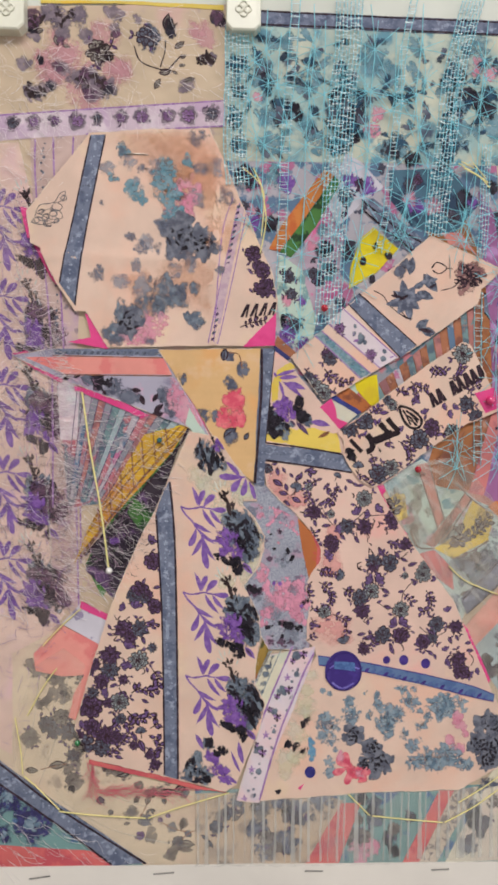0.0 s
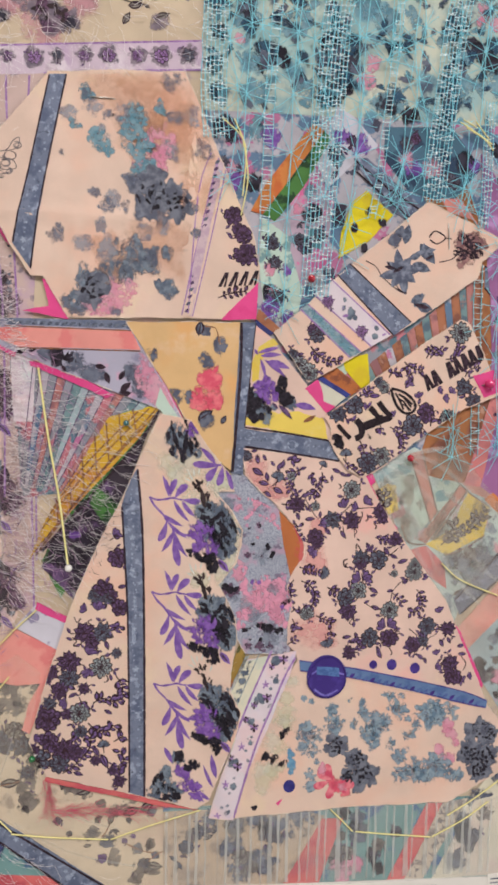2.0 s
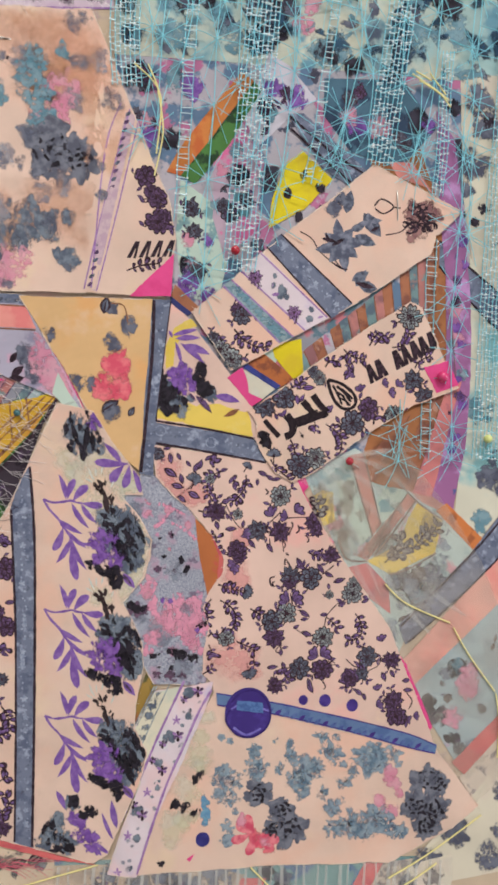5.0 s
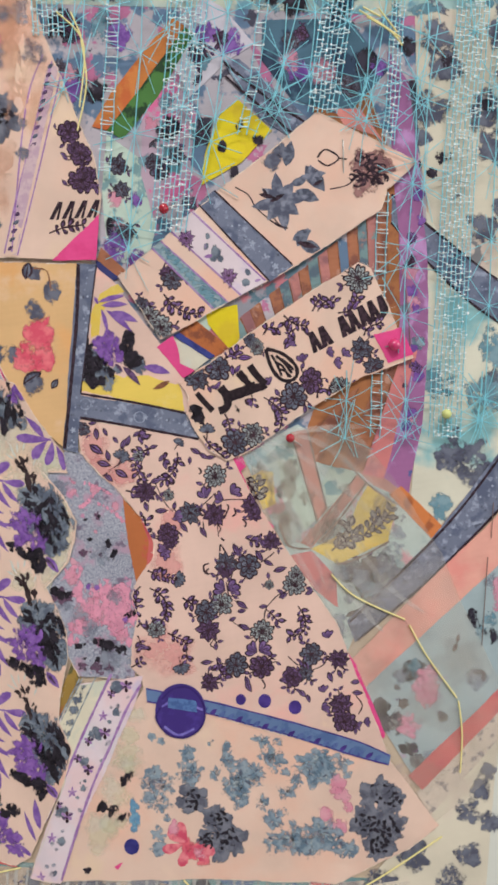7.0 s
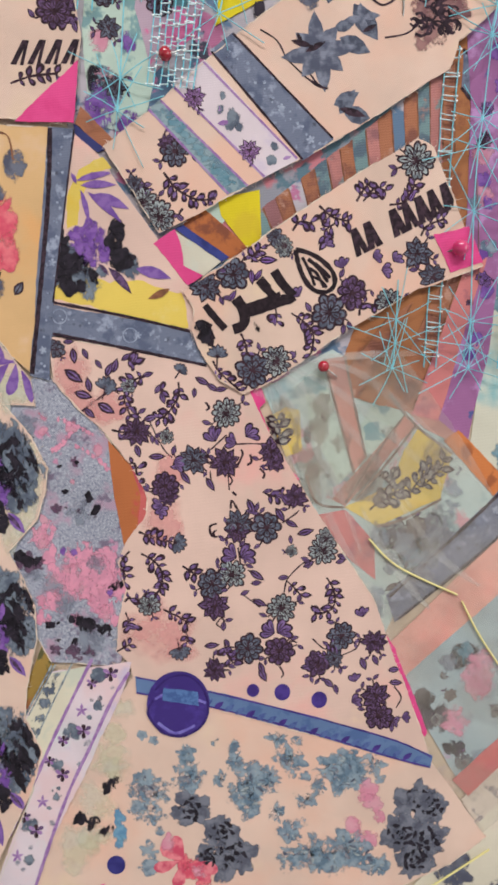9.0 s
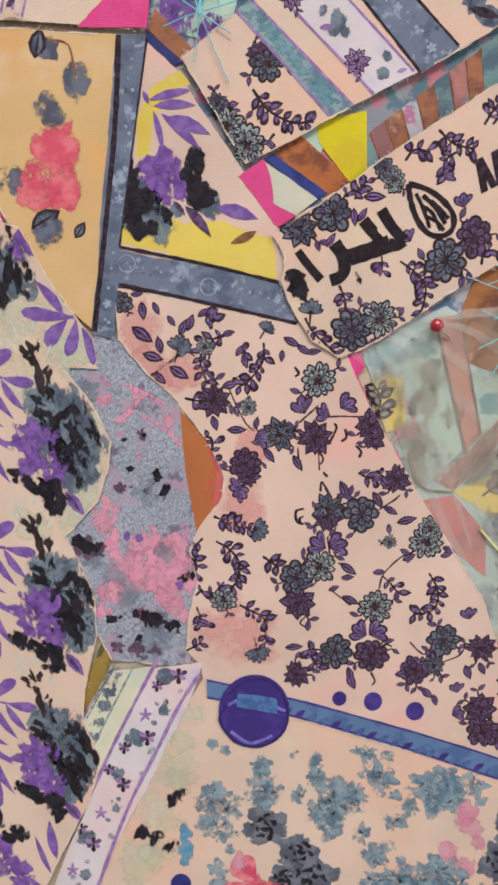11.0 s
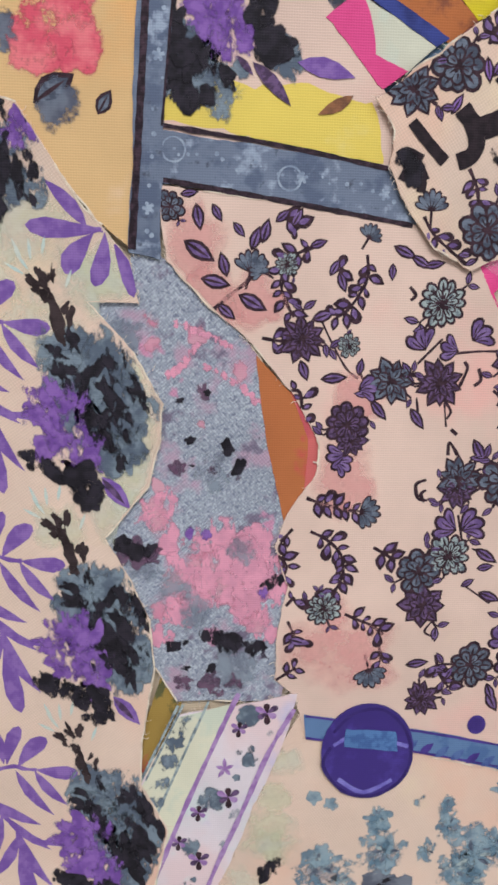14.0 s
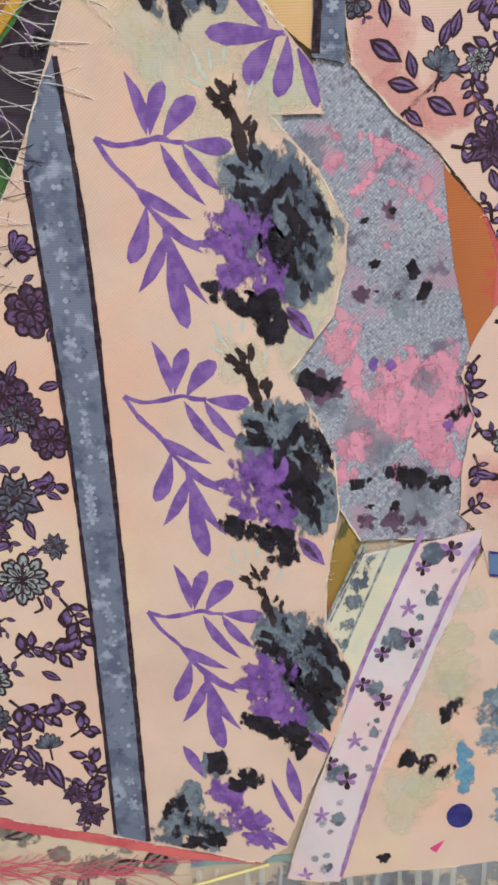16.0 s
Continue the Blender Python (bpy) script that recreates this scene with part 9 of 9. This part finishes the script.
for i, p in enumerate(([(10.1, 241.2), (9.2, 219.7), (10.5, 201.2), (8.1, 167.0), (6.9, 129.3)], [(36.0, 245.1), (36.5, 220.4), (34.1, 198.7), (31.7, 167.4), (31.3, 139.1), (29.8, 106.8), (29.1, 69.1), (28.5, 59.5)], [(68.0, 246.0), (70.5, 221.3), (68.5, 198.0), (67.2, 165.0), (64.9, 139.7), (62.5, 114.3), (61.3, 104.7), (58.9, 90.3)], [(97.9, 246.9), (96.9, 222.1), (94.4, 197.0), (95.8, 167.2), (90.3, 138.6), (88.6, 117.8)], [(135.0, 238.7), (133.5, 216.8), (131.9, 194.8), (130.0, 156.8), (126.0, 124.8), (124.2, 115.2)], [(82.6, 231.0), (82.1, 196.7), (79.9, 187.3)], [(42.5, 236.0), (42.1, 195.8), (41.5, 148.8)], [(147.8, 220.3), (150.0, 195.2), (148.9, 169.8)],
                       [(145.2, 158.3), (144.5, 132.8), (145.4, 99.5), (144.8, 90.8), (144.0, 65.5), (143.5, 56.6), (143.8, 36.6), (146.1, 1.7), (146.7, -6.3), (146.7, -13.6)], [(124.3, 157.6), (124.1, 132.1), (122.6, 125.7), (121.1, 115.9)], [(121.0, 13.4), (121.5, 0.9), (121.7, -7.0), (121.5, -15.0)], [(152.0, 154.3), (149.3, 124.4), (149.4, 89.8)], [(178.3, 159.5), (177.9, 129.7), (178.0, 100.6), (178.2, 68.8), (178.6, 42.1), (179.1, 3.8), (178.3, -5.4)], [(186.2, 134.3), (187.3, 91.1), (187.9, 64.7)], [(90.2, 160.6), (89.5, 136.2), (86.7, 124.4), (83.6, 118.3)], [(177.4, 15.1), (177.2, 3.7), (176.7, -5.4)])):
    web(p, i)


rnd = random.Random(31)
for i in range(12):
    u = 2 + 16.2 * i
    v, p = 236 - rnd.uniform(0, 16), []
    while v > 118 + 26 * (i % 3):
        p.append((u + rnd.uniform(-3, 3), v))
        v -= rnd.uniform(19, 30)
    web(p, 40 + i, 13)


def hairs(name, corners, n, mat, length, lean, seed, label, spread=50):
    """A fuzz of fine curved fibres over an area."""
    rnd = random.Random(seed)
    us, vs = [p[0] for p in corners], [p[1] for p in corners]
    verts, faces, made = [], [], 0
    while made < n:
        u, v = rnd.uniform(min(us), max(us)), rnd.uniform(min(vs), max(vs))
        if not inside((u, v), corners):
            continue
        a = radians(lean + rnd.uniform(-spread, spread))
        bend, r = rnd.uniform(-0.12, 0.12), length * rnd.uniform(0.5, 1.3)
        pts, x, y = [], u, v
        for k in range(6):
            pts.append((x, y))
            x, y, a = x + r / 5 * math.cos(a), y + r / 5 * math.sin(a), a + bend * 2
        lift = rnd.uniform(0.2, 1.2)
        tube(verts, faces, [(x, y, layer(4.5)(x, y) + lift * math.sin(math.pi * k / 5)) for k, (x, y) in enumerate(pts)], rnd.uniform(0.05, 0.11), 3)
        made += 1
    tagged(mesh_object(name, verts, faces, mat), label, "fibres", kind="stuff")


hairs("pale_fibres", [(-145.5, 89.5), (-120.5, 96.0), (-105.5, 45.7), (-105.9, 7.4), (-146.9, 7.3)], 260, HAIR, 9, -10, 1, "pale eyelash yarn fibres on the organza")
hairs("pale_fibres", [(-112.0, 26.6), (-35.6, 7.5), (-65.0, -67.4), (-81.3, -90.3), (-107.1, -96.7), (-112.8, -37.8)], 440, HAIR, 12, -20, 2, "pale eyelash yarn fibres over the scraps", 40)
hairs("pale_fibres", [(-147.4, -21.5), (-103.1, -21.6), (-104.0, -103.3), (-148.8, -102.8)], 200, HAIR, 8, -30, 3, "pale eyelash yarn fibres on the organza")
hairs("pale_fibres", [(-114.8, 52.0), (-102.3, 45.7), (-97.4, -86.9), (-110.2, -86.8)], 280, HAIR, 7, 0, 4, "pale eyelash yarn fibres along the border", 30)
hairs("pale_fibres", [(-90.9, 238.3), (-14.5, 243.6), (-14.5, 178.9), (-119.5, 170.5), (-118.9, 213.2)], 200, HAIR, 11, -45, 5, "fine pale fibres on the beige cotton", 60)
hairs("pale_fibres", [(-143.1, 230.7), (-106.4, 231.8), (-108.0, 96.2), (-145.4, 95.7)], 200, HAIR, 9, -30, 6, "fine pale fibres on the faded border", 60)
hairs("dark_fibres", [(-141.6, 139.3), (-123.0, 139.6), (-121.0, 58.3), (-106.2, -21.6), (-103.9, -96.7), (-145.5, -96.3)], 220, DARK_HAIR, 7, 20, 7, "dark plum fibres in the flowers", 80)
hairs("dark_fibres", [(-84.1, -37.9), (-51.9, -38.0), (-65.0, -74.0), (-84.5, -83.7)], 120, DARK_HAIR, 7, 20, 8, "dark fibres over the green scrap", 80)
hairs("purple_fibres", [(-144.7, 139.2), (-119.9, 139.6), (-117.9, 58.3), (-106.2, -21.6), (-103.9, -96.7), (-137.3, -182.7), (-150.1, -182.4)], 260, plain("purple_fibre", rgb(132, 92, 160), 0.6), 8, 40, 11, "purple fibres in the leaf strip", 70)
hairs("lilac_fibres", [(-111.8, 45.7), (-92.8, 45.8), (-61.3, 1.0), (-81.3, -90.3), (-107.1, -96.7)], 200, plain("lilac_fibre", rgb(206, 160, 196), 0.5), 10, -60, 12, "lilac and pink fibres over the scraps", 50)
PINK_FIBRE = plain("pink_fibre", rgb(226, 104, 130), 0.6)
hairs("pink_fibres", [(-92.7, -201.2), (-46.1, -204.3), (-37.8, -201.8), (-46.1, -207.7), (-90.5, -207.3)], 80, PINK_FIBRE, 15, -3, 9, "loose pink threads under the skirt", 9)
hairs("pink_fibres", [(-94.5, -185.3), (-89.9, -185.3), (-88.1, -204.0), (-92.1, -203.9)], 50, PINK_FIBRE, 12, -85, 13, "loose pink threads beside the skirt", 9)
hairs("pale_fibres", [(-150.6, -209.3), (-62.8, -238.8), (-66.1, -249.0), (-151.2, -246.6)], 50, HAIR, 14, -35, 10, "fine pale fibres on the teal cotton", 20)


def thread(pts, r, mat, depth, label, sag=True):
    verts, faces = [], []
    tube(verts, faces, on(depth, curve_path(pts, 10) if sag else pts, r), r, 6)
    return tagged(mesh_object("loose_thread", verts, faces, mat), label, "thread")


for p in ([(-110.8, -131.4), (-118.0, -141.2), (-127.9, -158.7)], [(-135.0, -160.0), (-132.0, -179.4), (-131.0, -193.6)], [(-130.3, -194.6), (-123.0, -201.5), (-110.1, -215.4)], [(-110.2, -216.4), (-88.9, -219.3), (-60.0, -221.7)], [(-58.7, -221.8), (-39.5, -215.4), (-11.2, -207.5)], [(-96.5, -96.1), (-107.9, -106.6), (-118.6, -118.0)], [(60.3, -210.2), (67.9, -218.0), (73.0, -223.4)], [(74.7, -223.7), (95.2, -226.4), (117.6, -229.0)], [(118.6, -229.0), (136.4, -219.7), (150.7, -209.6)]):
    thread(p, 0.36, YELLOW_THREAD, layer(3.4), "pale yellow couched thread on the quilt")
for p in ([(118.6, -73.2), (129.4, -82.4), (150.8, -91.3)], [(152.7, -93.6), (160.8, -106.6), (174.5, -124.3)], [(175.3, -125.5), (177.6, -140.0), (177.7, -157.1)], [(126.9, -216.7), (145.7, -205.0), (171.3, -185.7)]):
    thread(p, 0.36, YELLOW_THREAD, layer(4.2), "pale yellow couched thread over the organza")
for p in ([(-94.6, 28.2), (-90.1, -5.5), (-84.7, -37.9), (-80.5, -72.2)],):
    thread(p, 0.55, YELLOW_THREAD, layer(5.5), "yellow thread knotted to a white bead")
for p in ([(-3.4, 154.2), (7.8, 141.9), (6.9, 116.6)], [(6.8, 143.4), (9.5, 126.2), (6.3, 107.1)], [(2.3, 154.3), (6.8, 145.0)], [(119.5, 159.1), (129.4, 153.6), (136.8, 148.9)], [(121.1, 160.4), (128.7, 156.7)], [(122.8, 156.6), (132.8, 151.1), (137.8, 145.8)], [(127.7, 159.9), (135.4, 151.1)]):
    thread(p, 0.35, YELLOW_THREAD, OVER, "short pale yellow thread end")
STRING = plain("brown_thread", rgb(120, 92, 84), 0.6)
for p in ([(144.0, 50.0), (146.1, 36.7), (148.4, 14.2)], [(185.8, -39.8), (185.6, -55.0)], [(184.6, -63.2), (184.1, -101.2)], [(187.1, 93.2), (188.4, 38.0), (190.0, 24.5)]):
    thread(p, 0.18, STRING, layer(4), "thin brown loose thread")

# ---- pins, beads, clips ----
RED_BEAD = plain("red_glass", rgb(190, 20, 48), 0.12, 0, 0.8, 200, coat=1.0)
PINK_BEAD = plain("pink_plastic", rgb(226, 52, 120), 0.2, 0, 0.9, 200, coat=1.0)
WHITE_BEAD = plain("white_plastic", rgb(236, 232, 226), 0.25, coat=0.6)
GREEN_BEAD = plain("green_glass", rgb(30, 110, 60), 0.12, coat=1.0)
LIME_BEAD = plain("lime_plastic", rgb(220, 226, 140), 0.25, coat=0.6)


def pin(u, v, r, mat, depth, label, shaft=(0, 0)):
    """A dressmaker's pin: round head with a short collar and a steel shaft going into the cloth."""
    thing = tagged(new("pin", None), label, "pin")
    d = depth(u, v)
    bm = bmesh.new()
    bmesh.ops.create_uvsphere(bm, u_segments=20, v_segments=12, radius=r / 1000)
    me = bpy.data.meshes.new("head")
    bm.to_mesh(me)
    me.polygons.foreach_set("use_smooth", [True] * len(me.polygons))
    me.materials.append(mat)
    ob = new("head", me)
    ob.location = place(u, v, d + r * 0.8)
    ob.parent = thing
    verts, faces = [], []
    end = (u + shaft[0], v + shaft[1], depth(u + shaft[0], v + shaft[1]) - 0.6)
    tube(verts, faces, [(u, v, d + r * 0.8), tuple(between((u, v), end[:2], 0.5)) + (d + 0.5,), end], 0.28, 6)
    mesh_object("shaft", verts, faces, STEEL, thing)
    return thing


pin(42.9, 76.4, 2.1, RED_BEAD, OVER, "red glass-headed pin at the foot of the cyan threads", (6, 3))
pin(140.0, 24.5, 2.6, PINK_BEAD, layer(8.8), "pink-headed pin through the felt square", (-4, -1))
pin(98.6, -15.8, 1.9, RED_BEAD, layer(6.8), "dark red glass-headed pin holding the organza", (5, -3))
pin(-79.9, -73.9, 1.9, WHITE_BEAD, layer(5.6), "white-headed pin on a yellow thread", (-3, 6))
pin(163.1, -3.3, 2.0, LIME_BEAD, OVER, "lime-headed pin in the cyan threads", (0, -4))
pin(-51.0, 1.0, 1.6, plain("teal_glass", rgb(40, 96, 100), 0.12, coat=1.0), layer(4), "dark teal glass bead pin", (3, -3))
pin(-98.9, -174.7, 1.7, GREEN_BEAD, layer(6.4), "green glass-headed pin on the skirt's corner", (3, 2))


def needle(a, b, depth, label):
    verts, faces = [], []
    mid = between(a, b, 0.5)
    tube(verts, faces, [(*a, depth(*a) - 0.2), (*between(a, b, 0.1), depth(*a) + 0.35), (*mid, depth(*mid) + 0.5), (*between(a, b, 0.9), depth(*b) + 0.35), (*b, depth(*b) - 0.2)], 0.3, 6)
    return tagged(mesh_object("steel_pin", verts, faces, STEEL), label, "pin")


DULL_STEEL = plain("dull_steel", rgb(120, 116, 112), 0.6, 0.4)
needle(*[(-69.1, 161.3), (-56.6, 161.0)], layer(7), "plain steel pin through the peach scrap")
needle(*[(115.4, 108.0), (116.3, 94.5)], layer(7), "plain steel pin through the sleeve scrap")
for a, b in ([(-128.0, -256.8), (-116.2, -255.4)], [(-55.6, -255.8), (-43.6, -255.2)], [(34.3, -256.7), (45.1, -257.1)], [(111.2, -258.3), (121.8, -258.2)]):
    verts, faces = [], []
    p = layer(3)
    tube(verts, faces, [(*a, p(*a) - 0.6), (*a, p(*a) + 0.45), (*b, p(*b) + 0.45), (*b, p(*b) - 0.6)], 0.42, 4)
    tagged(mesh_object("staple", verts, faces, DULL_STEEL, smooth=False), "dull steel staple in the white paper", "staple", "staples in the paper")


card_depth = layer(4)
card = tagged(sheet("label_card", [(152.3, -253.1), (169.0, -252.5), (170.0, -267.1), (153.2, -267.3)], card_depth, PAPER, rag=0.02, thick=0.4), "small white card with grey printed lines", "card")
for k in range(4):
    (u0, v0), (u1, v1) = [(154.1, -256.0), (164.1, -255.6)]
    lines(card, card_depth, [[(u0, v0 - 2.4 * k), (u1 - 2 * (k % 2), v1 - 2.4 * k)]], 0.8, SLATE_INK, "printed_bar")


def clip(u, v):
    """A white plastic clip: chamfered square plate with a raised rim and four knotted loops."""
    thing = tagged(new("clip", None), "white plastic clip with an embossed knot, gripping the quilt's top", "clip", "clips along the top")

    def plate(name, half, high, d0, d1, cut, hole=0.0):
        ring = lambda h, hh, c: [(-h, -hh + c), (-h + c, -hh), (h - c, -hh), (h, -hh + c), (h, hh - c), (h - c, hh), (-h + c, hh), (-h, hh - c)]
        outer = ring(half, high, cut)
        verts = [place(u + x, v + y, d0) for x, y in outer] + [place(u + x, v + y, d1 - 0.6) for x, y in outer]
        verts += [place(u + x * 0.94, v + y * 0.94, d1) for x, y in outer]
        faces = [[i, (i + 1) % 8, 8 + (i + 1) % 8, 8 + i] for i in range(8)] + [[8 + i, 8 + (i + 1) % 8, 16 + (i + 1) % 8, 16 + i] for i in range(8)]
        if hole:
            k = len(verts)
            verts += [place(u + x * hole, v + y * hole, d1) for x, y in outer] + [place(u + x * hole, v + y * hole, d1 - 0.7) for x, y in outer]
            faces += [[16 + i, 16 + (i + 1) % 8, k + (i + 1) % 8, k + i] for i in range(8)] + [[k + i, k + (i + 1) % 8, k + 8 + (i + 1) % 8, k + 8 + i] for i in range(8)]
            faces.append(list(range(k + 8, k + 16)))
        else:
            faces.append(list(range(16, 24)))
        return mesh_object(name, verts, faces, PLASTIC, thing, smooth=False)

    plate("body", 9.6, 13.5, 0.5, 7.0, 3.2, 0.82)
    for x, y in ((-2.2, 0), (2.2, 0), (0, -2.2), (0, 2.2)):
        verts, faces = [], []
        tube(verts, faces, [(u + x + 2.0 * math.cos(i * 0.5236), v - 2 + y + 2.0 * math.sin(i * 0.5236), 6.5) for i in range(13)], 0.5, 5)
        mesh_object("embossed_loop", verts, faces, PLASTIC, thing)
    return thing


clip(-3.5, 241.5)
clip(-132.6, 238.3)


# ---- soft folds fanning out over the organza ----
for p in ([(79.8, -17.7), (89.9, -29.3), (107.0, -55.0), (116.5, -78.1)], [(81.6, -16.7), (97.2, -25.1), (117.6, -42.9), (132.7, -61.5)], [(84.3, -15.6), (104.6, -22.8), (129.0, -40.3), (146.0, -56.8)], [(92.7, -14.2), (111.8, -16.7), (136.2, -34.2), (155.4, -52.4)], [(80.9, -20.4), (86.6, -37.0), (95.7, -59.5), (107.0, -82.5)], [(115.3, -62.4), (128.5, -81.5), (141.8, -96.9)], [(126.6, -57.9), (143.9, -76.7), (158.9, -88.0)], [(99.3, -55.4), (112.6, -78.3), (128.0, -99.6)]):
    q = curve_path(p, 5)
    n = len(q) - 1
    sheet("fold", [(u + 0.2, v + 0.3) for u, v in q] + [(u - 0.4 - 1.5 * math.sin(math.pi * i / n), v - 0.3 - 1.2 * math.sin(math.pi * i / n)) for i, (u, v) in reversed(list(enumerate(q)))], layer(3.7), WHITE_NET, veil, "sheer fold", grid=4, rag=0.1, thick=0.05)


# ---- loose thread ends along the cut edges ----
PEACH_THREAD = plain("peach_thread", rgb(236, 214, 198), 0.8)
GREY_THREAD = plain("grey_thread", rgb(160, 160, 176), 0.8)
for i, (thing, depth, mat) in enumerate(((head, HD, PEACH_THREAD), (skirt_left, SL, PEACH_THREAD), (skirt_right, SR, PEACH_THREAD), (hem, HM, PEACH_THREAD), (scrap, SC, PEACH_THREAD), (label_patch, LB, PEACH_THREAD), (denim, DN, GREY_THREAD), (bodice, BD, PEACH_THREAD), (ribbon, RB, PEACH_THREAD), (arm, AR, PEACH_THREAD))):
    fray(EDGES[thing.name], depth, mat, thing, i)
    pale_edge(EDGES[thing.name], depth, thing)
